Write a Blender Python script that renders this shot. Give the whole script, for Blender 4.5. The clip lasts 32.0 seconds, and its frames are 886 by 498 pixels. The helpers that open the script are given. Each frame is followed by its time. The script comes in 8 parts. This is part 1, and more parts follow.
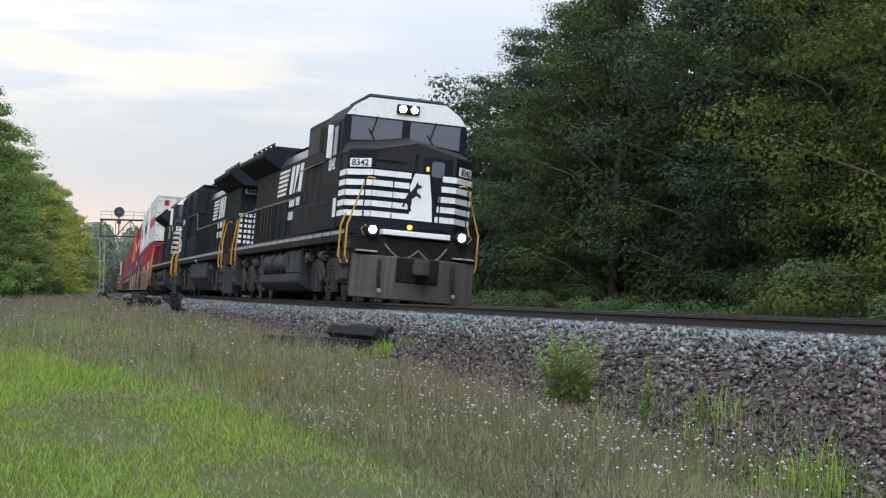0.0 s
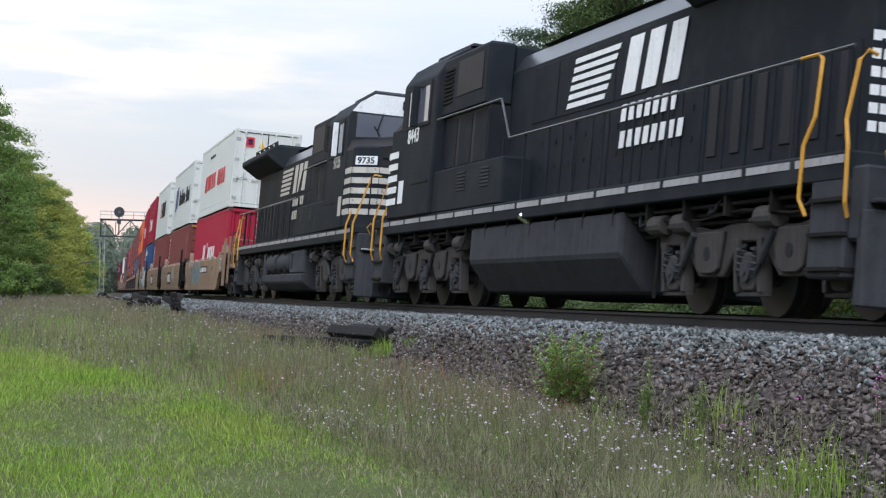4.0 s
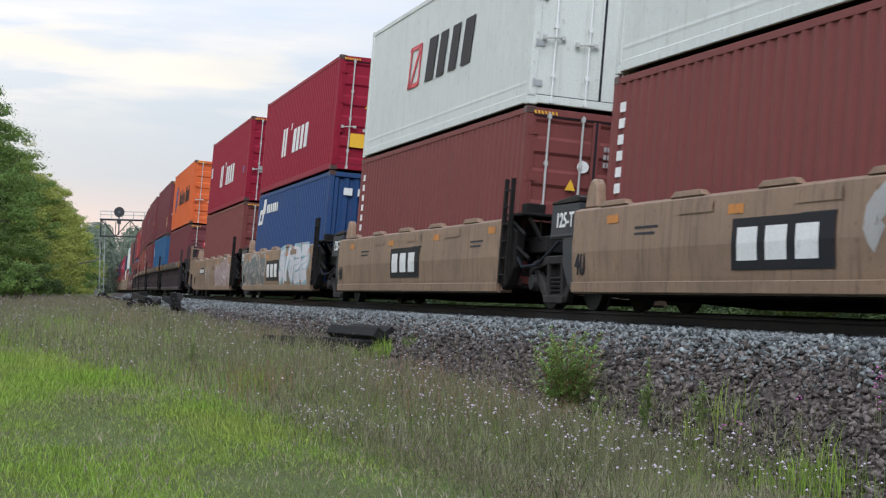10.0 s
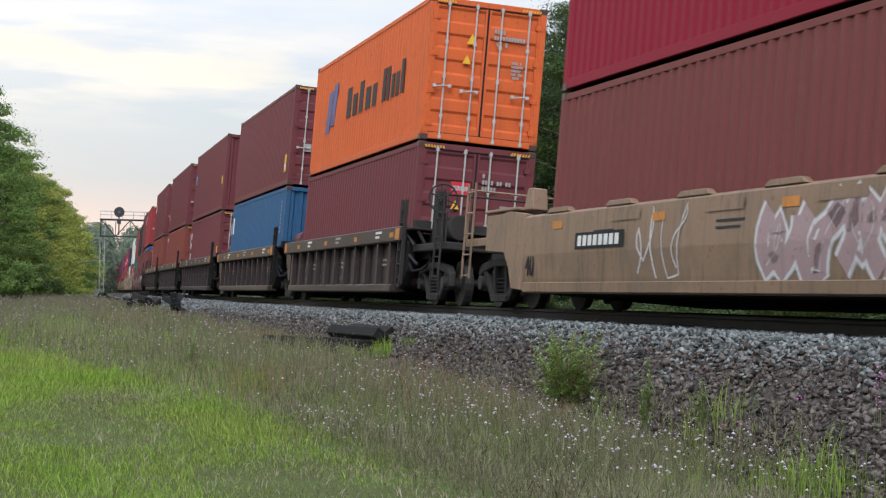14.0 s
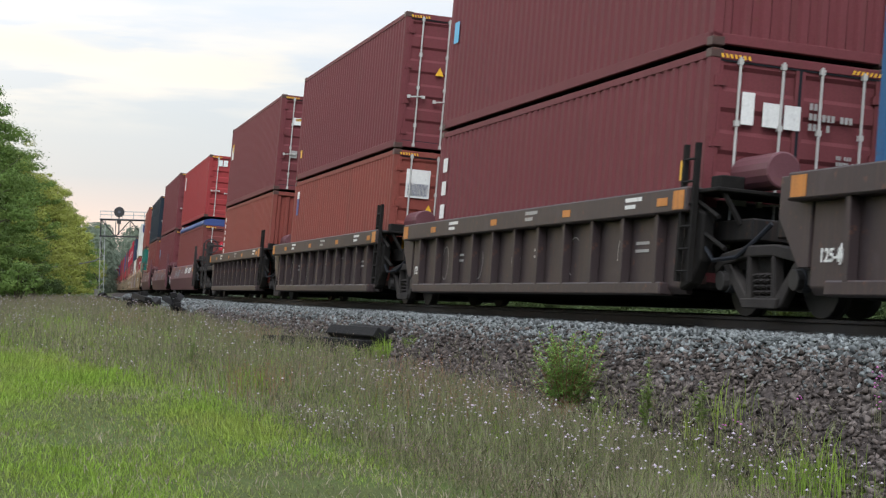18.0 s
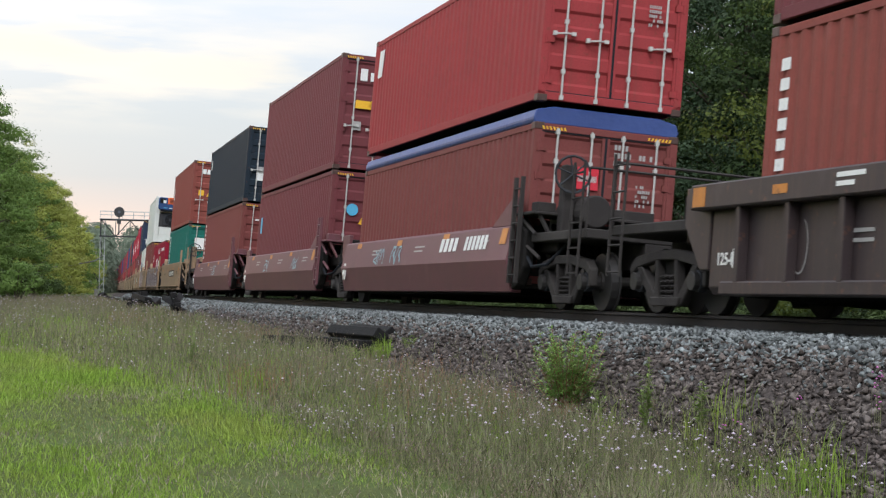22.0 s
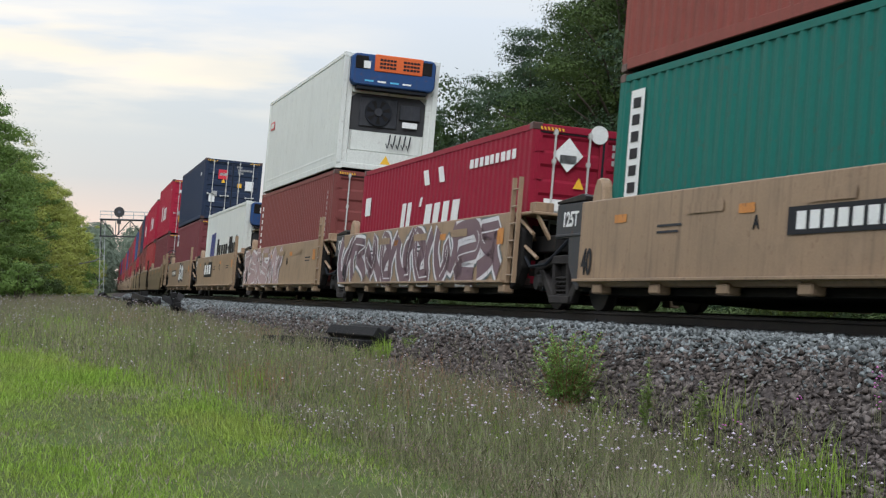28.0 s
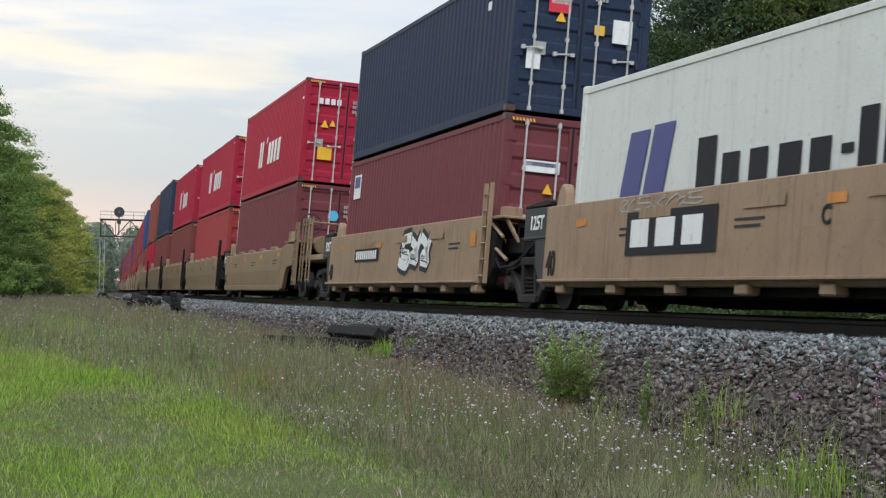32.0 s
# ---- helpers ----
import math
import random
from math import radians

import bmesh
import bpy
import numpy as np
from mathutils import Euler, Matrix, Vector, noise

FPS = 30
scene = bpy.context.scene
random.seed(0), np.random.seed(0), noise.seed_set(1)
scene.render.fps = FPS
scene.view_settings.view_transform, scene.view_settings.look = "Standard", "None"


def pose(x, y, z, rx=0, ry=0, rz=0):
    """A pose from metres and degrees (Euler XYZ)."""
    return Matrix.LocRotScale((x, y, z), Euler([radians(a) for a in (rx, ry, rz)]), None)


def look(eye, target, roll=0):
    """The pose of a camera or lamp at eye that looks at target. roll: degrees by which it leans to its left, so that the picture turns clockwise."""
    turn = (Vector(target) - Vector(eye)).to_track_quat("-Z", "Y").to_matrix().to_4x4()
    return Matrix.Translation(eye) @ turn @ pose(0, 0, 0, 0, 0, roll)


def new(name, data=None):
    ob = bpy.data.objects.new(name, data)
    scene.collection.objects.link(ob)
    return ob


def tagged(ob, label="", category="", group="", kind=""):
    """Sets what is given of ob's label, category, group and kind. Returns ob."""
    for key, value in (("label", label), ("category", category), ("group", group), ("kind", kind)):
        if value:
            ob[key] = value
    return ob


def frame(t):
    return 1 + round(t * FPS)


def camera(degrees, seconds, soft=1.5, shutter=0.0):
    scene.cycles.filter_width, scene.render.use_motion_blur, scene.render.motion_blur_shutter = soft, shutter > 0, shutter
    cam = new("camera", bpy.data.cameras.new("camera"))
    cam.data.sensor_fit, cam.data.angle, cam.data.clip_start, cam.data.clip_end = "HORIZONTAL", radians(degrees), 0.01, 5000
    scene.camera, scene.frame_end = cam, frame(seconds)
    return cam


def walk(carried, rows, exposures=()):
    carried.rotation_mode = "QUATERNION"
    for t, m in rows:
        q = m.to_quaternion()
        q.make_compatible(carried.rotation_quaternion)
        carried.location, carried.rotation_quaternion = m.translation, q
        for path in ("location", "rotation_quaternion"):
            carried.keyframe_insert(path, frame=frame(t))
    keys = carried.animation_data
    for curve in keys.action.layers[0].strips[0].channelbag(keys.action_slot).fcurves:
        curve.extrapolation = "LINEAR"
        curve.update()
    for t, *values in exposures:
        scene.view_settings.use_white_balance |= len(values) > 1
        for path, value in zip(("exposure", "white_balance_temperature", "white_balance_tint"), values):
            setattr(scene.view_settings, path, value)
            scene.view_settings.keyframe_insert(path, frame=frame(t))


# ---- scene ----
from collections import defaultdict

# camera: stands still on the grass beside the line
YAW, PITCH, ROLL = 0.3150669, 0.0275535, 0.01926
EYE = Vector((0.0, 0.0, 0.166))
cam = camera(28.627, 32.0, soft=1.25, shutter=0.12)
aim = EYE + Vector((math.sin(YAW) * math.cos(PITCH), math.cos(YAW) * math.cos(PITCH), math.sin(PITCH)))
stand = look(EYE, aim, math.degrees(ROLL))
walk(cam, [(0.0, stand), (32.0, stand)], exposures=[(0.0, 0.0, 6000.0, 10.0), (3.0, 0.05, 5900.0, 12.0), (6.0, 0.08, 5950.0, 12.0), (9.5, -0.05, 5950.0, 11.0), (14.0, 0.0, 6150.0, 10.0), (18.0, 0.04, 6250.0, 10.0), (24.0, 0.03, 6250.0, 10.0), (28.0, -0.1, 6150.0, 9.0), (32.0, -0.1, 6150.0, 9.0)])

# the line of the track: z = 0 is the top of the rail, s runs away from the camera
K0, K1, K2, BEND_END, K_FAR, TRACK_X = 0.00206048, -3.53209e-5, 2.15697e-7, 130.0, -0.00003, 10.27182
CANT = 0.0672
SPEED, GAIN = 11.40783, 0.0020466
GRID = np.linspace(-420, 900, 5281)


def _curve():
    q = np.clip(GRID, 0, BEND_END)
    k = np.where(GRID > BEND_END, K_FAR, np.where(GRID < 0, 0.0, K0 + K1 * q + K2 * q * q))

    def run(v):
        c = np.concatenate([[0], np.cumsum((v[1:] + v[:-1]) / 2 * np.diff(GRID))])
        return c - np.interp(0, GRID, c)

    th = run(k)
    return run(np.sin(th)) + TRACK_X, run(np.cos(th)), th


LINE_X, LINE_Y, LINE_T = _curve()


def line(s):
    return float(np.interp(s, GRID, LINE_X)), float(np.interp(s, GRID, LINE_Y)), float(np.interp(s, GRID, LINE_T))


def line_x(y):
    return np.interp(y, LINE_Y, LINE_X)


def on_track(s, lat, z):
    x, y, t = line(s)
    return Vector((x + lat * math.cos(t), y - lat * math.sin(t), z))


def ride(a, half, t):
    """Pose of a vehicle centred at a metres behind the start point, with trucks at +-half, at time t.
    Local axes: x towards the camera side, y in the direction of travel, z up."""
    s = a - SPEED * t - GAIN * t * t
    x0, y0, _ = line(s - half)
    x1, y1, _ = line(s + half)
    th = math.atan2(x1 - x0, y1 - y0)
    m = Matrix(((-math.cos(th), -math.sin(th), 0, (x0 + x1) / 2), (math.sin(th), -math.cos(th), 0, (y0 + y1) / 2), (0, 0, 1, 0), (0, 0, 0, 1)))
    lean = Matrix.Translation((0.75, 0, 0)) @ Matrix.Rotation(-CANT, 4, "Y") @ Matrix.Translation((-0.75, 0, 0))
    return m @ lean


def ground_z(x, y):
    """Height of the ground: falls towards the camera, ballast shoulder along the track."""
    x, y = np.asarray(x, float), np.asarray(y, float)
    base = np.interp(y, [-60, 8, 14, 20, 30, 45, 60, 120, 300, 900], [-1.5, -1.5, -1.38, -1.18, -0.97, -0.82, -0.72, -0.55, -0.45, -0.4])
    lat = np.abs(x - line_x(y))
    far = x > line_x(y)
    shoulder = -0.2 - np.maximum(lat - 1.9, 0) / np.where(far, 2.2, 1.45)
    return np.maximum(np.where(far, base * 0 - 0.9, base), shoulder)
# dusk under a high overcast: bright veil overhead, warm streaks low down
world = bpy.data.worlds.new("evening_sky")
scene.world = world
world.use_nodes = True
nt = world.node_tree
nt.nodes.clear()


def wn(kind, operation="", data_type="", blend_type=""):
    n = nt.nodes.new(kind)
    if data_type:
        n.data_type = data_type
    if blend_type:
        n.blend_type = blend_type
    if operation:
        n.operation = operation
    return n


out = wn("ShaderNodeOutputWorld")
bg = wn("ShaderNodeBackground")
sky = wn("ShaderNodeTexSky")
sky.sky_type, sky.sun_disc, sky.sun_elevation, sky.sun_rotation, sky.dust_density = "NISHITA", False, radians(6), radians(-30), 2.0
tc = wn("ShaderNodeTexCoord")
sep = wn("ShaderNodeSeparateXYZ")
nt.links.new(tc.outputs["Generated"], sep.inputs[0])
# veil of cloud, brighter overhead
ramp = wn("ShaderNodeValToRGB")
el = ramp.color_ramp.elements
el[0].position, el[0].color = 0.0, (0.62, 0.64, 0.68, 1)
el[1].position, el[1].color = 1.0, (1.9, 2.0, 2.15, 1)
for p, c in ((0.05, (0.56, 0.6, 0.665, 1)), (0.10, (0.61, 0.66, 0.72, 1)), (0.16, (0.75, 0.79, 0.87, 1)), (0.3, (0.92, 0.98, 1.08, 1))):
    e = el.new(p)
    e.color = c
nt.links.new(sep.outputs["Z"], ramp.inputs[0])
# soft streaks of cloud, stretched along the horizon
mp = wn("ShaderNodeMapping")
mp.inputs["Scale"].default_value = (7.0, 7.0, 46.0)
nt.links.new(tc.outputs["Generated"], mp.inputs[0])
no = wn("ShaderNodeTexNoise")
no.inputs["Scale"].default_value, no.inputs["Detail"].default_value, no.inputs["Roughness"].default_value = 1.3, 5.0, 0.5
nt.links.new(mp.outputs[0], no.inputs["Vector"])
cr = wn("ShaderNodeValToRGB")
cr.color_ramp.elements[0].position, cr.color_ramp.elements[0].color = 0.42, (0, 0, 0, 1)
cr.color_ramp.elements[1].position, cr.color_ramp.elements[1].color = 0.72, (1, 1, 1, 1)
nt.links.new(no.outputs[0], cr.inputs[0])
warm = wn("ShaderNodeMix", data_type="RGBA")
warm.inputs[7].default_value = (1.22, 1.04, 0.84, 1)
nt.links.new(ramp.outputs[0], warm.inputs[6])
# the streaks glow warm round the place where the sun has set
dot = wn("ShaderNodeVectorMath", operation="DOT_PRODUCT")
dot.inputs[1].default_value = Vector((0.02, 1.0, 0.06)).normalized()
nt.links.new(tc.outputs["Generated"], dot.inputs[0])
glow = wn("ShaderNodeMapRange")
glow.inputs[1].default_value, glow.inputs[2].default_value, glow.inputs[3].default_value, glow.inputs[4].default_value = 0.955, 1.0, 0.0, 1.0
nt.links.new(dot.outputs["Value"], glow.inputs[0])
mul = wn("ShaderNodeMath", operation="MULTIPLY")
nt.links.new(cr.outputs[0], mul.inputs[0])
nt.links.new(glow.outputs[0], mul.inputs[1])
# only in one layer of cloud
layer = wn("ShaderNodeValToRGB")
le = layer.color_ramp.elements
le[0].position, le[0].color = 0.088, (0, 0, 0, 1)
le[1].position, le[1].color = 0.185, (0, 0, 0, 1)
for p in (0.115, 0.15):
    le.new(p).color = (1, 1, 1, 1)
nt.links.new(sep.outputs["Z"], layer.inputs[0])
mul2 = wn("ShaderNodeMath", operation="MULTIPLY")
nt.links.new(mul.outputs[0], mul2.inputs[0])
nt.links.new(layer.outputs[0], mul2.inputs[1])
nt.links.new(mul2.outputs[0], warm.inputs[0])
# two ragged sunlit clouds low over the line
lit_cloud = None
for (cx, cz, wx, wz), power in (((0.08, 0.137, 0.08, 0.013), 0.85), ((0.19, 0.127, 0.06, 0.011), 0.55), ((0.3, 0.175, 0.16, 0.02), 0.15)):
    cm = wn("ShaderNodeMapping")
    cm.inputs["Scale"].default_value, cm.inputs["Location"].default_value = (1 / wx, 0, 1 / wz), (-cx / wx, 0, -cz / wz)
    nt.links.new(tc.outputs["Generated"], cm.inputs[0])
    ln = wn("ShaderNodeVectorMath", operation="LENGTH")
    nt.links.new(cm.outputs[0], ln.inputs[0])
    ragged = wn("ShaderNodeMath", operation="MULTIPLY_ADD")
    ragged.inputs[1].default_value = -2.6
    nt.links.new(no.outputs[0], ragged.inputs[0])
    nt.links.new(ln.outputs["Value"], ragged.inputs[2])
    soft = wn("ShaderNodeMapRange")
    soft.inputs[1].default_value, soft.inputs[2].default_value, soft.inputs[3].default_value, soft.inputs[4].default_value = -0.35, -1.0, 0.0, power
    nt.links.new(ragged.outputs[0], soft.inputs[0])
    if lit_cloud is None:
        lit_cloud = soft.outputs[0]
    else:
        most = wn("ShaderNodeMath", operation="MAXIMUM")
        nt.links.new(lit_cloud, most.inputs[0])
        nt.links.new(soft.outputs[0], most.inputs[1])
        lit_cloud = most.outputs[0]
cream = wn("ShaderNodeMix", data_type="RGBA")
cream.inputs[7].default_value = (1.02, 0.9, 0.74, 1)
nt.links.new(lit_cloud, cream.inputs[0])
nt.links.new(warm.outputs[2], cream.inputs[6])
rose = wn("ShaderNodeMapRange")
rose.inputs[1].default_value, rose.inputs[2].default_value, rose.inputs[3].default_value, rose.inputs[4].default_value = 0.035, 0.065, 0.75, 0.0
nt.links.new(sep.outputs["Z"], rose.inputs[0])
rmul = wn("ShaderNodeMath", operation="MULTIPLY")
nt.links.new(rose.outputs[0], rmul.inputs[0])
nt.links.new(glow.outputs[0], rmul.inputs[1])
blush = wn("ShaderNodeMix", data_type="RGBA")
blush.inputs[7].default_value = (0.98, 0.74, 0.66, 1)
nt.links.new(rmul.outputs[0], blush.inputs[0])
nt.links.new(cream.outputs[2], blush.inputs[6])
add = wn("ShaderNodeMix", data_type="RGBA", blend_type="ADD")
add.inputs[0].default_value = 0.04
nt.links.new(blush.outputs[2], add.inputs[6])
nt.links.new(sky.outputs[0], add.inputs[7])
nt.links.new(add.outputs[2], bg.inputs["Color"])
bg.inputs["Strength"].default_value = 0.95
nt.links.new(bg.outputs[0], out.inputs[0])

# no sun is seen: soft lamp added from behind, standing for the bright veil
sun = new("evening_sun", bpy.data.lights.new("evening_sun", "SUN"))
sun.data.energy, sun.data.angle, sun.data.color = 1.95, radians(35), (1.0, 0.98, 0.95)
sun.matrix_world = look((0, 0, 24), (12, 27, 0))
# ---- materials ----
MATS = {}


def material(name, colour, rough=0.6, metal=0.0, spots=0.0, spot_colour=None, scale=6.0, grain=0.0, grain_scale=120.0, bump=0.0, bump_scale=60.0,
             streak=0.0, streak_colour=(0.09, 0.06, 0.045), island=0.0, emit=None, strength=0.0, per_object=0.0, spec=0.5, trans=0.0, chips=0.0):
    """Procedural surface: base colour, patches of a second colour, fine grain, rain streaks, bump."""
    m = bpy.data.materials.new(name)
    m.use_nodes = True
    t = m.node_tree
    b = t.nodes["Principled BSDF"]
    b.inputs["Roughness"].default_value, b.inputs["Metallic"].default_value = rough, metal
    b.inputs["Specular IOR Level"].default_value = spec
    co = t.nodes.new("ShaderNodeTexCoord")
    src = co.outputs["Object"]
    rgb = t.nodes.new("ShaderNodeRGB")
    rgb.outputs[0].default_value = (*colour, 1)
    cur = rgb.outputs[0]

    def noise_fac(sc, lo, hi, detail=4.0, vec=None):
        n = t.nodes.new("ShaderNodeTexNoise")
        n.inputs["Scale"].default_value, n.inputs["Detail"].default_value = sc, detail
        t.links.new(vec or src, n.inputs["Vector"])
        r = t.nodes.new("ShaderNodeMapRange")
        r.inputs[1].default_value, r.inputs[2].default_value = lo, hi
        t.links.new(n.outputs[0], r.inputs[0])
        return r.outputs[0]

    def mixed(fac, amount, col):
        mul = t.nodes.new("ShaderNodeMath")
        mul.operation = "MULTIPLY"
        mul.inputs[1].default_value = amount
        t.links.new(fac, mul.inputs[0])
        mx = t.nodes.new("ShaderNodeMix")
        mx.data_type = "RGBA"
        t.links.new(mul.outputs[0], mx.inputs[0])
        t.links.new(cur, mx.inputs[6])
        mx.inputs[7].default_value = (*col, 1)
        return mx.outputs[2]

    def valued(fac, lo, hi):
        r = t.nodes.new("ShaderNodeMapRange")
        r.inputs[3].default_value, r.inputs[4].default_value = lo, hi
        t.links.new(fac, r.inputs[0])
        mx = t.nodes.new("ShaderNodeMix")
        mx.data_type, mx.blend_type = "RGBA", "MULTIPLY"
        mx.inputs[0].default_value = 1.0
        t.links.new(cur, mx.inputs[6])
        t.links.new(r.outputs[0], mx.inputs[7])
        return mx.outputs[2]

    if spots:
        cur = mixed(noise_fac(scale * 0.25, 0.45, 0.7), spots, spot_colour or tuple(c * 0.6 for c in colour))
        cur = mixed(noise_fac(scale, 0.5, 0.72), spots * 0.7, spot_colour or tuple(c * 0.6 for c in colour))
    if grain:
        cur = valued(noise_fac(grain_scale, 0.3, 0.7, 3.0), 1 - grain, 1 + grain)
    if streak:
        mp = t.nodes.new("ShaderNodeMapping")
        mp.inputs["Scale"].default_value = (7.0, 7.0, 0.35)
        t.links.new(src, mp.inputs[0])
        cur = mixed(noise_fac(1.6, 0.52, 0.78, 6.0, mp.outputs[0]), streak, streak_colour)
    if chips:
        # scuffs and rust freckles
        cur = mixed(noise_fac(9.0, 0.62, 0.7, 8.0), min(0.8, chips * 1.4), (0.12, 0.055, 0.035))
        cur = mixed(noise_fac(2.2, 0.6, 0.72, 9.0), min(0.6, chips), tuple(min(0.8, c * 1.25 + 0.02) for c in colour))
    if island:
        g = t.nodes.new("ShaderNodeNewGeometry")
        cur = valued(g.outputs["Random Per Island"], 1 - island, 1 + island)
    if per_object:
        g = t.nodes.new("ShaderNodeObjectInfo")
        cur = valued(g.outputs["Random"], 1 - per_object, 1 + per_object)
    t.links.new(cur, b.inputs["Base Color"])
    if bump:
        n = t.nodes.new("ShaderNodeTexNoise")
        n.inputs["Scale"].default_value, n.inputs["Detail"].default_value = bump_scale, 4.0
        t.links.new(src, n.inputs["Vector"])
        bp = t.nodes.new("ShaderNodeBump")
        bp.inputs["Strength"].default_value, bp.inputs["Distance"].default_value = bump, 0.02
        t.links.new(n.outputs[0], bp.inputs["Height"])
        t.links.new(bp.outputs[0], b.inputs["Normal"])
    if trans:
        tr = t.nodes.new("ShaderNodeBsdfTranslucent")
        t.links.new(cur, tr.inputs[0])
        mx = t.nodes.new("ShaderNodeMixShader")
        mx.inputs[0].default_value = trans
        t.links.new(b.outputs[0], mx.inputs[1])
        t.links.new(tr.outputs[0], mx.inputs[2])
        t.links.new(mx.outputs[0], t.nodes["Material Output"].inputs[0])
    if emit:
        b.inputs["Emission Color"].default_value, b.inputs["Emission Strength"].default_value = (*emit, 1), strength
    MATS[name] = m
    return m


def paint(name, colour, dirt=0.35, rough=0.5, **kw):
    kw.setdefault("spec", 0.3)
    kw.setdefault("chips", dirt)
    return material(name, colour, rough=rough, spots=dirt * 0.6, spot_colour=tuple(c * 0.45 + 0.02 for c in colour), scale=3.0, grain=0.08, grain_scale=40, streak=dirt, bump=0.05, **kw)


LOCO_BLACK = material("loco_black_paint", (0.0132, 0.017, 0.0225), 0.42, spots=0.6, spot_colour=(0.028, 0.031, 0.035), scale=2.0, grain=0.12, bump=0.04, spec=0.009)
LOCO_WHITE = paint("loco_white_stripe", (0.78, 0.78, 0.78), 0.15)
LOCO_TAN = paint("faded_loco_stripe", (0.5, 0.47, 0.42), 0.45)
GRIME = material("brake_dust_grime", (0.04, 0.042, 0.048), 0.85, spots=0.6, spot_colour=(0.024, 0.025, 0.028), scale=5, grain=0.25, bump=0.3, streak=0.35, streak_colour=(0.085, 0.08, 0.08), spec=0.2)
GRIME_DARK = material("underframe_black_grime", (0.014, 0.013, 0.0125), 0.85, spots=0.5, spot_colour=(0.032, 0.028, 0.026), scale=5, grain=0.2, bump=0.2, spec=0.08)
TRUCK = material("grimy_truck_casting", (0.036, 0.032, 0.031), 0.85, spots=0.6, spot_colour=(0.06, 0.054, 0.05), scale=4, grain=0.2, bump=0.2, spec=0.12)
TYRE = material("wheel_steel_worn", (0.03, 0.027, 0.026), 0.65, 0.2, spots=0.5, spot_colour=(0.02, 0.018, 0.017), scale=8)
CHROME = material("polished_steel", (0.55, 0.55, 0.55), 0.3, 1.0)
YELLOW = paint("handrail_yellow", (0.55, 0.28, 0.03), 0.25)
# pale lavender base stands in for sky reflected in the panes
GLASS = material("sky_tinted_glass", (0.1, 0.105, 0.13), 0.08, spec=0.8)
LAMP = material("lit_headlamp", (1, 0.9, 0.7), emit=(1.0, 0.84, 0.55), strength=14)
AMBER = material("amber_marker", (0.7, 0.3, 0.05), 0.3, emit=(1, 0.45, 0.05), strength=1.5)
INK = paint("black_lettering", (0.02, 0.022, 0.027), 0.1, spec=0.05)
WHITE = paint("white_lettering", (0.72, 0.72, 0.7), 0.15)
SIGN_YELLOW = paint("caution_yellow_label", (0.75, 0.42, 0.03), 0.1)
SIGN_RED = paint("red_label", (0.55, 0.03, 0.05), 0.1)
SIGN_BLUE = paint("blue_label", (0.035, 0.05, 0.2), 0.1)
SIGN_CYAN = paint("pale_blue_label", (0.1, 0.42, 0.65), 0.1)
SIGN_ORANGE = paint("orange_reflector", (0.5, 0.19, 0.035), 0.45)
CHALK = paint("chalk_grey_spray", (0.35, 0.34, 0.33), 0.2)
SPRAY_PALE = paint("pale_spray_paint", (0.62, 0.6, 0.62), 0.25)
SPRAY_BLUE = paint("pale_blue_spray_paint", (0.25, 0.4, 0.46), 0.25)
SPRAY_PURPLE = paint("purple_spray_paint", (0.13, 0.075, 0.1), 0.25)
SPRAY_PINK = paint("mauve_spray_paint", (0.36, 0.25, 0.26), 0.25)
SPRAY_TEAL = paint("grey_teal_spray_paint", (0.1, 0.13, 0.14), 0.25)
BOX = {}
for nm, col, dirt in (("white", (0.6, 0.612, 0.57), 0.15), ("scarlet", (0.33, 0.019, 0.044), 0.12), ("crimson", (0.25, 0.014, 0.034), 0.1), ("brick", (0.175, 0.052, 0.048), 0.2),
                      ("rust", (0.225, 0.062, 0.05), 0.3), ("maroon", (0.152, 0.044, 0.05), 0.2), ("orange", (0.62, 0.128, 0.04), 0.2), ("blue", (0.034, 0.105, 0.22), 0.25), ("royal", (0.027, 0.065, 0.17), 0.25),
                      ("navy", (0.025, 0.037, 0.068), 0.2), ("slate", (0.018, 0.028, 0.04), 0.2), ("green", (0.016, 0.13, 0.105), 0.2), ("coral", (0.3, 0.045, 0.048), 0.25)):
    BOX[nm] = paint("container_" + nm, col, dirt, 0.6, spec=0.1)
TAN = paint("well_car_tan", (0.25, 0.163, 0.108), 0.8, chips=0.35)
OLIVE = paint("well_car_olive_tan", (0.19, 0.132, 0.076), 0.55, chips=0.3)
ROD = paint("zinc_lock_bar", (0.46, 0.45, 0.43), 0.3)
SAND = paint("well_car_sand", (0.275, 0.185, 0.115), 0.6, chips=0.25)
WINE = paint("well_car_maroon", (0.13, 0.05, 0.06), 0.35)
UMBER = paint("well_car_dark_brown", (0.042, 0.0295, 0.031), 0.45)
CAR_BLACK = paint("car_end_black", (0.018, 0.017, 0.017), 0.3, spec=0.06)
TARP = material("blue_tarpaulin", (0.035, 0.065, 0.22), 0.45, bump=0.6, bump_scale=7, spots=0.3, scale=3)
RAIL_RUST = material("rail_rusty_side", (0.026, 0.023, 0.022), 0.8, spots=0.5, spot_colour=(0.045, 0.035, 0.03), scale=8, grain=0.2)
RAIL_TOP = material("rail_polished_head", (0.42, 0.42, 0.43), 0.3, 1.0)
TIE_WOOD = material("creosoted_timber", (0.026, 0.023, 0.024), 0.75, spots=0.5, spot_colour=(0.07, 0.062, 0.058), scale=5, grain=0.25, bump=0.5, bump_scale=25, spec=0.08)
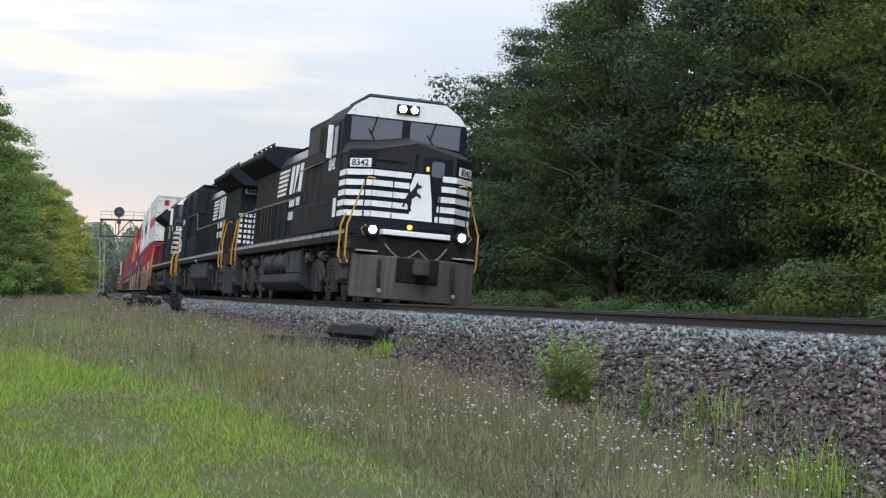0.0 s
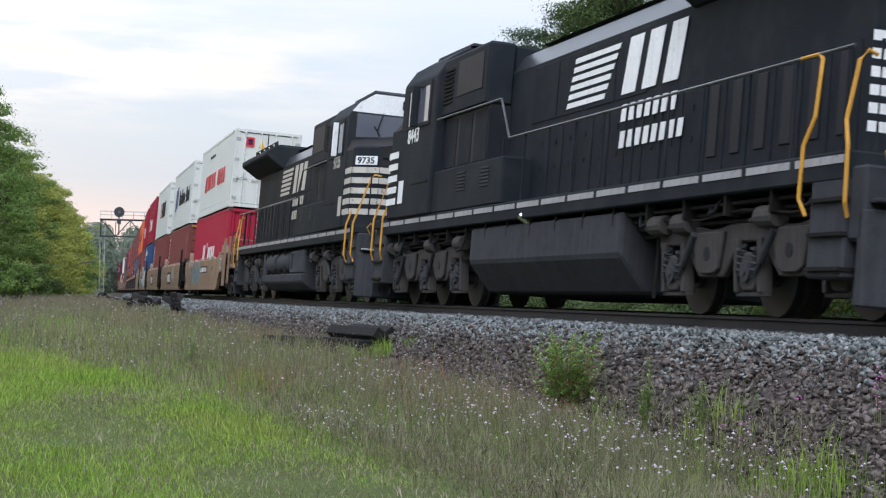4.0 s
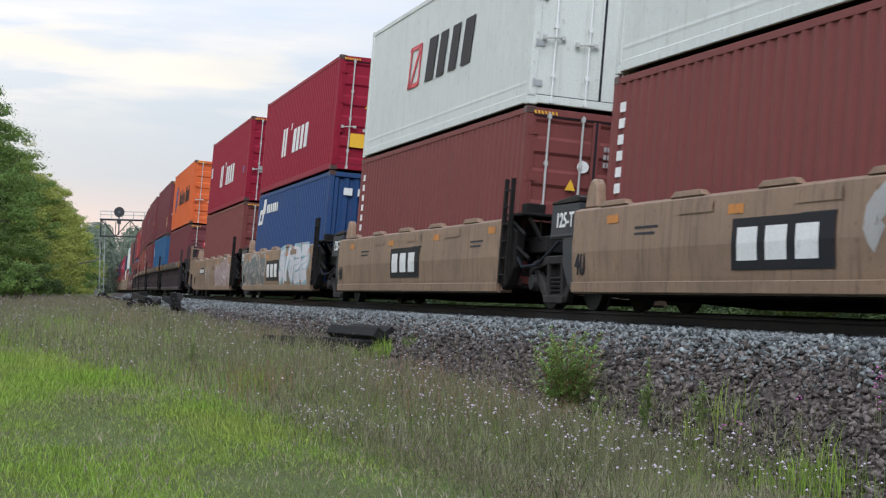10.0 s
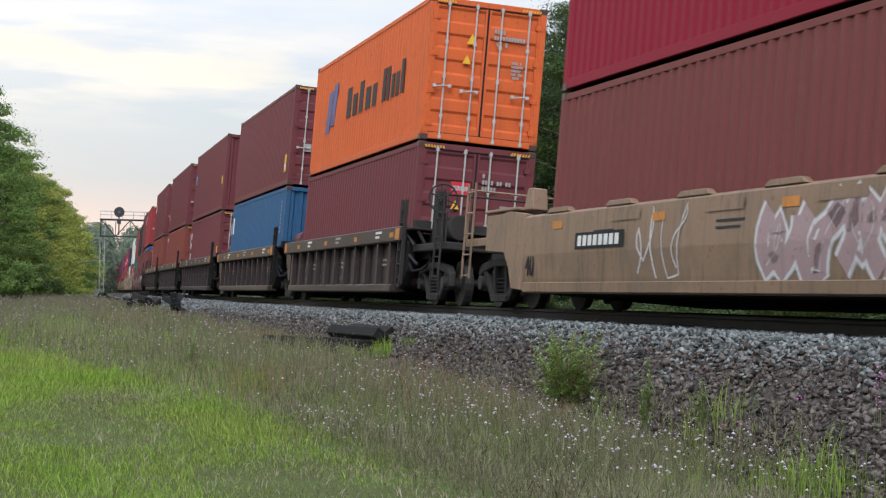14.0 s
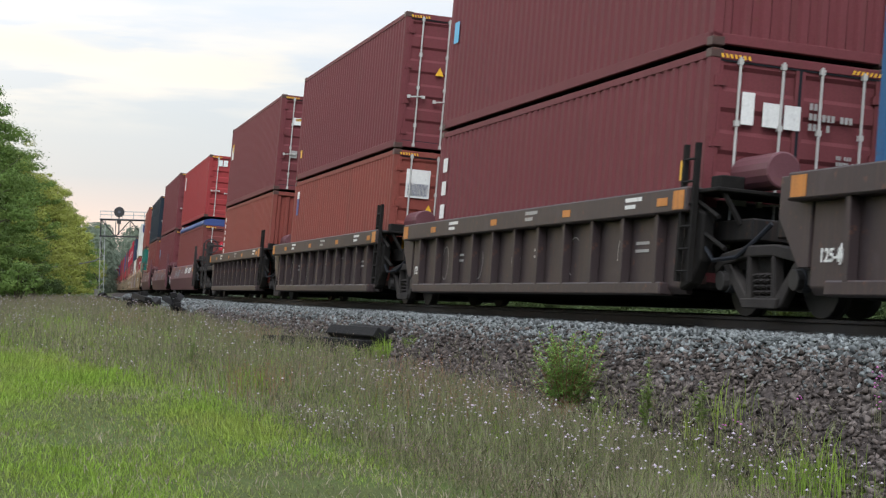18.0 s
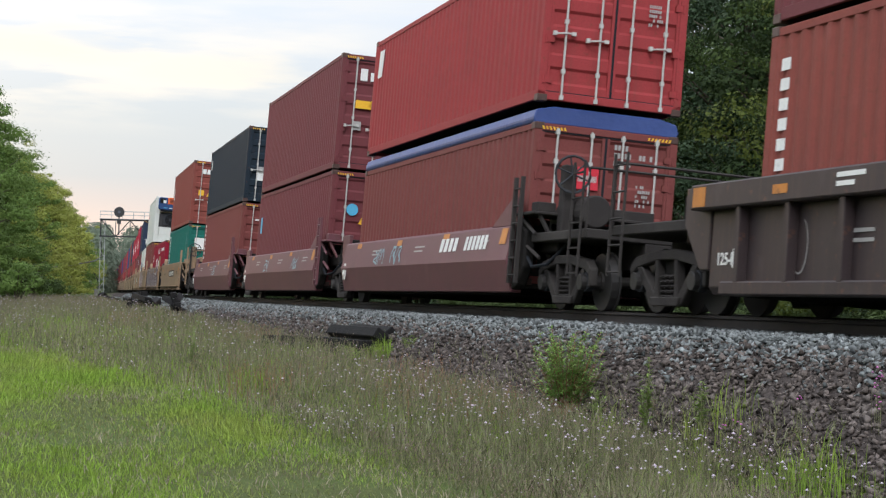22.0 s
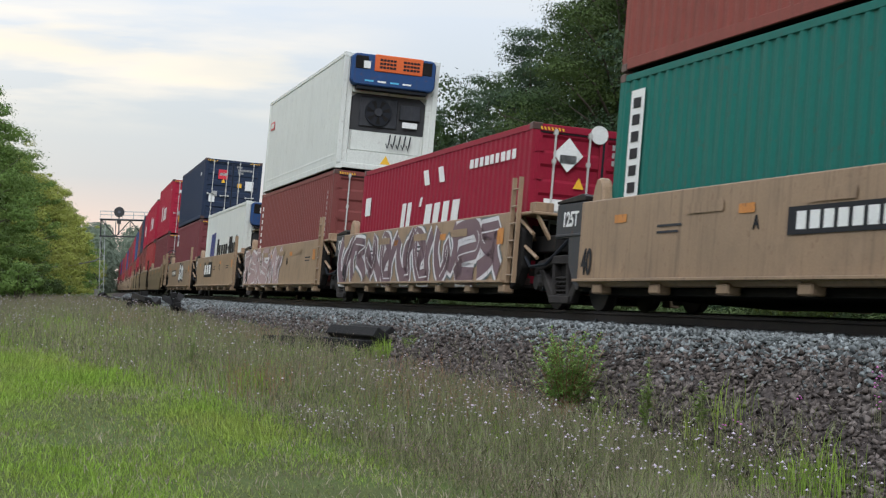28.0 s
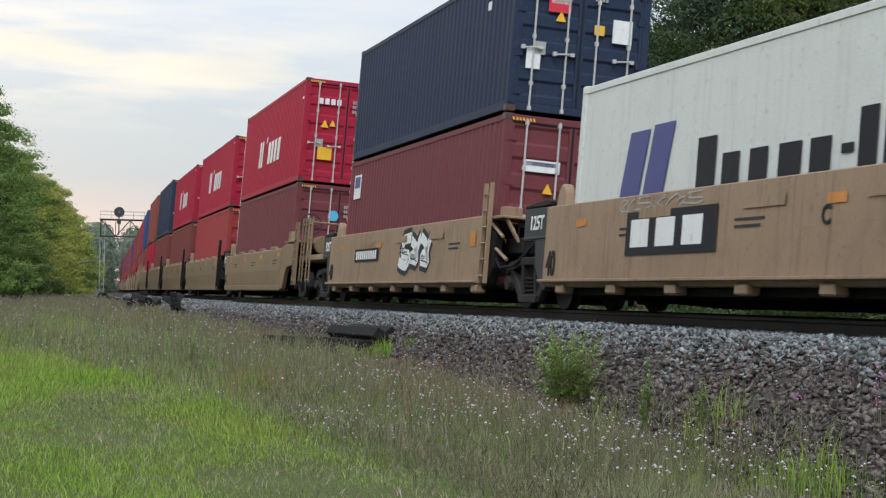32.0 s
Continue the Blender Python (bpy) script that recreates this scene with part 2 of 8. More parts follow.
STONE = material("ballast_granite", (0.175, 0.188, 0.188), 0.85, island=0.7, grain=0.2, grain_scale=60, spots=0.3, spot_colour=(0.12, 0.115, 0.115), scale=9, spec=0.08)
STONE_BROWN = material("ballast_dirty_brown", (0.108, 0.09, 0.082), 0.9, island=0.75, grain=0.2, grain_scale=60, spots=0.35, spot_colour=(0.14, 0.125, 0.115), scale=4, spec=0.08)
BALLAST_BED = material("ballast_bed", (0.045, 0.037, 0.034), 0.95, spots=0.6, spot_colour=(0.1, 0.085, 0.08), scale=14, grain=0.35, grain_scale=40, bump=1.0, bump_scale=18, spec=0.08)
EARTH = material("meadow_soil", (0.07, 0.084, 0.03), 0.95, spots=0.7, spot_colour=(0.075, 0.112, 0.03), scale=2.5, grain=0.3, bump=0.6, bump_scale=12, spec=0.08)
GRASS = material("lawn_blade_green", (0.21, 0.32, 0.05), 0.6, island=0.5, trans=0.35, spots=0.6, spot_colour=(0.3, 0.32, 0.09), scale=1.2, spec=0.12)
GRASS_DULL = material("coarse_grass_olive", (0.2, 0.225, 0.082), 0.65, island=0.55, trans=0.3, spots=0.6, spot_colour=(0.25, 0.225, 0.125), scale=1.2, spec=0.12)
STRAW = material("dry_stem_straw", (0.29, 0.245, 0.19), 0.75, island=0.5, trans=0.2, spec=0.12)
STEM = material("weed_stem_grey_green", (0.165, 0.172, 0.092), 0.7, island=0.6, trans=0.25, spec=0.12)
RUSSET = material("dock_russet_stalk", (0.28, 0.15, 0.09), 0.75, island=0.35, trans=0.2, spec=0.12)
SEED = material("seed_head_brown", (0.2, 0.15, 0.12), 0.8, island=0.4, spec=0.12)
PETAL = material("knapweed_lilac_petals", (0.66, 0.57, 0.68), 0.6, island=0.25, trans=0.3, spec=0.12)
GOLDENROD = material("tall_herb_leaf_green", (0.235, 0.37, 0.1), 0.6, island=0.45, trans=0.3, spec=0.12)
PETAL_PINK = material("pink_petals", (0.6, 0.2, 0.5), 0.6, island=0.2, trans=0.3, spec=0.12)
WEED_LEAF = material("goldenrod_leaf_green", (0.21, 0.3, 0.078), 0.6, island=0.35, trans=0.35, spec=0.12)
BARK = material("tree_bark_grey_brown", (0.085, 0.07, 0.055), 0.9, spots=0.5, scale=6, grain=0.3, bump=0.8, bump_scale=30, spec=0.08)
LEAF_DARK = material("leaf_deep_green", (0.03864, 0.06048, 0.02016), 0.6, island=0.2, trans=0.3, spots=0.8, spot_colour=(0.05, 0.085, 0.03), scale=1.4, spec=0.12)
LEAF_MID = material("leaf_mid_green", (0.05544, 0.08232, 0.02436), 0.6, island=0.2, trans=0.3, spots=0.8, spot_colour=(0.075, 0.115, 0.03), scale=1.2, spec=0.12)
LEAF_WARM = material("leaf_olive_green", (0.0924, 0.1151, 0.02604), 0.6, island=0.2, trans=0.35, spots=0.8, spot_colour=(0.1, 0.135, 0.03), scale=1.0, spec=0.12)
LEAF_COOL = material("leaf_bluish_green", (0.04704, 0.0756, 0.03948), 0.6, island=0.2, trans=0.25, spots=0.8, spot_colour=(0.06, 0.095, 0.05), scale=1.2, spec=0.12)
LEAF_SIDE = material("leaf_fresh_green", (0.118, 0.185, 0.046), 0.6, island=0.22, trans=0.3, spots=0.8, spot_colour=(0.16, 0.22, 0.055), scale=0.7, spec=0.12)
# brighter, yellower than the side leaf: sunlight on the crowns put into the colour
LEAF_LIT = material("leaf_sunlit_yellow_green", (0.27, 0.29, 0.068), 0.6, island=0.2, trans=0.35, spots=0.5, spot_colour=(0.2, 0.24, 0.04), scale=0.4, spec=0.12)
GRASS_PALE = material("lawn_blade_yellow_green", (0.235, 0.305, 0.075), 0.6, island=0.5, trans=0.35, spots=0.6, spot_colour=(0.2, 0.27, 0.06), scale=1.2, spec=0.12)
# pale grey green: distance haze mixed into the leaf colour
LEAF_FAR = material("leaf_far_haze_tint", (0.17, 0.205, 0.15), 0.8, island=0.12, trans=0.45, spec=0.12)
GALV = material("galvanised_steel", (0.36, 0.37, 0.37), 0.55, 0.1, spots=0.4, scale=6)
SIGNAL_BLACK = material("signal_black_paint", (0.02, 0.02, 0.022), 0.6, spots=0.3, scale=6)
OLD_TIE = material("old_black_timber", (0.012, 0.0115, 0.012), 0.8, spots=0.4, spot_colour=(0.03, 0.028, 0.027), scale=5, grain=0.25, bump=0.5, bump_scale=25, spec=0.15)
FOOTING = material("weathered_concrete", (0.17, 0.165, 0.15), 0.9, spots=0.5, scale=5, grain=0.2)
CABLE_GREY = material("faded_rubber_cable", (0.16, 0.1, 0.1), 0.8, spots=0.3, scale=6)
PLOUGH = material("dusty_plough_steel", (0.078, 0.068, 0.061), 0.85, spots=0.6, spot_colour=(0.05, 0.045, 0.042), scale=4, grain=0.2, streak=0.4, streak_colour=(0.16, 0.14, 0.13), spec=0.2)
PLATE_GREY = paint("car_end_plate_grey", (0.04, 0.045, 0.052), 0.3, spec=0.08)
CASTING = paint("rusty_corner_casting", (0.07, 0.04, 0.035), 0.4)
LOCO_FADED = material("loco_faded_black_paint", (0.02, 0.0235, 0.0285), 0.48, spots=0.7, spot_colour=(0.036, 0.038, 0.041), scale=2.0, grain=0.12, bump=0.04, spec=0.008)
# hood black made glossier and paler, so the colour carries some sky sheen
LOCO_GLOSS = material("loco_roof_sheen_paint", (0.03, 0.033, 0.037), 0.28, spots=0.4, spot_colour=(0.06, 0.063, 0.068), scale=3.0, bump=0.03, spec=0.6)
RAIL_DARK = material("worn_handrail_steel", (0.05, 0.052, 0.056), 0.35, 0.2, spots=0.5, spot_colour=(0.12, 0.12, 0.12), scale=5)
DUST = material("dusty_truck_casting", (0.06, 0.054, 0.051), 0.9, spots=0.7, spot_colour=(0.045, 0.042, 0.04), scale=4, grain=0.25, bump=0.3, streak=0.4, streak_colour=(0.1, 0.092, 0.086), spec=0.15)
SILL_WHITE = paint("worn_sill_stripe", (0.31, 0.31, 0.32), 0.65)
LEAF_PALE = material("leaf_pale_olive", (0.1, 0.14, 0.055), 0.6, island=0.25, trans=0.35, spots=0.7, spot_colour=(0.115, 0.15, 0.055), scale=1.0, spec=0.12)
NOSE_GREY = material("dusty_nose_paint", (0.034, 0.032, 0.033), 0.6, spots=0.6, spot_colour=(0.02, 0.02, 0.022), scale=2.0, grain=0.12, spec=0.05)
# ---- mesh helpers ----
class Shape:
    """Collects boxes, prisms and tubes into one mesh."""

    def __init__(self):
        self.v, self.f = [], []

    def box(self, x0, x1, y0, y1, z0, z1):
        n = len(self.v)
        self.v += [(x, y, z) for x in (x0, x1) for y in (y0, y1) for z in (z0, z1)]
        self.f += [[n + i for i in q] for q in ((0, 1, 3, 2), (4, 6, 7, 5), (0, 4, 5, 1), (2, 3, 7, 6), (0, 2, 6, 4), (1, 5, 7, 3))]
        return self

    def prism(self, pts, axis, t0, t1):
        """A polygon (counter-clockwise or not) pushed along an axis. axis x: points are (y, z); y: (x, z); z: (x, y)."""
        n, k = len(self.v), len(pts)
        put = {"x": lambda p, t: (t, p[0], p[1]), "y": lambda p, t: (p[0], t, p[1]), "z": lambda p, t: (p[0], p[1], t)}[axis]
        self.v += [put(p, t0) for p in pts] + [put(p, t1) for p in pts]
        self.f += [[n + i for i in range(k)], [n + k + i for i in reversed(range(k))]]
        self.f += [[n + i, n + k + i, n + k + (i + 1) % k, n + (i + 1) % k] for i in range(k)]
        return self

    def strip(self, pts, axis, t0, t1):
        """An open bent sheet: the line of points pushed along an axis."""
        n, k = len(self.v), len(pts)
        put = {"x": lambda p, t: (t, p[0], p[1]), "y": lambda p, t: (p[0], t, p[1]), "z": lambda p, t: (p[0], p[1], t)}[axis]
        self.v += [put(p, t0) for p in pts] + [put(p, t1) for p in pts]
        self.f += [[n + i, n + i + 1, n + k + i + 1, n + k + i] for i in range(k - 1)]
        return self

    def tube(self, pts, r, sides=6, r1=None, cap=True):
        pts = [Vector(p) for p in pts]
        n, k = len(self.v), len(pts)
        for i, p in enumerate(pts):
            d = (pts[min(i + 1, k - 1)] - pts[max(i - 1, 0)]).normalized()
            u = d.orthogonal().normalized()
            if abs(d.z) < 0.95:
                u = d.cross(Vector((0, 0, 1))).normalized()
            w = d.cross(u)
            rr = float(r if r1 is None else r + (r1 - r) * i / (k - 1))
            self.v += [tuple(p + rr * (math.cos(a) * u + math.sin(a) * w)) for a in (2 * math.pi * j / sides for j in range(sides))]
        for i in range(k - 1):
            for j in range(sides):
                a, b = n + i * sides + j, n + i * sides + (j + 1) % sides
                self.f.append([a, b, b + sides, a + sides])
        if cap:
            self.f += [[n + j for j in reversed(range(sides))], [n + (k - 1) * sides + j for j in range(sides)]]
        return self

    def disc(self, c, axis, r, t, sides=20):
        c = Vector(c)
        d = {"x": Vector((1, 0, 0)), "y": Vector((0, 1, 0)), "z": Vector((0, 0, 1))}[axis]
        return self.tube([c - d * t / 2, c + d * t / 2], r, sides)

    def data(self, name, mat, bevel=0.0, smooth=False):
        me = bpy.data.meshes.new(name)
        me.from_pydata(self.v, [], self.f)
        bm = bmesh.new()
        bm.from_mesh(me)
        bmesh.ops.recalc_face_normals(bm, faces=bm.faces)
        if bevel:
            bmesh.ops.bevel(bm, geom=[e for e in bm.edges if len(e.link_faces) == 2 and e.calc_face_angle() > 0.5], offset=bevel, segments=1, affect="EDGES", clamp_overlap=True)
        bm.to_mesh(me)
        bm.free()
        if smooth:
            me.polygons.foreach_set("use_smooth", [True] * len(me.polygons))
        me.materials.append(mat)
        return me

    def make(self, name, mat, parent=None, label="", bevel=0.0, smooth=False, at=None):
        return place(name, self.data(name, mat, bevel, smooth), parent, label, at)


def place(name, me, parent=None, label="", at=None):
    ob = new(name, me)
    if parent:
        ob.parent = parent
    if at is not None:
        ob.matrix_basis = at if isinstance(at, Matrix) else Matrix.Translation(at)
    if label:
        tagged(ob, label)
    return ob


def thing(name, label, category, group="", kind="", at=None):
    ob = new(name)
    if at is not None:
        ob.matrix_basis = at
    return tagged(ob, label, category, group, kind)


def fast_mesh(name, verts, tris, mat, kind="", label="", category="", parent=None):
    """One mesh from numpy arrays of corners and triangles."""
    me = bpy.data.meshes.new(name)
    me.vertices.add(len(verts))
    me.vertices.foreach_set("co", np.asarray(verts, np.float32).ravel())
    me.loops.add(len(tris) * 3)
    me.loops.foreach_set("vertex_index", np.asarray(tris, np.int32).ravel())
    me.polygons.add(len(tris))
    me.polygons.foreach_set("loop_start", np.arange(0, len(tris) * 3, 3, dtype=np.int32))
    me.update(calc_edges=True)
    me.materials.append(mat)
    ob = new(name, me)
    if parent:
        ob.parent = parent
    return tagged(ob, label, category, "", kind)


STOCK = {}


def stock(key, build):
    """A mesh that alike pieces share."""
    if key not in STOCK:
        STOCK[key] = build()
    return STOCK[key]
# ---- ground ----
def ground():
    xs = np.concatenate([np.linspace(-900, -60, 15), np.linspace(-50, -8, 12), np.arange(-6, 34, 0.4), np.linspace(36, 90, 14), np.linspace(110, 900, 12)])
    ys = np.concatenate([np.linspace(-300, -10, 12), np.arange(-5, 60, 0.6), np.linspace(61, 200, 90), np.linspace(210, 500, 40), np.linspace(550, 2600, 16)])
    X, Y = np.meshgrid(xs, ys)
    Z = ground_z(X, Y)
    bumps = np.array([noise.noise((x * 0.7, y * 0.7, 0)) * 0.006 + noise.noise((x * 0.15, y * 0.15, 3)) * 0.006 for x, y in zip(X.ravel(), Y.ravel())]).reshape(X.shape)
    Z = np.where(np.abs(X - line_x(Y)) > 3.2, Z + bumps, Z)
    n = len(xs)
    i = np.arange((len(ys) - 1) * (n - 1))
    a = (i // (n - 1)) * n + i % (n - 1)
    tris = np.concatenate([np.stack([a, a + 1, a + n + 1], 1), np.stack([a, a + n + 1, a + n], 1)])
    ob = fast_mesh("ground", np.stack([X.ravel(), Y.ravel(), Z.ravel()], 1), tris, EARTH, "structure", "grassy earth sloping up to a railway embankment", "ground")
    me = ob.data
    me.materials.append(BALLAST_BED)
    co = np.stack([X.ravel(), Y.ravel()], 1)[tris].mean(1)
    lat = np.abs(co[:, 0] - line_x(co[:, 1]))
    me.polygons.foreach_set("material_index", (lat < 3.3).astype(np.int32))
    me.polygons.foreach_set("use_smooth", [True] * len(me.polygons))


ground()


# ---- track ----
def rails():
    prof = [(-0.038, 0.0), (0.038, 0.0), (0.038, -0.035), (0.01, -0.05), (0.01, -0.135), (0.075, -0.155), (0.075, -0.17), (-0.075, -0.17), (-0.075, -0.155), (-0.01, -0.135), (-0.01, -0.05), (-0.038, -0.035)]
    track = thing("railway_track", "single railway track of rusty rails on dark timber sleepers", "railway track", kind="structure")
    ss = np.concatenate([np.arange(-120, 150, 1.0), np.arange(150, 720, 8.0)])
    for lat in (-0.755, 0.755):
        s = Shape()
        k = len(prof)
        for q in ss:
            s.v += [tuple(on_track(q, lat + px, pz)) for px, pz in prof]
        for i in range(len(ss) - 1):
            for j in range(k):
                a, b = i * k + j, i * k + (j + 1) % k
                s.f.append([a, b, b + k, a + k])
        r = s.make("rail", RAIL_RUST, track)
        t = Shape()
        for q in ss:
            t.v += [tuple(on_track(q, lat + px, 0.002)) for px in (-0.03, 0.03)]
        for i in range(len(ss) - 1):
            t.f.append([2 * i, 2 * i + 1, 2 * i + 3, 2 * i + 2])
        t.make("running_surface", RAIL_TOP, r, "worn shiny rail head")
    me = Shape().box(-1.3, 1.3, -0.115, 0.115, -0.36, -0.175).data("sleeper", TIE_WOOD, bevel=0.012)
    for i in range(220):
        q = 4 + i * 0.53
        x, y, th = line(q)
        place("sleeper", me, track, at=Matrix.Translation((x, y, random.uniform(-0.01, 0.0))) @ Matrix.Rotation(-th + random.uniform(-0.01, 0.01), 4, "Z"))


rails()


def stones():
    """Ballast: crushed stones lying over the shoulder, grey on top and dirty brown below."""
    rng = np.random.default_rng(3)
    wedge = np.array([(-0.75, -0.55, -0.5), (0.75, -0.5, -0.45), (0.05, 0.75, -0.5), (-0.55, -0.45, 0.5), (0.6, -0.35, 0.45), (-0.05, 0.55, 0.5)], float)
    tri = np.array([(0, 2, 1), (3, 4, 5), (0, 1, 4), (0, 4, 3), (1, 2, 5), (1, 5, 4), (2, 0, 3), (2, 3, 5)])

    def batch(n, s_of, lat_of, size):
        s = s_of(n)
        lat = lat_of(n)
        x = np.interp(s, GRID, LINE_X) + lat * np.cos(np.interp(s, GRID, LINE_T))
        y = np.interp(s, GRID, LINE_Y) - lat * np.sin(np.interp(s, GRID, LINE_T))
        z = ground_z(x, y)
        r = size(n)
        v = wedge[None] + rng.uniform(-0.34, 0.34, (n, 6, 3))
        v *= (r * 0.72)[:, None, None] * rng.uniform(0.5, 1.2, (n, 1, 3)) * np.array([1.1, 1.0, 0.72])
        a = rng.uniform(0, 6.28, (n, 3)) * np.array([0, 0, 1]) + rng.normal(0, 0.55, (n, 3)) * np.array([1, 1, 0])
        for ax in range(3):
            c, sn = np.cos(a[:, ax])[:, None], np.sin(a[:, ax])[:, None]
            i, j = (ax + 1) % 3, (ax + 2) % 3
            vi, vj = v[:, :, i].copy(), v[:, :, j].copy()
            v[:, :, i], v[:, :, j] = vi * c - vj * sn, vi * sn + vj * c
        v += np.stack([x, y, z + r * rng.uniform(-0.1, 0.5, n)], 1)[:, None, :]
        t = (tri[None] + (np.arange(n) * 6)[:, None, None]).reshape(-1, 3)
        return v.reshape(-1, 3), t

    near = lambda n: 8 + 60 * rng.uniform(0, 1, n) ** 1.7
    grey_lat = lambda n: -np.clip(0.92 + 1.22 * rng.uniform(0, 1, n) ** 0.85 + rng.normal(0, 0.1, n) + 0.4 * (rng.uniform(0, 1, n) > 0.94), 0.9, 2.9)
    brown_lat = lambda n: -rng.uniform(1.98, 4.0, n)
    fast_mesh("ballast_stones", *batch(44000, near, grey_lat, lambda n: rng.uniform(0.035, 0.078, n)), STONE, "stuff", "loose grey crushed stone along the rails", "ballast")
    fast_mesh("dirty_ballast", *batch(40000, near, brown_lat, lambda n: 0.026 + 0.06 * rng.uniform(0, 1, n) ** 1.9), STONE_BROWN, "stuff", "brown dust-stained crushed stone down the embankment", "ballast")
    far = lambda n: 60 + 110 * rng.uniform(0, 1, n) ** 1.3
    fast_mesh("ballast_stones", *batch(9000, far, lambda n: -rng.uniform(1.0, 3.2, n), lambda n: rng.uniform(0.07, 0.13, n)), STONE, "stuff", "loose grey crushed stone along the rails", "ballast")
    fast_mesh("ballast_stones", *batch(7000, lambda n: 8 + 100 * rng.uniform(0, 1, n), lambda n: rng.uniform(-0.65, 2.6, n), lambda n: rng.uniform(0.05, 0.09, n)), STONE, "stuff", "loose grey crushed stone between the rails", "ballast")


stones()
# ---- trees ----
def leaves(centres, radii, count, size, rng, flat=0.8, tall=0.55, inner=0.35):
    """Pointed leaves spread through clumps; returns corners and triangles."""
    w = radii ** 2.2
    pick = rng.choice(len(centres), count, p=w / w.sum())
    d = rng.normal(size=(count, 3))
    d /= np.linalg.norm(d, axis=1)[:, None]
    rad = radii[pick] * rng.uniform(inner, 1.0, count) ** 0.45
    p = centres[pick] + d * rad[:, None] * np.array([1, 1, tall])
    nrm = d * 0.95 + rng.normal(size=(count, 3)) * 0.24 + np.array([0, 0, flat * 0.75])
    nrm /= np.linalg.norm(nrm, axis=1)[:, None]
    u = np.cross(nrm, rng.normal(size=(count, 3)))
    u /= np.linalg.norm(u, axis=1)[:, None]
    v = np.cross(nrm, u)
    L = size * rng.uniform(0.6, 1.3, count)[:, None]
    q = np.stack([p - u * L * 0.4 - v * L * 0.36, p - u * L * 0.36 + v * L * 0.38, p + u * L * 0.56], 1)
    return q.reshape(-1, 3), np.arange(count * 3).reshape(-1, 3)


def tree(x, y, h, spread, mat, label, count, size, seed, low=0.25, name="tree", group="trees along the line", lean=0.0, airy=1.0):
    """Tapered trunk, limbs that carry tiers of drooping sprays, each a flat clump of small leaves with gaps between."""
    rng = np.random.default_rng(seed)
    z0 = float(ground_z(x, y)) - 0.08
    t = thing(name, label, "tree", group, at=Matrix.Translation((x, y, z0)))
    s = Shape()
    top = Vector((lean * h + rng.normal() * 0.15, rng.normal() * 0.15, h * 0.88))
    pts = [Vector((0, 0, 0)).lerp(top, k / 6) + Vector((rng.normal(), rng.normal(), 0)) * 0.03 * h / 6 * (k > 0) for k in range(7)]
    s.tube(pts, 0.014 * h + 0.03, 7, 0.02)
    cs, rs = [], []
    k = int(16 + h * 1.5)
    for i in range(k):
        f = low + (0.99 - low) * (i + rng.uniform(0, 1)) / k
        a = i * 2.4 + rng.uniform(-0.5, 0.5)
        g = (f - low) / (1 - low)
        reach = spread * (math.sin(math.pi * min(1, g * 0.8 + 0.2)) ** 0.75) * rng.uniform(0.5, 1.15)
        base = Vector((0, 0, 0)).lerp(top, max(0.08, f - 0.14))
        tip = Vector((top.x * f + math.cos(a) * reach, top.y * f + math.sin(a) * reach, h * f - 0.05 * reach * rng.uniform(0, 1.5)))
        mid = base.lerp(tip, 0.5) + Vector((0, 0, 0.05 * h * rng.uniform(0.3, 1)))
        s.tube([base, mid, tip], 0.0045 * h + 0.01, 5, 0.008)
        for q, rr, n in ((tip, 1.0, 3), (mid.lerp(tip, 0.5), 0.9, 2), (mid, 0.75, 1)):
            for _ in range(n):
                off = Vector(rng.normal(size=3)) * spread * 0.15
                off.z *= 0.55
                cs.append(q + off)
                rs.append(spread * rng.uniform(0.1, 0.27) * rr)
    for _ in range(5):
        cs.append(top + Vector((rng.normal() * 0.14 * spread, rng.normal() * 0.14 * spread, rng.uniform(-0.06, 0.12) * h)))
        rs.append(spread * rng.uniform(0.1, 0.2))
    s.make("trunk", BARK, t, smooth=True)
    v, f = leaves(np.array(cs), np.array(rs), count, size, rng, tall=0.42, inner=0.2)
    # stray twigs past the outline
    v1, f1 = leaves(np.array(cs), np.array(rs) * 1.45, count // 9, size * 0.9, rng, tall=0.55, inner=0.6)
    # shaded inner twigs carry larger sprays of leaves
    ins = np.array([(top.x * g + rng.normal() * spread * 0.22, top.y * g + rng.normal() * spread * 0.22, h * g) for g in np.linspace(low + 0.08, 0.8, 14)])
    v2, f2 = leaves(ins, np.full(14, spread * 0.36), int(count // 7 * airy), size * 2.0, rng)
    fast_mesh("crown", np.concatenate([v, v1, v2]), np.concatenate([f, f1 + len(v), f2 + len(v) + len(v1)]), mat, parent=t)
    return t


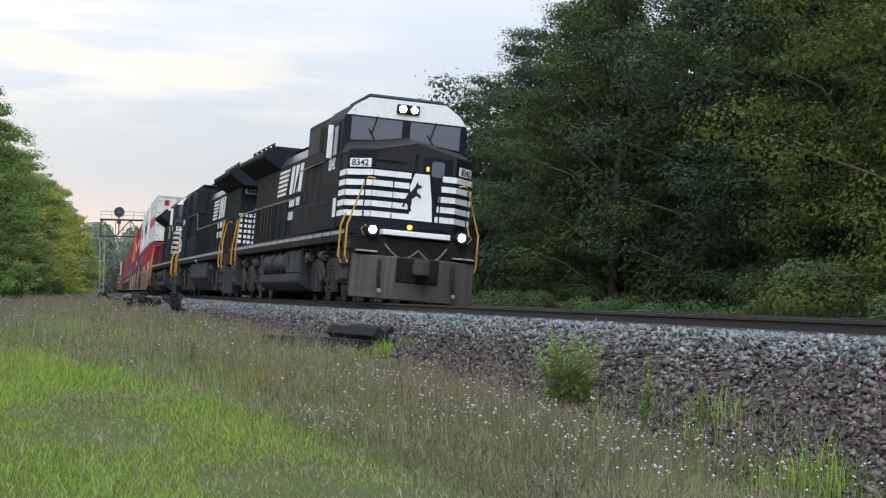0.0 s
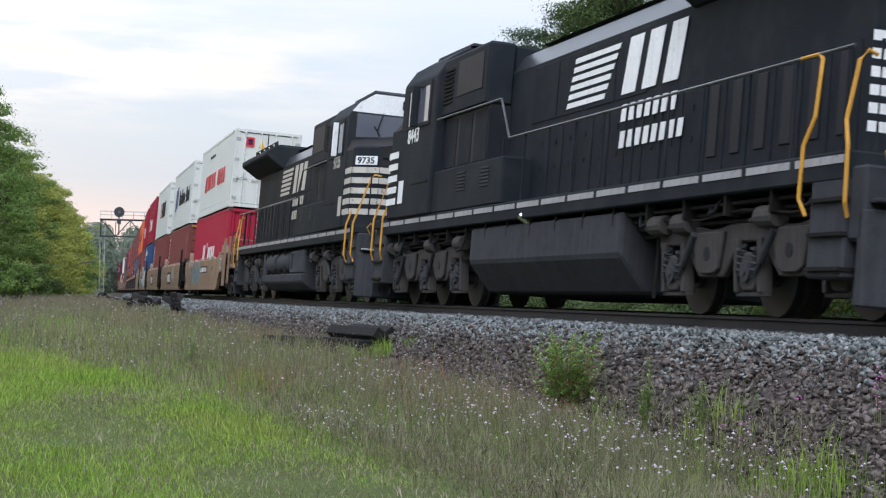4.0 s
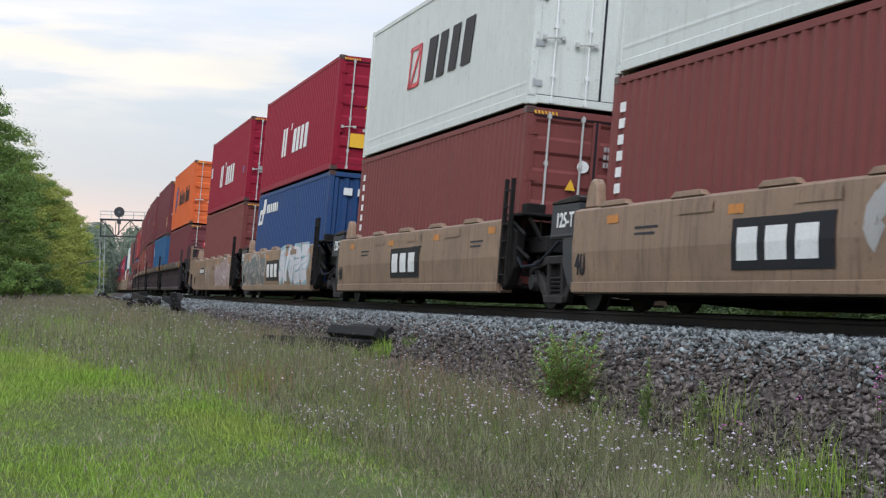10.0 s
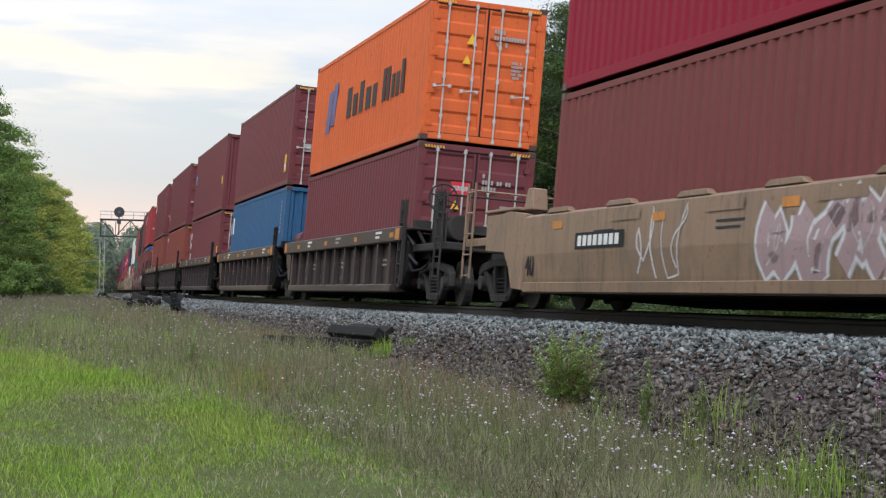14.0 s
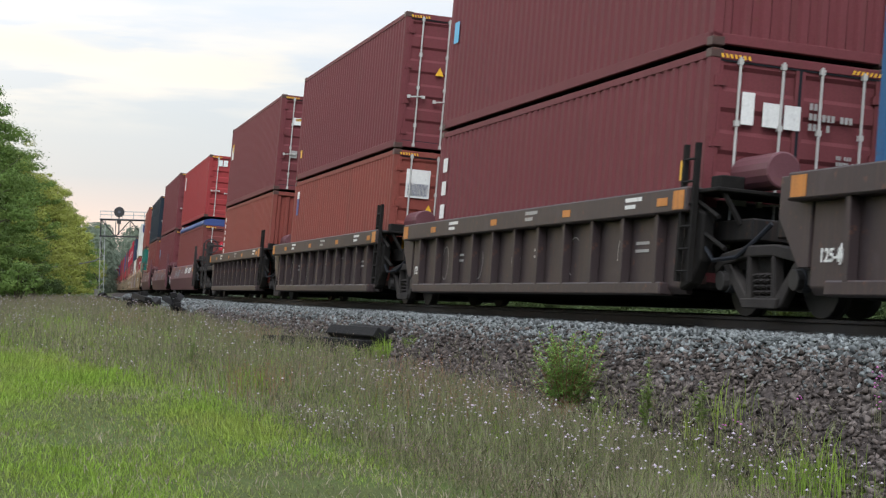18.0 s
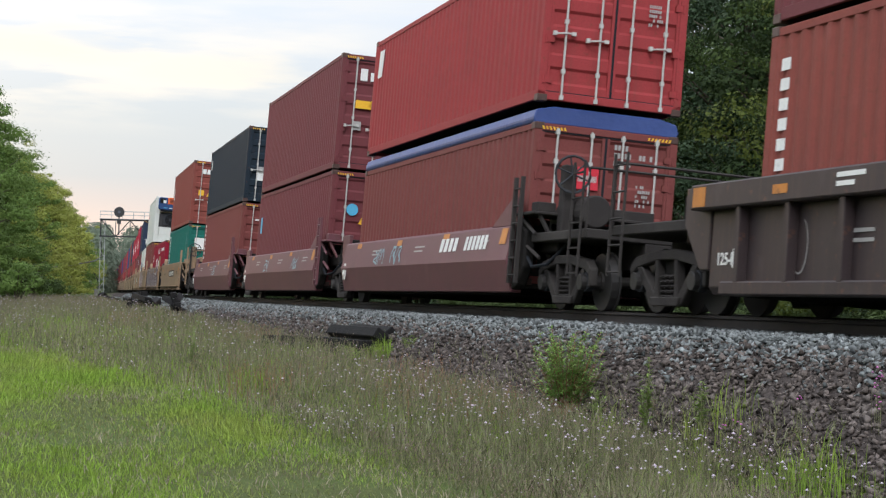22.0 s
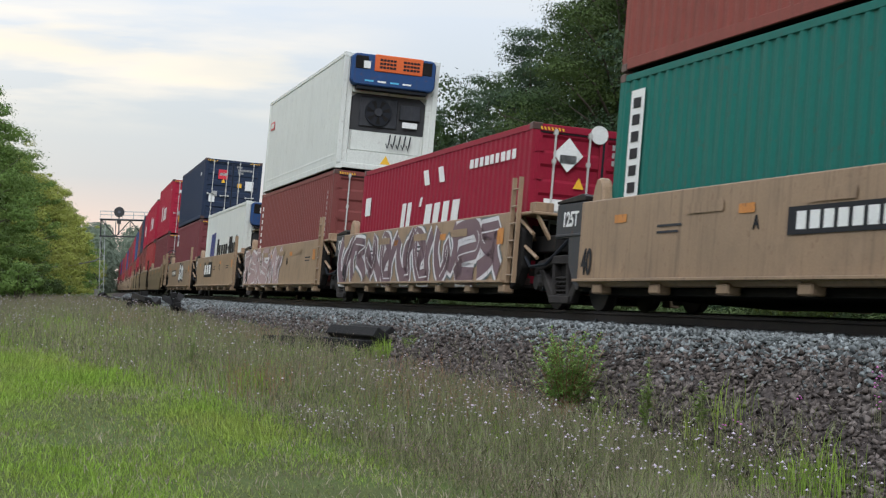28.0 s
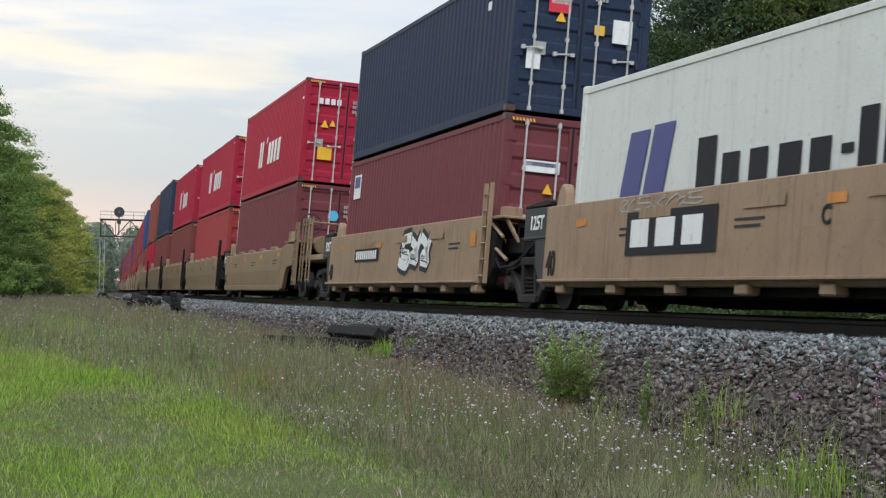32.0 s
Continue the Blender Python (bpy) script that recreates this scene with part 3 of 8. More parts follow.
def bush(x, y, h, r, mat, label, count, size, seed, name="bush", group="undergrowth along the wood"):
    rng = np.random.default_rng(seed)
    z0 = float(ground_z(x, y)) - 0.05
    t = thing(name, label, "bush", group, at=Matrix.Translation((x, y, z0)))
    s = Shape()
    cs, rs = [], []
    for i in range(12):
        a, f = rng.uniform(0, 6.28), rng.uniform(0.3, 1)
        tip = Vector((math.cos(a) * r * 0.8 * rng.uniform(0.2, 1), math.sin(a) * r * 0.8 * rng.uniform(0.2, 1), h * f * 0.85))
        s.tube([(0, 0, 0), tip * 0.5 + Vector((0, 0, 0.1 * h)), tip], 0.02 + 0.006 * h, 5, 0.006)
        cs.append(tip)
        rs.append(r * rng.uniform(0.3, 0.5))
    s.make("stem", BARK, t)
    v, f = leaves(np.array(cs), np.array(rs), count, size, rng)
    v[:, 2] = np.maximum(v[:, 2], 0.02)
    fast_mesh("foliage", v, f, mat, parent=t)
    return t


def woods():
    dark = "dense dark green broadleaf tree at the edge of a wood"
    mid = "leafy mid green broadleaf tree in a wood"
    cool = "bluish green broadleaf tree at the edge of a wood"
    rng = np.random.default_rng(11)
    # the wood beyond the track: front row, then a taller back row
    i = 0
    for s in np.arange(20, 126, 4.4):
        lat = 10.6 + rng.uniform(-1.6, 2.2)
        p = on_track(s, lat, 0)
        h = np.interp(s, [20, 46, 56, 66, 78, 90, 126], [14, 13.4, 12.6, 11.8, 10.8, 8.8, 7.0]) * rng.uniform(0.93, 1.06)
        near = s < 66
        kinds = ((LEAF_WARM, LEAF_MID, LEAF_WARM) if s < 40 else (LEAF_COOL, LEAF_MID, LEAF_DARK) if s < 52 else (LEAF_DARK, LEAF_COOL, LEAF_DARK))
        names = ((mid, mid, mid) if s < 40 else (cool, mid, dark) if s < 52 else (dark, cool, dark))
        tree(p.x, p.y, h, 2.5 + 0.1 * h * rng.uniform(0.5, 1.3), kinds[i % 3], names[i % 3], 3000 if s < 26 else 38000 if near else 14000, 0.092 if near else 0.15, 100 + i, low=0.1, group="trees of the wood beyond the track", airy=0.5 if s < 40 else 1.0)
        i += 1
    for s in np.arange(18, 110, 5.0):
        p = on_track(s, 17 + rng.uniform(-1.2, 1.5), 0)
        h = np.interp(s, [18, 46, 60, 70, 85, 110], [16.5, 16.5, 14.6, 12.4, 10.6, 8.4]) * rng.uniform(0.95, 1.06)
        tree(p.x, p.y, h, 3.4, (LEAF_MID, LEAF_DARK)[i % 2], (mid, dark)[i % 2], 7000 if s < 70 else 4500, 0.2, 200 + i, low=0.1, group="trees of the wood beyond the track")
        i += 1
    for s in np.arange(14, 110, 2.4):
        p = on_track(s, 8.6 + rng.uniform(-0.8, 1.4), 0)
        bush(p.x, p.y, rng.uniform(0.9, 2.3), rng.uniform(0.9, 1.6), (LEAF_MID, LEAF_COOL, LEAF_DARK)[i % 3], "low leafy shrub in the shade of the wood", 3600 if 26 < s < 60 else 900, 0.085, 300 + i)
        i += 1
    # thicket that closes the wood at the ground
    for s, lat in ((30, 10.5), (33, 11.2), (36, 10.4), (38.5, 11.4), (41, 10.6), (44, 11.2), (47, 10.6), (51, 11.0), (55, 10.8), (60, 11.0), (65, 11.0)):
        p = on_track(s, lat, 0)
        bush(p.x, p.y, 2.4, 1.9, LEAF_DARK, "dark thicket under the trees of the wood", 3200, 0.13, 700 + i)
        i += 1
    # paler bushes crowding the far side of the track
    for s, lat, h, r in ((27, 6.6, 1.35, 1.2), (31.2, 6.8, 2.2, 1.15), (32.4, 7.4, 1.7, 1.0), (34.2, 7.6, 1.3, 1.0), (36.5, 7.3, 1.2, 1.0), (38.6, 7.6, 1.1, 1.0), (40.8, 7.4, 1.2, 1.0), (44, 7.2, 1.2, 1.0), (47, 7.5, 1.2, 1.0), (50.5, 7.0, 1.35, 1.1), (53, 6.8, 1.5, 1.2), (58, 7.0, 1.3, 1.1)):
        p = on_track(s, lat, 0)
        bush(p.x, p.y, h, r, LEAF_PALE, "pale olive green shrub beside the railway", 4600, 0.075, 500 + i)
        i += 1
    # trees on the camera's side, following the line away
    # trees given LEAF_LIT have the sunlight in their leaf colour
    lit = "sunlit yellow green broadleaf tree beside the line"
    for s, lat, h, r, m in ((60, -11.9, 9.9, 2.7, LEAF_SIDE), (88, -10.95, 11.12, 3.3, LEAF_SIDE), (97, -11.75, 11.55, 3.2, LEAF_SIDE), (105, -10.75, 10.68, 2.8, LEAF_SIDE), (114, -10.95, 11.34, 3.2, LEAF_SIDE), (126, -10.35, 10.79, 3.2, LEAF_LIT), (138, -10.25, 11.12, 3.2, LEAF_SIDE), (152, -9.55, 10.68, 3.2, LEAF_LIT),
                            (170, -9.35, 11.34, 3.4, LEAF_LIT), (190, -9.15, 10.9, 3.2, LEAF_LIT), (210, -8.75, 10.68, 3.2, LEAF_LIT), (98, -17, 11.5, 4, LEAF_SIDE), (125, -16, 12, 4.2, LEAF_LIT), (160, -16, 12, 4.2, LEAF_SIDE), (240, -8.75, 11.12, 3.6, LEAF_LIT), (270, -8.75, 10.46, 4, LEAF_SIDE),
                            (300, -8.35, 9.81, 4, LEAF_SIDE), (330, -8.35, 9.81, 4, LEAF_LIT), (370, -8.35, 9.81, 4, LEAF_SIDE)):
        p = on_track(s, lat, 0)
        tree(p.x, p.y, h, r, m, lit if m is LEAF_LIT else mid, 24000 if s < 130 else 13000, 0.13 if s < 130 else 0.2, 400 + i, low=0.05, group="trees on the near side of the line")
        i += 1
    # scrub at their feet
    for s in np.arange(84, 200, 5.0):
        p = on_track(s, -8.9 + rng.uniform(-0.9, 0.7), 0)
        bush(p.x, p.y, rng.uniform(1.2, 2.6), rng.uniform(1.2, 1.9), (LEAF_SIDE, LEAF_MID)[i % 2], "leafy scrub at the foot of the trees", 1800, 0.13, 600 + i, group="scrub on the near side of the line")
        i += 1
    # the wood closes up behind; unseen trees are added round the field behind the viewer
    v, f, n = [], [], 0
    for k in range(90):
        s = 10 + 140 * k / 90
        c = on_track(s, rng.uniform(21, 27), -0.9)
        hh = np.interp(s, [10, 46, 60, 75, 90, 150], [19, 18.5, 15, 12, 9.5, 6.5]) * rng.uniform(0.85, 1.05)
        q, t = leaves(np.array([(c.x, c.y, hh * g - 0.9) for g in (0.03, 0.2, 0.38, 0.55, 0.7, 0.84)]), np.array([2.4, 2.6, 2.6, 2.6, 2.4, 1.8]), 520, 0.9, rng)
        v.append(q)
        f.append(t + n)
        n += len(q)
    fast_mesh("back_woods", np.concatenate(v), np.concatenate(f), LEAF_DARK, "stuff", "dense dark green woodland behind the front trees", "woods")
    # out of view: added to cut side light and darken reflections on the train
    v, f, n = [], [], 0
    for k in range(120):
        if k < 75:
            c = Vector((-17 + rng.uniform(-3, 3), -40 + 1.75 * k, 0))
        else:
            c = Vector((-17 + (k - 75) * 1.3, -42 + rng.uniform(-3, 3), 0))
        hh = rng.uniform(9, 13)
        q, t = leaves(np.array([(c.x, c.y, hh * g - 1.4) for g in (0.05, 0.2, 0.35, 0.5, 0.65, 0.8)]), np.array([2.2, 2.4, 2.6, 2.6, 2.4, 1.8]), 300, 0.7, rng)
        v.append(q)
        f.append(t + n)
        n += len(q)
    fast_mesh("field_woods", np.concatenate(v), np.concatenate(f), LEAF_MID, "stuff", "unseen leafy woodland added round the grass field to darken reflections", "woods")
    # hill of trees at the end of the valley, its haze put into the leaf colour
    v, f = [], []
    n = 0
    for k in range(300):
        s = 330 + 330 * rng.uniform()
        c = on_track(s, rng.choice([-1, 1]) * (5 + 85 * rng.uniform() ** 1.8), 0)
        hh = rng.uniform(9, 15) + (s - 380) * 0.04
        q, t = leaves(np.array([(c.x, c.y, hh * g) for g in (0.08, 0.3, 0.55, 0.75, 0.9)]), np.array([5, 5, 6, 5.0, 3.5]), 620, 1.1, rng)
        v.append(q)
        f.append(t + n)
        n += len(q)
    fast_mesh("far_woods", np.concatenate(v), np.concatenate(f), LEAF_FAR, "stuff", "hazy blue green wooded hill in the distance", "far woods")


woods()
# ---- beside the line ----
def signal_bridge():
    """Steel gantry over the track with one round signal head."""
    s0 = 223.0
    x, y, th = line(s0)
    g = thing("signal_bridge", "galvanised steel signal gantry over the track", "signal gantry", at=Matrix.Translation((x, y, 0)) @ Matrix.Rotation(-th, 4, "Z"))
    for lat in (-4.5, 6.0):
        legs = Shape()
        for dx in (-0.28, 0.28):
            for dy in (-0.3, 0.3):
                legs.box(lat + dx - 0.04, lat + dx + 0.04, dy - 0.04, dy + 0.04, -0.5, 9.2)
        n = 12
        for k in range(n):
            z0, z1 = -0.3 + k * 0.78, -0.3 + (k + 1) * 0.78
            for dy in (-0.3, 0.3):
                legs.tube([(lat - 0.28, dy, z0 if k % 2 else z1), (lat + 0.28, dy, z1 if k % 2 else z0)], 0.025, 4)
        legs.make("mast", GALV, g, "lattice steel mast")
        Shape().box(lat - 0.6, lat + 0.6, -0.6, 0.6, -0.9, -0.55).make("footing", FOOTING, g)
    for dy in (-0.5, 0.5):
        Shape().box(-4.9, 6.3, dy - 0.06, dy + 0.06, 9.05, 9.2).make("top_chord", SIGNAL_BLACK, g)
        Shape().box(-4.9, 6.3, dy - 0.06, dy + 0.06, 6.95, 7.1).make("bottom_chord", SIGNAL_BLACK, g)
        for k in range(6):
            x0 = -4.7 + k * 1.8
            Shape().tube([(x0, dy, 9.1 if k % 2 == 0 else 7.0), (x0 + 1.8, dy, 7.0 if k % 2 == 0 else 9.1)], 0.06, 6).make("brace", SIGNAL_BLACK, g)
            Shape().box(x0 - 0.04, x0 + 0.04, dy - 0.04, dy + 0.04, 7.0, 9.1).make("strut", SIGNAL_BLACK, g)
    Shape().box(-4.9, 6.3, -0.7, 0.7, 9.2, 9.25).make("walkway", GALV, g)
    for dy in (-0.68, 0.68):
        Shape().tube([(-4.85, dy, 10.2), (6.25, dy, 10.2)], 0.025, 5).tube([(-4.85, dy, 9.75), (6.25, dy, 9.75)], 0.02, 5).make("handrail", GALV, g)
        for k in range(9):
            Shape().tube([(-4.85 + k * 1.38, dy, 9.2), (-4.85 + k * 1.38, dy, 10.2)], 0.022, 5).make("rail_post", GALV, g)
    Shape().disc((-2.5, -0.75, 10.1), "y", 0.66, 0.08, 28).make("signal_head", SIGNAL_BLACK, g, "round black signal backboard")
    Shape().disc((-2.5, -0.82, 10.1), "y", 0.18, 0.1, 14).make("signal_lens", GLASS, g)
    Shape().tube([(-2.5, -0.6, 7.2), (-2.5, -0.6, 9.6)], 0.08, 8).make("signal_post", SIGNAL_BLACK, g)
    Shape().box(-2.75, -2.25, -0.75, -0.45, 8.6, 9.2).make("signal_case", SIGNAL_BLACK, g, bevel=0.03)
    Shape().tube([(-4.75, -0.35, 9.1), (-4.8, -0.4, 7.5), (-4.55, 0.13, 4.54), (-5.19, -25.19, 3.45), (-6.86, -60.5, 2.46), (-7.88, -94.92, 1.74), (-8.42, -109.07, 1.47)], 0.07, 6).make("cable", SIGNAL_BLACK, g, "sagging black cable running into the trees")
    Shape().tube([(-4.9, -0.4, 0.6), (-5.0, -0.4, 1.6), (-5.5, -1.0, 2.4)], 0.05, 6).make("cable", SIGNAL_BLACK, g)
    Shape().box(-5.4, -4.9, -0.6, 0.1, -0.7, 0.3).make("relay_case", FOOTING, g, bevel=0.03)


signal_bridge()


def tie_pile(name_label, spots, ground=True):
    me = stock(("old_sleeper",), lambda: Shape().box(-0.12, 0.12, -1.3, 1.3, 0.0, 0.19).data("discarded_sleeper", OLD_TIE, bevel=0.015))
    for x, y, z, rz, rx, ry in spots:
        ob = tagged(place("discarded_sleeper", me), name_label, "railway sleeper", "discarded sleepers beside the track")
        ob.matrix_basis = Matrix.Translation((x, y, float(ground_z(x, y)) + z)) @ Euler((radians(rx), radians(ry), radians(rz))).to_matrix().to_4x4()


old = "discarded black creosoted railway sleeper lying in the weeds"
tie_pile(old, [(8.22, 30.0, -0.05, 3, 0, 0), (7.98, 30.1, -0.02, 4, 0, 0), (8.2, 29.97, 0.14, 3, 0, 5), (7.97, 30.12, 0.17, 5, 0, 2), (8.1, 29.9, 0.33, 4, 0, 32), (8.5, 30.5, -0.1, -2, 0, 34), (8.55, 30.6, 0.06, 1, 0, 50), (7.8, 31.6, -0.03, 18, 0, 10), (7.75, 32.2, 0.1, 22, 0, 20), (7.6, 32.9, -0.04, 30, 0, 0), (7.9, 33.8, -0.04, 15, 0, 15)])
spots = []
rng = random.Random(4)
for s0, lat0, n in ((62.5, -2.9, 9), (63.5, -4.0, 9), (66.5, -3.4, 6), (71.0, -3.3, 6), (77.0, -3.4, 5), (84.0, -3.4, 6), (96.0, -3.8, 5), (132.0, -4.0, 6), (140.0, -4.0, 5)):
    for k in range(n):
        p = on_track(s0 + rng.uniform(-0.5, 0.5), lat0 + rng.uniform(-0.45, 0.45) * (1 - k / n), 0)
        spots.append((p.x, p.y, max(0.0, 0.11 * (k - 2)), rng.uniform(-28, 4), rng.uniform(-4, 6), rng.uniform(-20, 45)))
tie_pile(old, spots)
# ---- the train: every vehicle and load is keyed by motions() ----
MOVERS = []


def container(a_near, z0, colour, high=2.9, lead="door", label="", long=12.19):
    mat = BOX[colour]
    c = thing("shipping_container", label, "container", "containers on the train")
    L, w = long / 2, 1.22
    smooth_side = lead == "reefer" or colour == "white"
    for sx in (1, -1):
        if smooth_side:
            me = stock(("flat", colour, high, long), lambda: Shape().prism([(1.16, 0.17), (1.2, 0.17), (1.2, 0.32), (1.205, 0.36), (1.2, 0.4), (1.2, high - 0.12), (1.16, high - 0.12)], "y", -L + 0.1, L - 0.1).data("side_panel", mat))
        else:
            def side():
                pts, y, k = [], -L + 0.14, 0
                while y < L - 0.3:
                    pts += [(1.212, y), (1.212, y + 0.075), (1.186, y + 0.139), (1.186, y + 0.214)]
                    y += 0.278
                pts += [(1.212, min(y, L - 0.13)), (1.212, L - 0.12)]
                return Shape().strip(pts, "z", 0.15, high - 0.1).data("side_panel", mat)
            me = stock(("side", colour, high, long), side)
        ob = place("side_panel", me, c, at=Matrix.Identity(4) if sx > 0 else Matrix.Rotation(math.pi, 4, "Z"))
    place("roof", stock(("roof", colour, high, long), lambda: Shape().box(-1.17, 1.17, -L + 0.05, L - 0.05, high - 0.06, high - 0.03).data("roof", mat)), c)
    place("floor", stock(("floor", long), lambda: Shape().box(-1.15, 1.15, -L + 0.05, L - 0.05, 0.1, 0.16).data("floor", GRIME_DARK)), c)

    def frame_mesh():
        s = Shape()
        for y in (-L, L):
            d = -1 if y > 0 else 1
            for x in (-w, w):
                e = -1 if x > 0 else 1
                s.box(min(x, x + e * 0.13), max(x, x + e * 0.13), min(y, y + d * 0.15), max(y, y + d * 0.15), 0.1, high - 0.1)
            s.box(-w, w, min(y, y + d * 0.1), max(y, y + d * 0.1), high - 0.13, high - 0.015)
            s.box(-w, w, min(y, y + d * 0.1), max(y, y + d * 0.1), 0.03, 0.16)
        for x in (-w + 0.005, w - 0.005):
            e = -1 if x > 0 else 1
            s.box(min(x, x + e * 0.06), max(x, x + e * 0.06), -L, L, high - 0.12, high - 0.02)
            s.box(min(x, x + e * 0.05), max(x, x + e * 0.05), -L, L, 0.03, 0.18)
        return s.data("frame", mat, bevel=0.008)

    place("frame", stock(("frame", colour, high, long), frame_mesh), c)
    cast = stock(("cast", colour), lambda: Shape().box(-0.085, 0.085, -0.09, 0.09, -0.06, 0.06).data("corner_casting", mat if colour == "white" else CASTING, bevel=0.012))
    for x in (-w + 0.08, w - 0.08):
        for y in (-L + 0.085, L - 0.085):
            for z in (0.06, high - 0.06):
                place("corner_casting", cast, c, at=(x, y, z))
    place("end_wall", stock(("end", colour, high), lambda: corrugated_end(mat, high)), c, at=(0, -L + 0.06, 0))
    if lead == "front":
        place("end_wall", stock(("end", colour, high), lambda: corrugated_end(mat, high)), c, at=(0, L - 0.06, 0))
    elif lead == "door":
        doors(c, mat, colour, high, L)
    else:
        cooling_unit(c, high, L)
    MOVERS.append((c, a_near + L, 6.0, Matrix.Translation((0, 0, z0))))
    return c


def corrugated_end(mat, high):
    pts, x = [], -1.1
    while x < 1.05:
        pts += [(x, 0.02), (x + 0.09, 0.02), (x + 0.13, -0.03), (x + 0.22, -0.03)]
        x += 0.26
    pts.append((1.12, 0.02))
    return Shape().strip(pts, "z", 0.14, high - 0.12).data("end_wall", mat)


def doors(c, mat, colour, high, L):
    def leaf():
        s = Shape()
        z, pts = 0.16, [(0.0, 0.16)]
        n = 5
        step = (high - 0.3) / n
        if colour == "white":
            pts += [(0.0, high - 0.13)]
        else:
            for i in range(n):
                z = 0.16 + i * step
                pts += [(0.0, z + step * 0.28), (-0.035, z + step * 0.38), (-0.035, z + step * 0.8), (0.0, z + step * 0.9)]
            pts.append((0.0, high - 0.13))
        s.strip(pts, "x", -0.53, 0.53)
        s.box(-0.545, -0.49, -0.02, 0.015, 0.15, high - 0.13)
        s.box(0.49, 0.545, -0.02, 0.015, 0.15, high - 0.13)
        return s.data("door", mat)

    def rod():
        s = Shape().tube([(0, 0, 0.06), (0, 0, high - 0.08)], 0.018, 6)
        for z in (0.08, 0.5, 1.3, 2.0, high - 0.14):
            s.box(-0.03, 0.03, -0.04, 0.02, z - 0.035, z + 0.035)
        return s.data("lock_rod", ROD if colour != "white" else WHITE)

    def handle():
        return Shape().tube([(0, 0, 0), (0.12, 0.02, 0.0), (0.36, 0.02, -0.03)], 0.016, 5).box(-0.02, 0.05, -0.03, 0.02, -0.03, 0.03).box(0.3, 0.36, -0.03, 0.03, -0.05, 0.02).data("handle", ROD)

    def seal():
        q = Shape()
        for x0, x1, z0, z1 in ((-0.553, -0.535, 0.15, high - 0.13), (0.535, 0.553, 0.15, high - 0.13), (-0.55, 0.55, 0.15, 0.175), (-0.55, 0.55, high - 0.15, high - 0.13)):
            q.box(x0, x1, -0.02, 0.019, z0, z1)
        return q.data("door_seal", INK)

    def hinge():
        return Shape().box(-0.09, 0.05, -0.02, 0.035, -0.05, 0.05).disc((0.05, 0.03, 0), "z", 0.022, 0.13, 8).data("hinge", GALV if colour == "white" else mat)

    for k, x in enumerate((0.555, -0.555)):
        d = place("door", stock(("door", colour, high), leaf), c, at=(x, L - 0.03, 0))
        for dx in (-0.3, 0.28):
            r = place("lock_rod", stock(("rod", colour == "white", high), rod), d, "galvanised locking bar" if colour != "white" else "", at=(dx, 0.055, 0))
        place("door_seal", stock(("seal", high), seal), d)
        for z in (0.35, 1.0, 1.75, high - 0.4):
            place("hinge", stock(("hinge", colour), hinge), d, at=Matrix.Translation((0.54 if k == 0 else -0.54, 0, z)) @ Matrix.Diagonal((1 if k == 0 else -1, 1, 1, 1)))
        for hx in (-0.3, 0.26) if k == 0 else (-0.26,):
            place("handle", stock(("handle",), handle), d, at=(hx - 0.12, 0.07, 1.05 + 0.06 * (hx > 0)))
    place("door_gasket", stock(("gasket", high), lambda: Shape().box(-0.012, 0.012, -0.01, 0.02, 0.15, high - 0.13).data("door_gasket", INK)), c, at=(0, L - 0.03, 0))
    if colour != "white":
        hz = Shape()
        for i in range(7):
            for d in (1, -1):
                hz.prism([(d * (1.08 - i * 0.06), 0), (d * (1.05 - i * 0.06), 0), (d * (1.07 - i * 0.06), 0.05), (d * (1.1 - i * 0.06), 0.05)], "y", 0, 0.004)
        place("hazard_stripe", stock(("hz",), lambda: hz.data("hazard_stripe", SIGN_YELLOW)), c, at=(0, L + 0.003, high - 0.11))


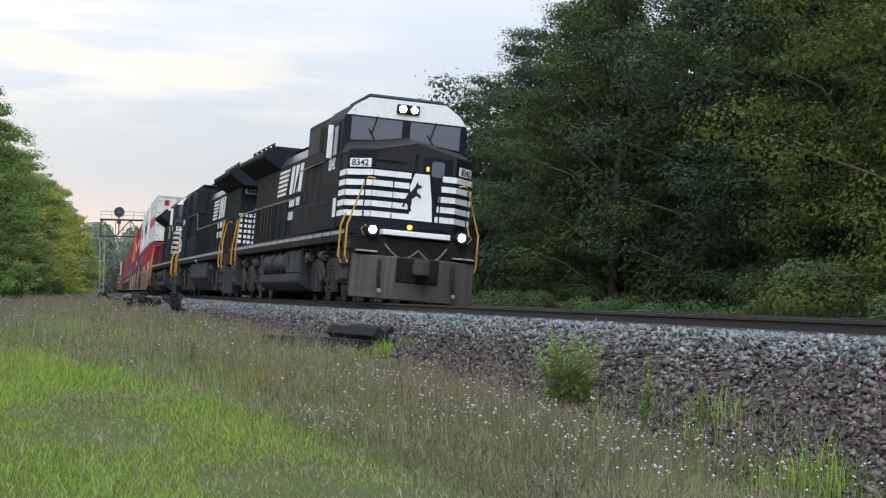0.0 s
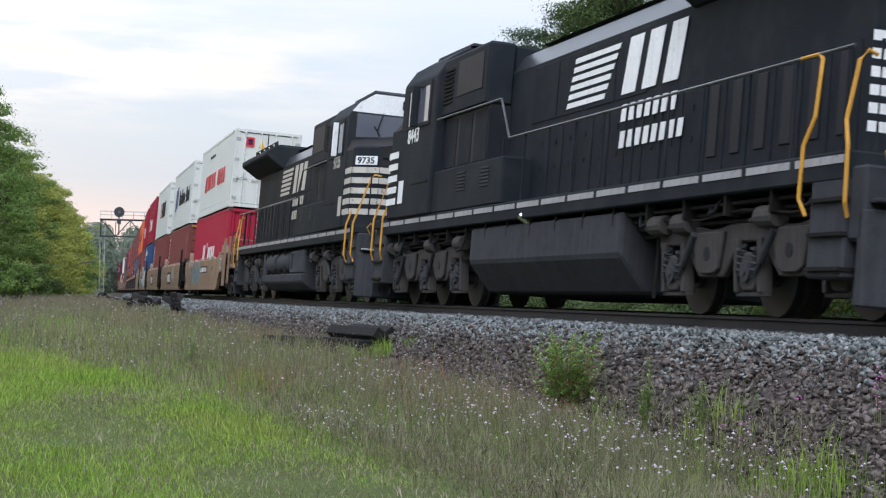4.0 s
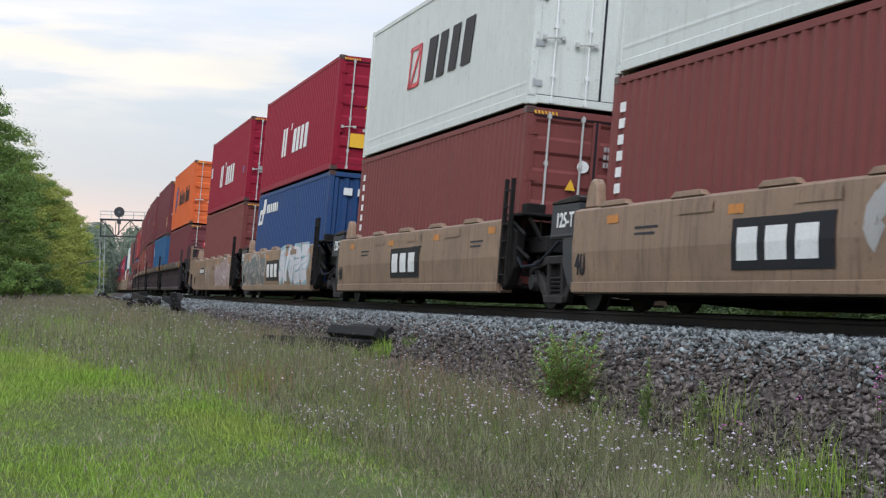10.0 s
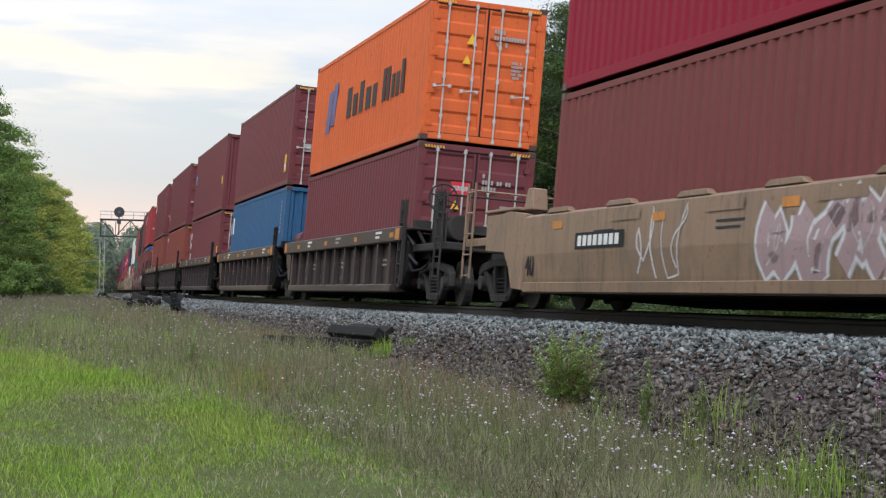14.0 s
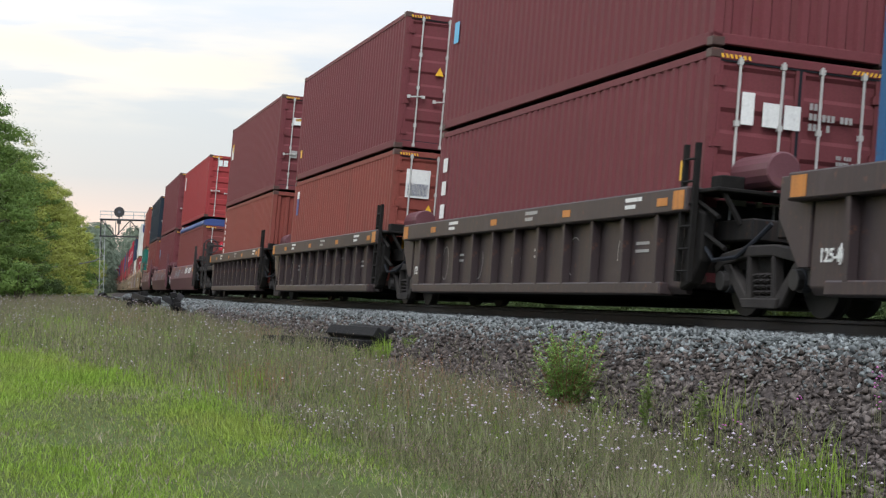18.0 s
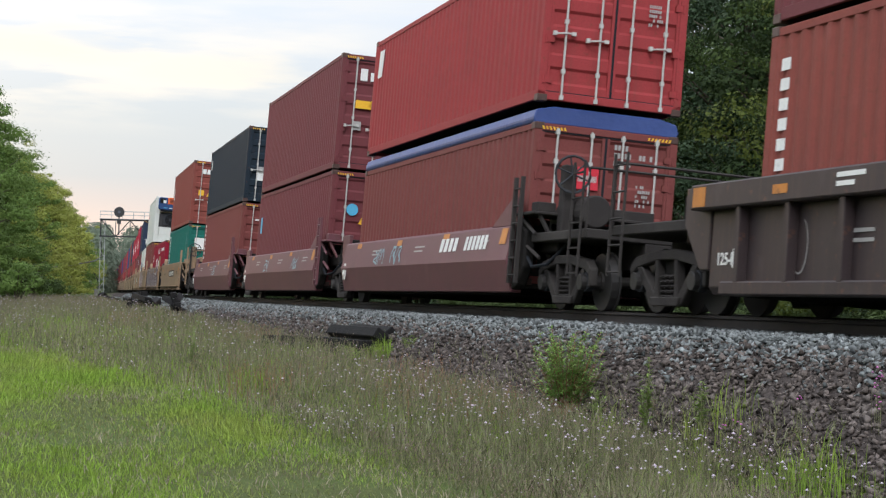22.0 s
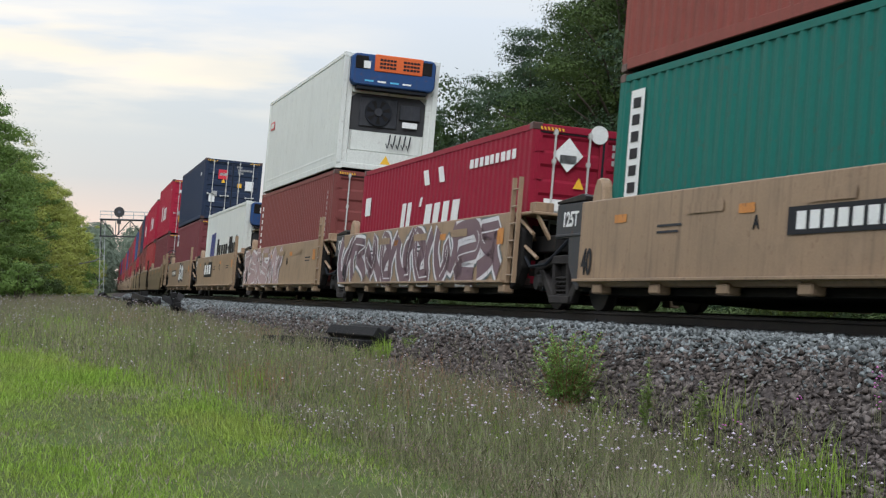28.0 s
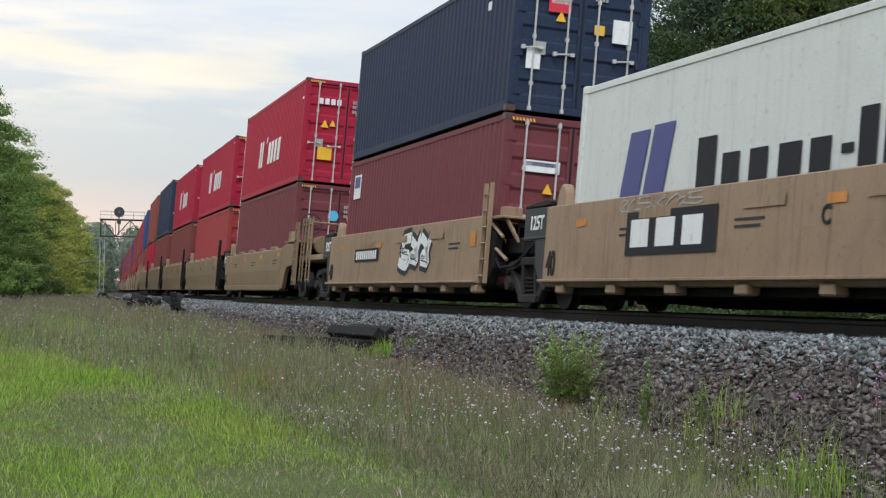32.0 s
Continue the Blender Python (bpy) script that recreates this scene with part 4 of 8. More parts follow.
def cooling_unit(c, high, L):
    """Refrigeration machinery in the end of a container."""
    s = Shape().box(-1.12, 1.12, L - 0.2, L - 0.14, 0.14, high - 0.12)
    place("end_wall", s.data("end_wall", BOX["white"]), c)
    rim = Shape()
    for x0, x1, z0, z1 in ((-1.12, -0.95, 0.14, high - 0.12), (0.95, 1.12, 0.14, high - 0.12), (-0.95, 0.95, 0.14, 0.48), (-0.95, 0.95, 1.92, 2.06)):
        rim.box(x0, x1, L - 0.14, L - 0.03, z0, z1)
    place("end_rim", rim.data("end_rim", BOX["white"], bevel=0.012), c)
    u = Shape().prism([(-0.98, high - 0.82), (0.98, high - 0.82), (1.06, high - 0.72), (1.06, high - 0.12), (0.98, high - 0.04), (-0.98, high - 0.04), (-1.06, high - 0.12), (-1.06, high - 0.72)], "y", L - 0.04, L + 0.26)
    unit = place("generator_set", u.data("generator_set", BOX["royal"], bevel=0.03), c, "blue clip-on generator with an orange grille panel")
    place("underside", Shape().box(-0.9, 0.9, L - 0.03, L + 0.2, high - 0.92, high - 0.82).data("underside", INK, bevel=0.02), unit)
    for x in (-0.8, 0.82):
        place("corner_guard", Shape().box(x - 0.16, x + 0.16, L + 0.255, L + 0.275, high - 0.42, high - 0.1).data("corner_guard", GRIME_DARK, bevel=0.01), unit)
    place("emblem", Shape().box(0.6, 0.78, L + 0.275, L + 0.281, high - 0.4, high - 0.22).data("emblem", WHITE), unit)
    for k in range(4):
        place("label_bar", Shape().box(0.5 - k * 0.32, 0.72 - k * 0.32, L + 0.262, L + 0.266, high - 0.72, high - 0.68).data("label_bar", WHITE if k % 2 else SIGN_CYAN), unit)
    g = Shape().box(-0.72, 0.5, L + 0.24, L + 0.285, high - 0.45, high - 0.03)
    g = place("grille_panel", g.data("grille_panel", BOX["orange"], bevel=0.015), unit)
    for x0 in (-0.6, 0.0):
        for i in range(3):
            for j in range(5):
                place("grille_slot", stock(("slot",), lambda: Shape().box(-0.035, 0.035, 0, 0.01, -0.028, 0.028).data("grille_slot", INK)), g, at=(x0 + j * 0.085, L + 0.281, high - 0.34 + i * 0.09))
    rec = Shape().prism([(-0.95, 1.0), (0.95, 1.0), (0.95, 1.8), (0.8, 1.92), (-0.8, 1.92), (-0.95, 1.8)], "y", L - 0.14, L - 0.12)
    place("machinery_bay", rec.data("machinery_bay", SIGNAL_BLACK), c)
    place("fan_shroud", Shape().box(-0.25, 0.72, L - 0.12, L - 0.07, 1.1, 1.85).data("fan_shroud", GRIME, bevel=0.03), c)
    place("fan", Shape().disc((0.25, L - 0.05, 1.48), "y", 0.34, 0.05, 22).data("fan", INK), c)
    bl = Shape()
    for k in range(7):
        q = k * 0.9
        bl.prism([(0.25 + 0.06 * math.cos(q), 1.48 + 0.06 * math.sin(q)), (0.25 + 0.3 * math.cos(q), 1.48 + 0.3 * math.sin(q)), (0.25 + 0.3 * math.cos(q + 0.4), 1.48 + 0.3 * math.sin(q + 0.4))], "y", L - 0.025, L - 0.015)
    place("fan_blades", bl.data("fan_blades", GRIME_DARK), c)
    place("fan_hub", Shape().disc((0.25, L - 0.01, 1.48), "y", 0.1, 0.03, 12).data("fan_hub", GRIME), c)
    place("control_box", Shape().box(-0.82, -0.3, L - 0.12, L - 0.02, 1.35, 1.72).data("control_box", GRIME, bevel=0.015), c)
    place("control_label", Shape().box(-0.76, -0.38, L - 0.02, L - 0.015, 1.16, 1.3).data("control_label", WHITE), c)
    place("lower_panel", Shape().box(-0.88, 0.88, L - 0.14, L - 0.1, 0.5, 0.98).data("lower_panel", BOX["white"], bevel=0.01), c)
    h = Shape()
    for i in range(5):
        x = -0.62 + i * 0.13
        h.tube([(x, L - 0.02, 0.95), (x + 0.03, L + 0.01, 0.75), (x + 0.06, L - 0.01, 0.6), (x + 0.1, L + 0.0, 0.72)], 0.018, 5)
    place("hoses", h.data("hoses", INK), c)
    place("warning_triangle", Shape().prism([(-0.16, 0.2), (0.1, 0.2), (-0.03, 0.42)], "y", L - 0.03, L - 0.024).data("warning_triangle", SIGN_YELLOW), c)


def bogie(parent, y, big=False):
    """A freight truck; level with the rails although the body leans."""
    level = Matrix.Translation((0.75, 0, 0)) @ Matrix.Rotation(CANT, 4, "Y") @ Matrix.Translation((-0.75, 0, 0))
    at = level @ Matrix.Translation((0, y, 0))

    def side():
        """Cast truss frame: arched top chord, slanted tension arms, columns round the spring nest, open windows."""
        s = Shape()
        s.prism([(-1.16, 0.6), (-0.98, 0.74), (-0.3, 0.82), (0.3, 0.82), (0.98, 0.74), (1.16, 0.6), (1.12, 0.5), (0.92, 0.6), (0.28, 0.69), (-0.28, 0.69), (-0.92, 0.6), (-1.12, 0.5)], "x", -0.07, 0.07)
        for d in (-1, 1):
            s.prism([(d * 0.96, 0.62), (d * 0.78, 0.62), (d * 0.34, 0.24), (d * 0.34, 0.1), (d * 0.46, 0.12)], "x", -0.06, 0.06)
            s.prism([(d * 0.33, 0.72), (d * 0.25, 0.72), (d * 0.25, 0.2), (d * 0.36, 0.2)], "x", -0.065, 0.065)
            s.prism([(d * 1.16, 0.6), (d * 1.06, 0.6), (d * 1.06, 0.34), (d * 1.15, 0.36)], "x", -0.06, 0.06)
            s.prism([(d * 0.78, 0.62), (d * 0.7, 0.56), (d * 0.72, 0.36), (d * 0.78, 0.36)], "x", -0.06, 0.06)
        s.prism([(-0.46, 0.22), (0.46, 0.22), (0.4, 0.1), (-0.4, 0.1)], "x", -0.09, 0.09)
        return s.data("side_frame", TRUCK, bevel=0.015)

    def spring():
        return Shape().tube([(0.062 * math.cos(q * 1.3), 0.062 * math.sin(q * 1.3), 0.22 + q * 0.0133) for q in range(22)], 0.016, 4).data("spring", TRUCK)

    def cap():
        return Shape().disc((0.0, 0, 0.42), "x", 0.14, 0.1, 16).disc((0.06, 0, 0.42), "x", 0.07, 0.04, 10).data("bearing_cap", GRIME)

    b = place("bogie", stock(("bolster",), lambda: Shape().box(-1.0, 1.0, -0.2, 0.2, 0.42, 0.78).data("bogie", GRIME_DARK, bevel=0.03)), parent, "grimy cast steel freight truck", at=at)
    for x in (1.02, -1.02):
        place("side_frame", stock(("sideframe",), side), b, at=(x, 0, 0))
        if x < 0:
            continue
        for yy in (-0.15, 0.0, 0.15):
            place("spring", stock(("spring",), spring), b, at=(x, yy, 0))
        for yy in (-0.89, 0.89):
            place("bearing_cap", stock(("cap2",), cap), b, at=Matrix.Translation((x, yy, 0)) @ Matrix.Diagonal((1 if x > 0 else -1, 1, 1, 1)))
    for yy in (-0.89, 0.89):
        place("wheelset", stock(("wheelset",), lambda: wheelset(0.42)), b, at=(0, yy, 0.42))
    return b


def wheelset(r):
    s = Shape().disc((0, 0, 0), "x", 0.08, 1.6, 10)
    for x in (0.75, -0.75):
        e = 1 if x > 0 else -1
        s.disc((x, 0, 0), "x", r, 0.12, 22)
        s.disc((x - e * 0.075, 0, 0), "x", r + 0.028, 0.03, 22)
        s.disc((x + e * 0.07, 0, 0), "x", r * 0.35, 0.06, 16)
    s.disc((1.0, 0, 0), "x", 0.12, 0.3, 12)
    s.disc((-1.0, 0, 0), "x", 0.12, 0.3, 12)
    return s.data("wheelset", TYRE, bevel=0.008)


def well_car(a_near, style, first=False, last=False, label=""):
    mat = {"tan": TAN, "olive": OLIVE, "sand": SAND, "wine": WINE, "rib": UMBER}[style]
    c = thing("well_car", label, "railway wagon", "well cars of the train")
    F, R = 6.65, (-6.45 if style == "rib" else -5.97)
    prof = {"tan": [(1.42, 1.4), (1.5, 1.36), (1.5, 0.78), (1.465, 0.42), (1.44, 0.24), (1.22, 0.22), (1.22, 0.3), (1.38, 0.44), (1.36, 1.36)],
            "wine": [(1.36, 1.3), (1.42, 1.26), (1.52, 0.72), (1.4, 0.22), (1.22, 0.22), (1.22, 0.3), (1.38, 0.72), (1.3, 1.26)],
            "sand": [(1.4, 1.5), (1.48, 1.48), (1.48, 0.36), (1.44, 0.3), (1.22, 0.3), (1.22, 0.36), (1.38, 0.4), (1.38, 1.48)],
            "rib": [(1.3, 1.2), (1.34, 1.2), (1.34, 0.3), (1.28, 0.22), (1.22, 0.22), (1.22, 0.3)]}
    prof["olive"] = prof["tan"]
    for sx in (1, -1):
        def side():
            s = Shape().prism([(x, z) for x, z in prof[style]], "y", R, F)
            return s.data("side_sill", mat, bevel=0.01)
        sill = place("side_sill", stock(("sill", style), side), c, at=Matrix.Identity(4) if sx > 0 else Matrix.Diagonal((-1, 1, 1, 1)))
        if style == "rib":
            place("top_chord", stock(("chord", style), lambda: Shape().box(1.3, 1.52, R - 0.3, F + 0.3, 1.2, 1.5).data("top_chord", mat, bevel=0.02)), sill)
            place("bottom_chord", stock(("bchord", style), lambda: Shape().box(1.24, 1.46, R + 0.5, F - 0.5, 0.2, 0.36).data("bottom_chord", mat, bevel=0.02)), sill)
            for i in range(11):
                place("rib", stock(("rib",), lambda: Shape().prism([(1.34, 0.3), (1.46, 0.34), (1.48, 1.2), (1.34, 1.2)], "y", -0.05, 0.05).data("rib", mat, bevel=0.008)), sill, at=(0, R + 0.9 + i * 1.15, 0))
        if style in ("tan", "olive"):
            for i in range(5):
                place("bracket", stock(("bracket", style), lambda: Shape().prism([(-0.5, 0), (0.5, 0), (0.36, 0.075), (-0.36, 0.075)], "x", 1.38, 1.49).data("bracket", mat, bevel=0.008)), sill, at=(0, R + 1.4 + i * 2.35, 1.385))
            place("bottom_ledge", stock(("ledge", style), lambda: Shape().prism([(1.4, 0.2), (1.475, 0.22), (1.485, 0.36), (1.4, 0.37)], "y", R + 0.02, F - 0.02).data("bottom_ledge", mat, bevel=0.006)), sill)
        if style == "sand":
            place("bottom_flange", stock(("flange", style), lambda: Shape().box(1.3, 1.56, R, F, 0.36, 0.4).data("bottom_flange", mat, bevel=0.006)), sill)
            for i in range(7):
                place("bracket", stock(("bracket", style), lambda: Shape().box(1.32, 1.5, -0.16, 0.16, 0.2, 0.33).data("bracket", mat, bevel=0.02)), sill, at=(0, R + 0.8 + i * 1.95, 0))
    place("floor", stock(("wfloor", style), lambda: Shape().box(-1.25, 1.25, R + 0.6, F - 0.6, 0.2, 0.29).data("floor", GRIME_DARK)), c)
    # end structures over the trucks
    iron = TRUCK if style in ("wine", "rib") and first else mat if style in ("sand", "wine") or first else GRIME_DARK
    for e, y0 in ((1, F), (-1, R)):
        place("bulkhead", stock(("bulk",), lambda: Shape().box(-1.3, 1.3, -0.12, 0.0, 0.3, 1.4).data("bulkhead", CAR_BLACK, bevel=0.02)), c, at=(0, y0 + 0.05, 0))
        place("end_deck", stock(("deck",), lambda: Shape().box(-1.1, 1.1, -0.6, 0.6, 0.86, 1.12).box(-0.35, 0.35, -0.9, 0.9, 0.72, 1.0).data("end_deck", CAR_BLACK, bevel=0.02)), c, at=(0, y0 + e * 0.65, 0))

    def ladder():
        q = Shape()
        for yy in (-0.17, 0.17):
            q.box(-0.03, 0.03, yy - 0.035, yy + 0.035, 0.36, 2.02)
        for k in range(6):
            q.tube([(0.02, -0.17, 0.48 + 0.27 * k), (0.02, 0.17, 0.48 + 0.27 * k)], 0.016, 5)
        return q.data("corner_ladder", iron)

    def hose():
        return Shape().tube([(1.3, 0.0, 1.15), (1.36, 0.1, 0.85), (1.3, 0.35, 0.62), (1.2, 0.75, 0.66), (1.1, 1.0, 0.85), (1.0, 1.2, 1.05)], 0.028, 6).data("hose", INK)

    tan_end = style in ("tan", "olive") and first
    for x in (1.46, -1.46):
        place("corner_ladder", stock(("cladder", iron.name), ladder), c, at=(x, F + (2.25 if tan_end else 0.22), 0))
    if style in ("tan", "olive"):
        for flag, e, y0 in ((first, 1, F), (last, -1, R)):
            if flag:
                for sx in (1, -1):
                    arch = [(0.0, 0.24), (0.5, 0.27), (0.72, 0.6), (1.0, 0.84), (1.95, 0.88), (2.0, 1.46), (1.2, 1.46), (0.9, 1.5), (0.0, 1.42)]
                    place("end_panel", Shape().prism([(y0 + e * q, z) for q, z in arch], "x", min(sx * 1.38, sx * 1.49), max(sx * 1.38, sx * 1.49)).data("end_panel", mat, bevel=0.012), c)
                    place("end_shelf", Shape().box(min(sx * 0.9, sx * 1.5), max(sx * 0.9, sx * 1.5), min(y0 + e * 0.5, y0 + e * 2.1), max(y0 + e * 0.5, y0 + e * 2.1), 1.5, 1.55).data("end_shelf", mat, bevel=0.01), c)
                place("corner_post", Shape().prism([(y0 + e * 0.1, 1.5), (y0 + e * 0.55, 1.5), (y0 + e * 0.42, 1.85), (y0 + e * 0.22, 1.85)], "x", 1.1, 1.36).data("corner_post", mat, bevel=0.02), c)
    place("side_extension", stock(("ext",), lambda: Shape().prism([(0.0, 0.26), (0.3, 0.34), (0.55, 0.62), (0.55, 1.18), (0.0, 1.34)], "x", 1.24, 1.4).data("side_extension", GRIME_DARK, bevel=0.02)), c, at=(0, F, 0))
    place("crossover_platform", stock(("cross", iron.name), lambda: Shape().box(-1.35, 1.42, 0.05, 0.95, 1.42, 1.47).box(1.04, 1.34, 0.55, 0.85, 1.47, 1.62).box(-0.6, 0.3, 0.3, 0.8, 1.47, 1.62).data("crossover_platform", iron, bevel=0.012)), c, at=(0, F, 0))
    br = Shape()
    for yy in (0.12, 0.85):
        br.tube([(1.3, yy, 1.42), (1.1, yy + 0.1, 1.05)], 0.035, 5)
    br.tube([(1.36, 0.1, 1.4), (1.36, 0.9, 1.12)], 0.03, 5).tube([(1.36, 0.5, 0.95), (1.3, 1.0, 0.75)], 0.03, 5)
    place("brace", stock(("gapbrace", iron.name), lambda: br.data("brace", iron)), c, at=(0, F, 0))
    place("hose", stock(("gaphose",), hose), c, at=(0, F + 0.35, 0))
    if style == "rib" and not first:
        place("air_reservoir", stock(("gaptank",), lambda: Shape().tube([(0.7, 0.15, 1.72), (0.7, 0.2, 1.72), (0.7, 1.1, 1.72), (0.7, 1.15, 1.72)], 0.22, 18).data("air_reservoir", WINE, bevel=0.02)), c, "rusty brown air reservoir", at=(0, F, 0))
    if style == "wine":
        place("end_gusset", stock(("gusset",), lambda: Shape().prism([(-1.3, 1.27), (0.05, 1.27), (0.05, 1.72), (-0.25, 1.72)], "x", 1.35, 1.41).data("end_gusset", mat, bevel=0.01)), c, at=(0, F, 0))
    if style in ("tan", "olive") and last:
        pass
    elif style not in ("rib", "wine"):
        place("end_plate", stock(("plate",), lambda: Shape().prism([(-1.16, 1.0), (-1.16, 1.5), (-0.03, 1.5), (-0.03, 0.3), (-0.3, 0.34), (-0.55, 0.62), (-0.62, 1.0)], "x", 1.3, 1.42).box(1.42, 1.435, -1.14, -0.06, 1.02, 1.06).data("end_plate", PLATE_GREY, bevel=0.012)), c, at=(0, R, 0))
        place("shelf", stock(("shelf",), lambda: Shape().prism([(-1.2, 1.55), (-0.2, 1.62), (-0.05, 1.58), (-0.05, 1.52), (-1.2, 1.51)], "x", 0.7, 1.42).data("shelf", CAR_BLACK, bevel=0.01)), c, at=(0, R, 0))
        place("guide_horn", stock(("horn", style), lambda: Shape().prism([(0.05, 1.4), (0.55, 1.4), (0.46, 1.72), (0.36, 1.82), (0.24, 1.82), (0.15, 1.72)], "x", 1.22, 1.38).data("guide_horn", mat, bevel=0.03)), c, at=(0, R, 0))
    else:
        place("end_plate", stock(("plate_r", style), lambda: Shape().prism([(-0.75, 1.05), (-0.75, 1.5), (-0.03, 1.5), (-0.03, 0.5), (-0.25, 0.5)], "x", 1.28, 1.36).data("end_plate", mat, bevel=0.012)), c, at=(0, R, 0))
    bogie(c, (-7.65 if style != "rib" else -8.0) if not last else -8.2)
    if first:
        bogie(c, 8.3)
    for flag, e in ((first, 1), (last, -1)):
        if flag:
            end_platform(c, e, mat if style in ("tan", "olive", "sand") else TRUCK)
    MOVERS.append((c, a_near + 6.7, 8.0, Matrix.Identity(4)))
    return c


def end_platform(c, e, mat):
    """Outer end of a car: platform, ladder, brake wheel, coupler."""
    y0, y1 = e * 6.8, e * 9.7
    a, b = min(y0, y1), max(y0, y1)
    place("end_frame", Shape().box(-1.3, 1.3, a, b, 1.0, 1.14).box(-0.4, 0.4, a, b, 0.62, 1.0).data("end_frame", mat, bevel=0.015), c)
    place("coupler", Shape().box(-0.12, 0.12, min(y1, y1 + e * 0.55), max(y1, y1 + e * 0.55), 0.68, 0.95).data("coupler", GRIME_DARK, bevel=0.03), c)
    lad = Shape()
    for yy in (b - 0.12, b - 0.55) if e > 0 else (a + 0.12, a + 0.55):
        lad.tube([(1.36, yy, 0.45), (1.36, yy, 2.1)], 0.022, 5)
    for k in range(5):
        z = 0.5 + k * 0.36
        lad.tube([(1.36, (b - 0.12) if e > 0 else (a + 0.12), z), (1.36, (b - 0.55) if e > 0 else (a + 0.55), z)], 0.016, 5)
    place("ladder", lad.data("ladder", mat), c)
    rail = Shape()
    yy = y1 - e * 0.05
    rail.tube([(1.3, yy, 1.1), (1.3, yy, 2.0), (-1.3, yy, 2.0), (-1.3, yy, 1.1)], 0.022, 5)
    place("end_rail", rail.data("end_rail", mat), c)
    if e > 0:
        wheel = Shape()
        wheel.tube([(0.95 + 0.28 * math.cos(t), 7.9, 2.05 + 0.28 * math.sin(t)) for t in np.linspace(0, 2 * math.pi, 17)], 0.022, 5, cap=False)
        for t in (0.3, 1.35, 2.4):
            wheel.tube([(0.95 - 0.28 * math.cos(t), 7.9, 2.05 - 0.28 * math.sin(t)), (0.95 + 0.28 * math.cos(t), 7.9, 2.05 + 0.28 * math.sin(t))], 0.014, 4)
        place("brake_wheel", wheel.data("brake_wheel", GRIME), c)
        place("brake_stand", Shape().box(0.85, 1.05, 7.6, 7.82, 1.1, 2.2).data("brake_stand", mat, bevel=0.02), c)
        place("brake_cylinder", Shape().tube([(0.62, 6.95, 1.5), (0.62, 7.0, 1.5), (0.62, 8.1, 1.5), (0.62, 8.15, 1.5)], 0.25, 18).data("brake_cylinder", mat, bevel=0.02), c)
SIDE = {1: Matrix(((0, 0, 1, 0), (1, 0, 0, 0), (0, 1, 0, 0), (0, 0, 0, 1))), -1: Matrix(((0, 0, -1, 0), (-1, 0, 0, 0), (0, 1, 0, 0), (0, 0, 0, 1)))}
FRONT = {1: Matrix(((-1, 0, 0, 0), (0, 0, 1, 0), (0, 1, 0, 0), (0, 0, 0, 1))), -1: Matrix(((1, 0, 0, 0), (0, 0, -1, 0), (0, 1, 0, 0), (0, 0, 0, 1)))}


def lettering(text, size, mat, parent, at, name="lettering", stretch=1.0):
    """Raised letters, centred on the pose at."""
    def build():
        cu = bpy.data.curves.new("lettering", "FONT")
        cu.body, cu.size, cu.extrude, cu.align_x, cu.align_y, cu.offset = text, size, 0.003, "CENTER", "CENTER", size * 0.02
        tmp = bpy.data.objects.new("lettering", cu)
        me = bpy.data.meshes.new_from_object(tmp)
        bpy.data.objects.remove(tmp)
        me.materials.clear()
        me.materials.append(mat)
        return me
    return place(name, stock(("text", text, size, mat.name), build), parent, at=at @ Matrix.Diagonal((stretch, 1, 1, 1)))


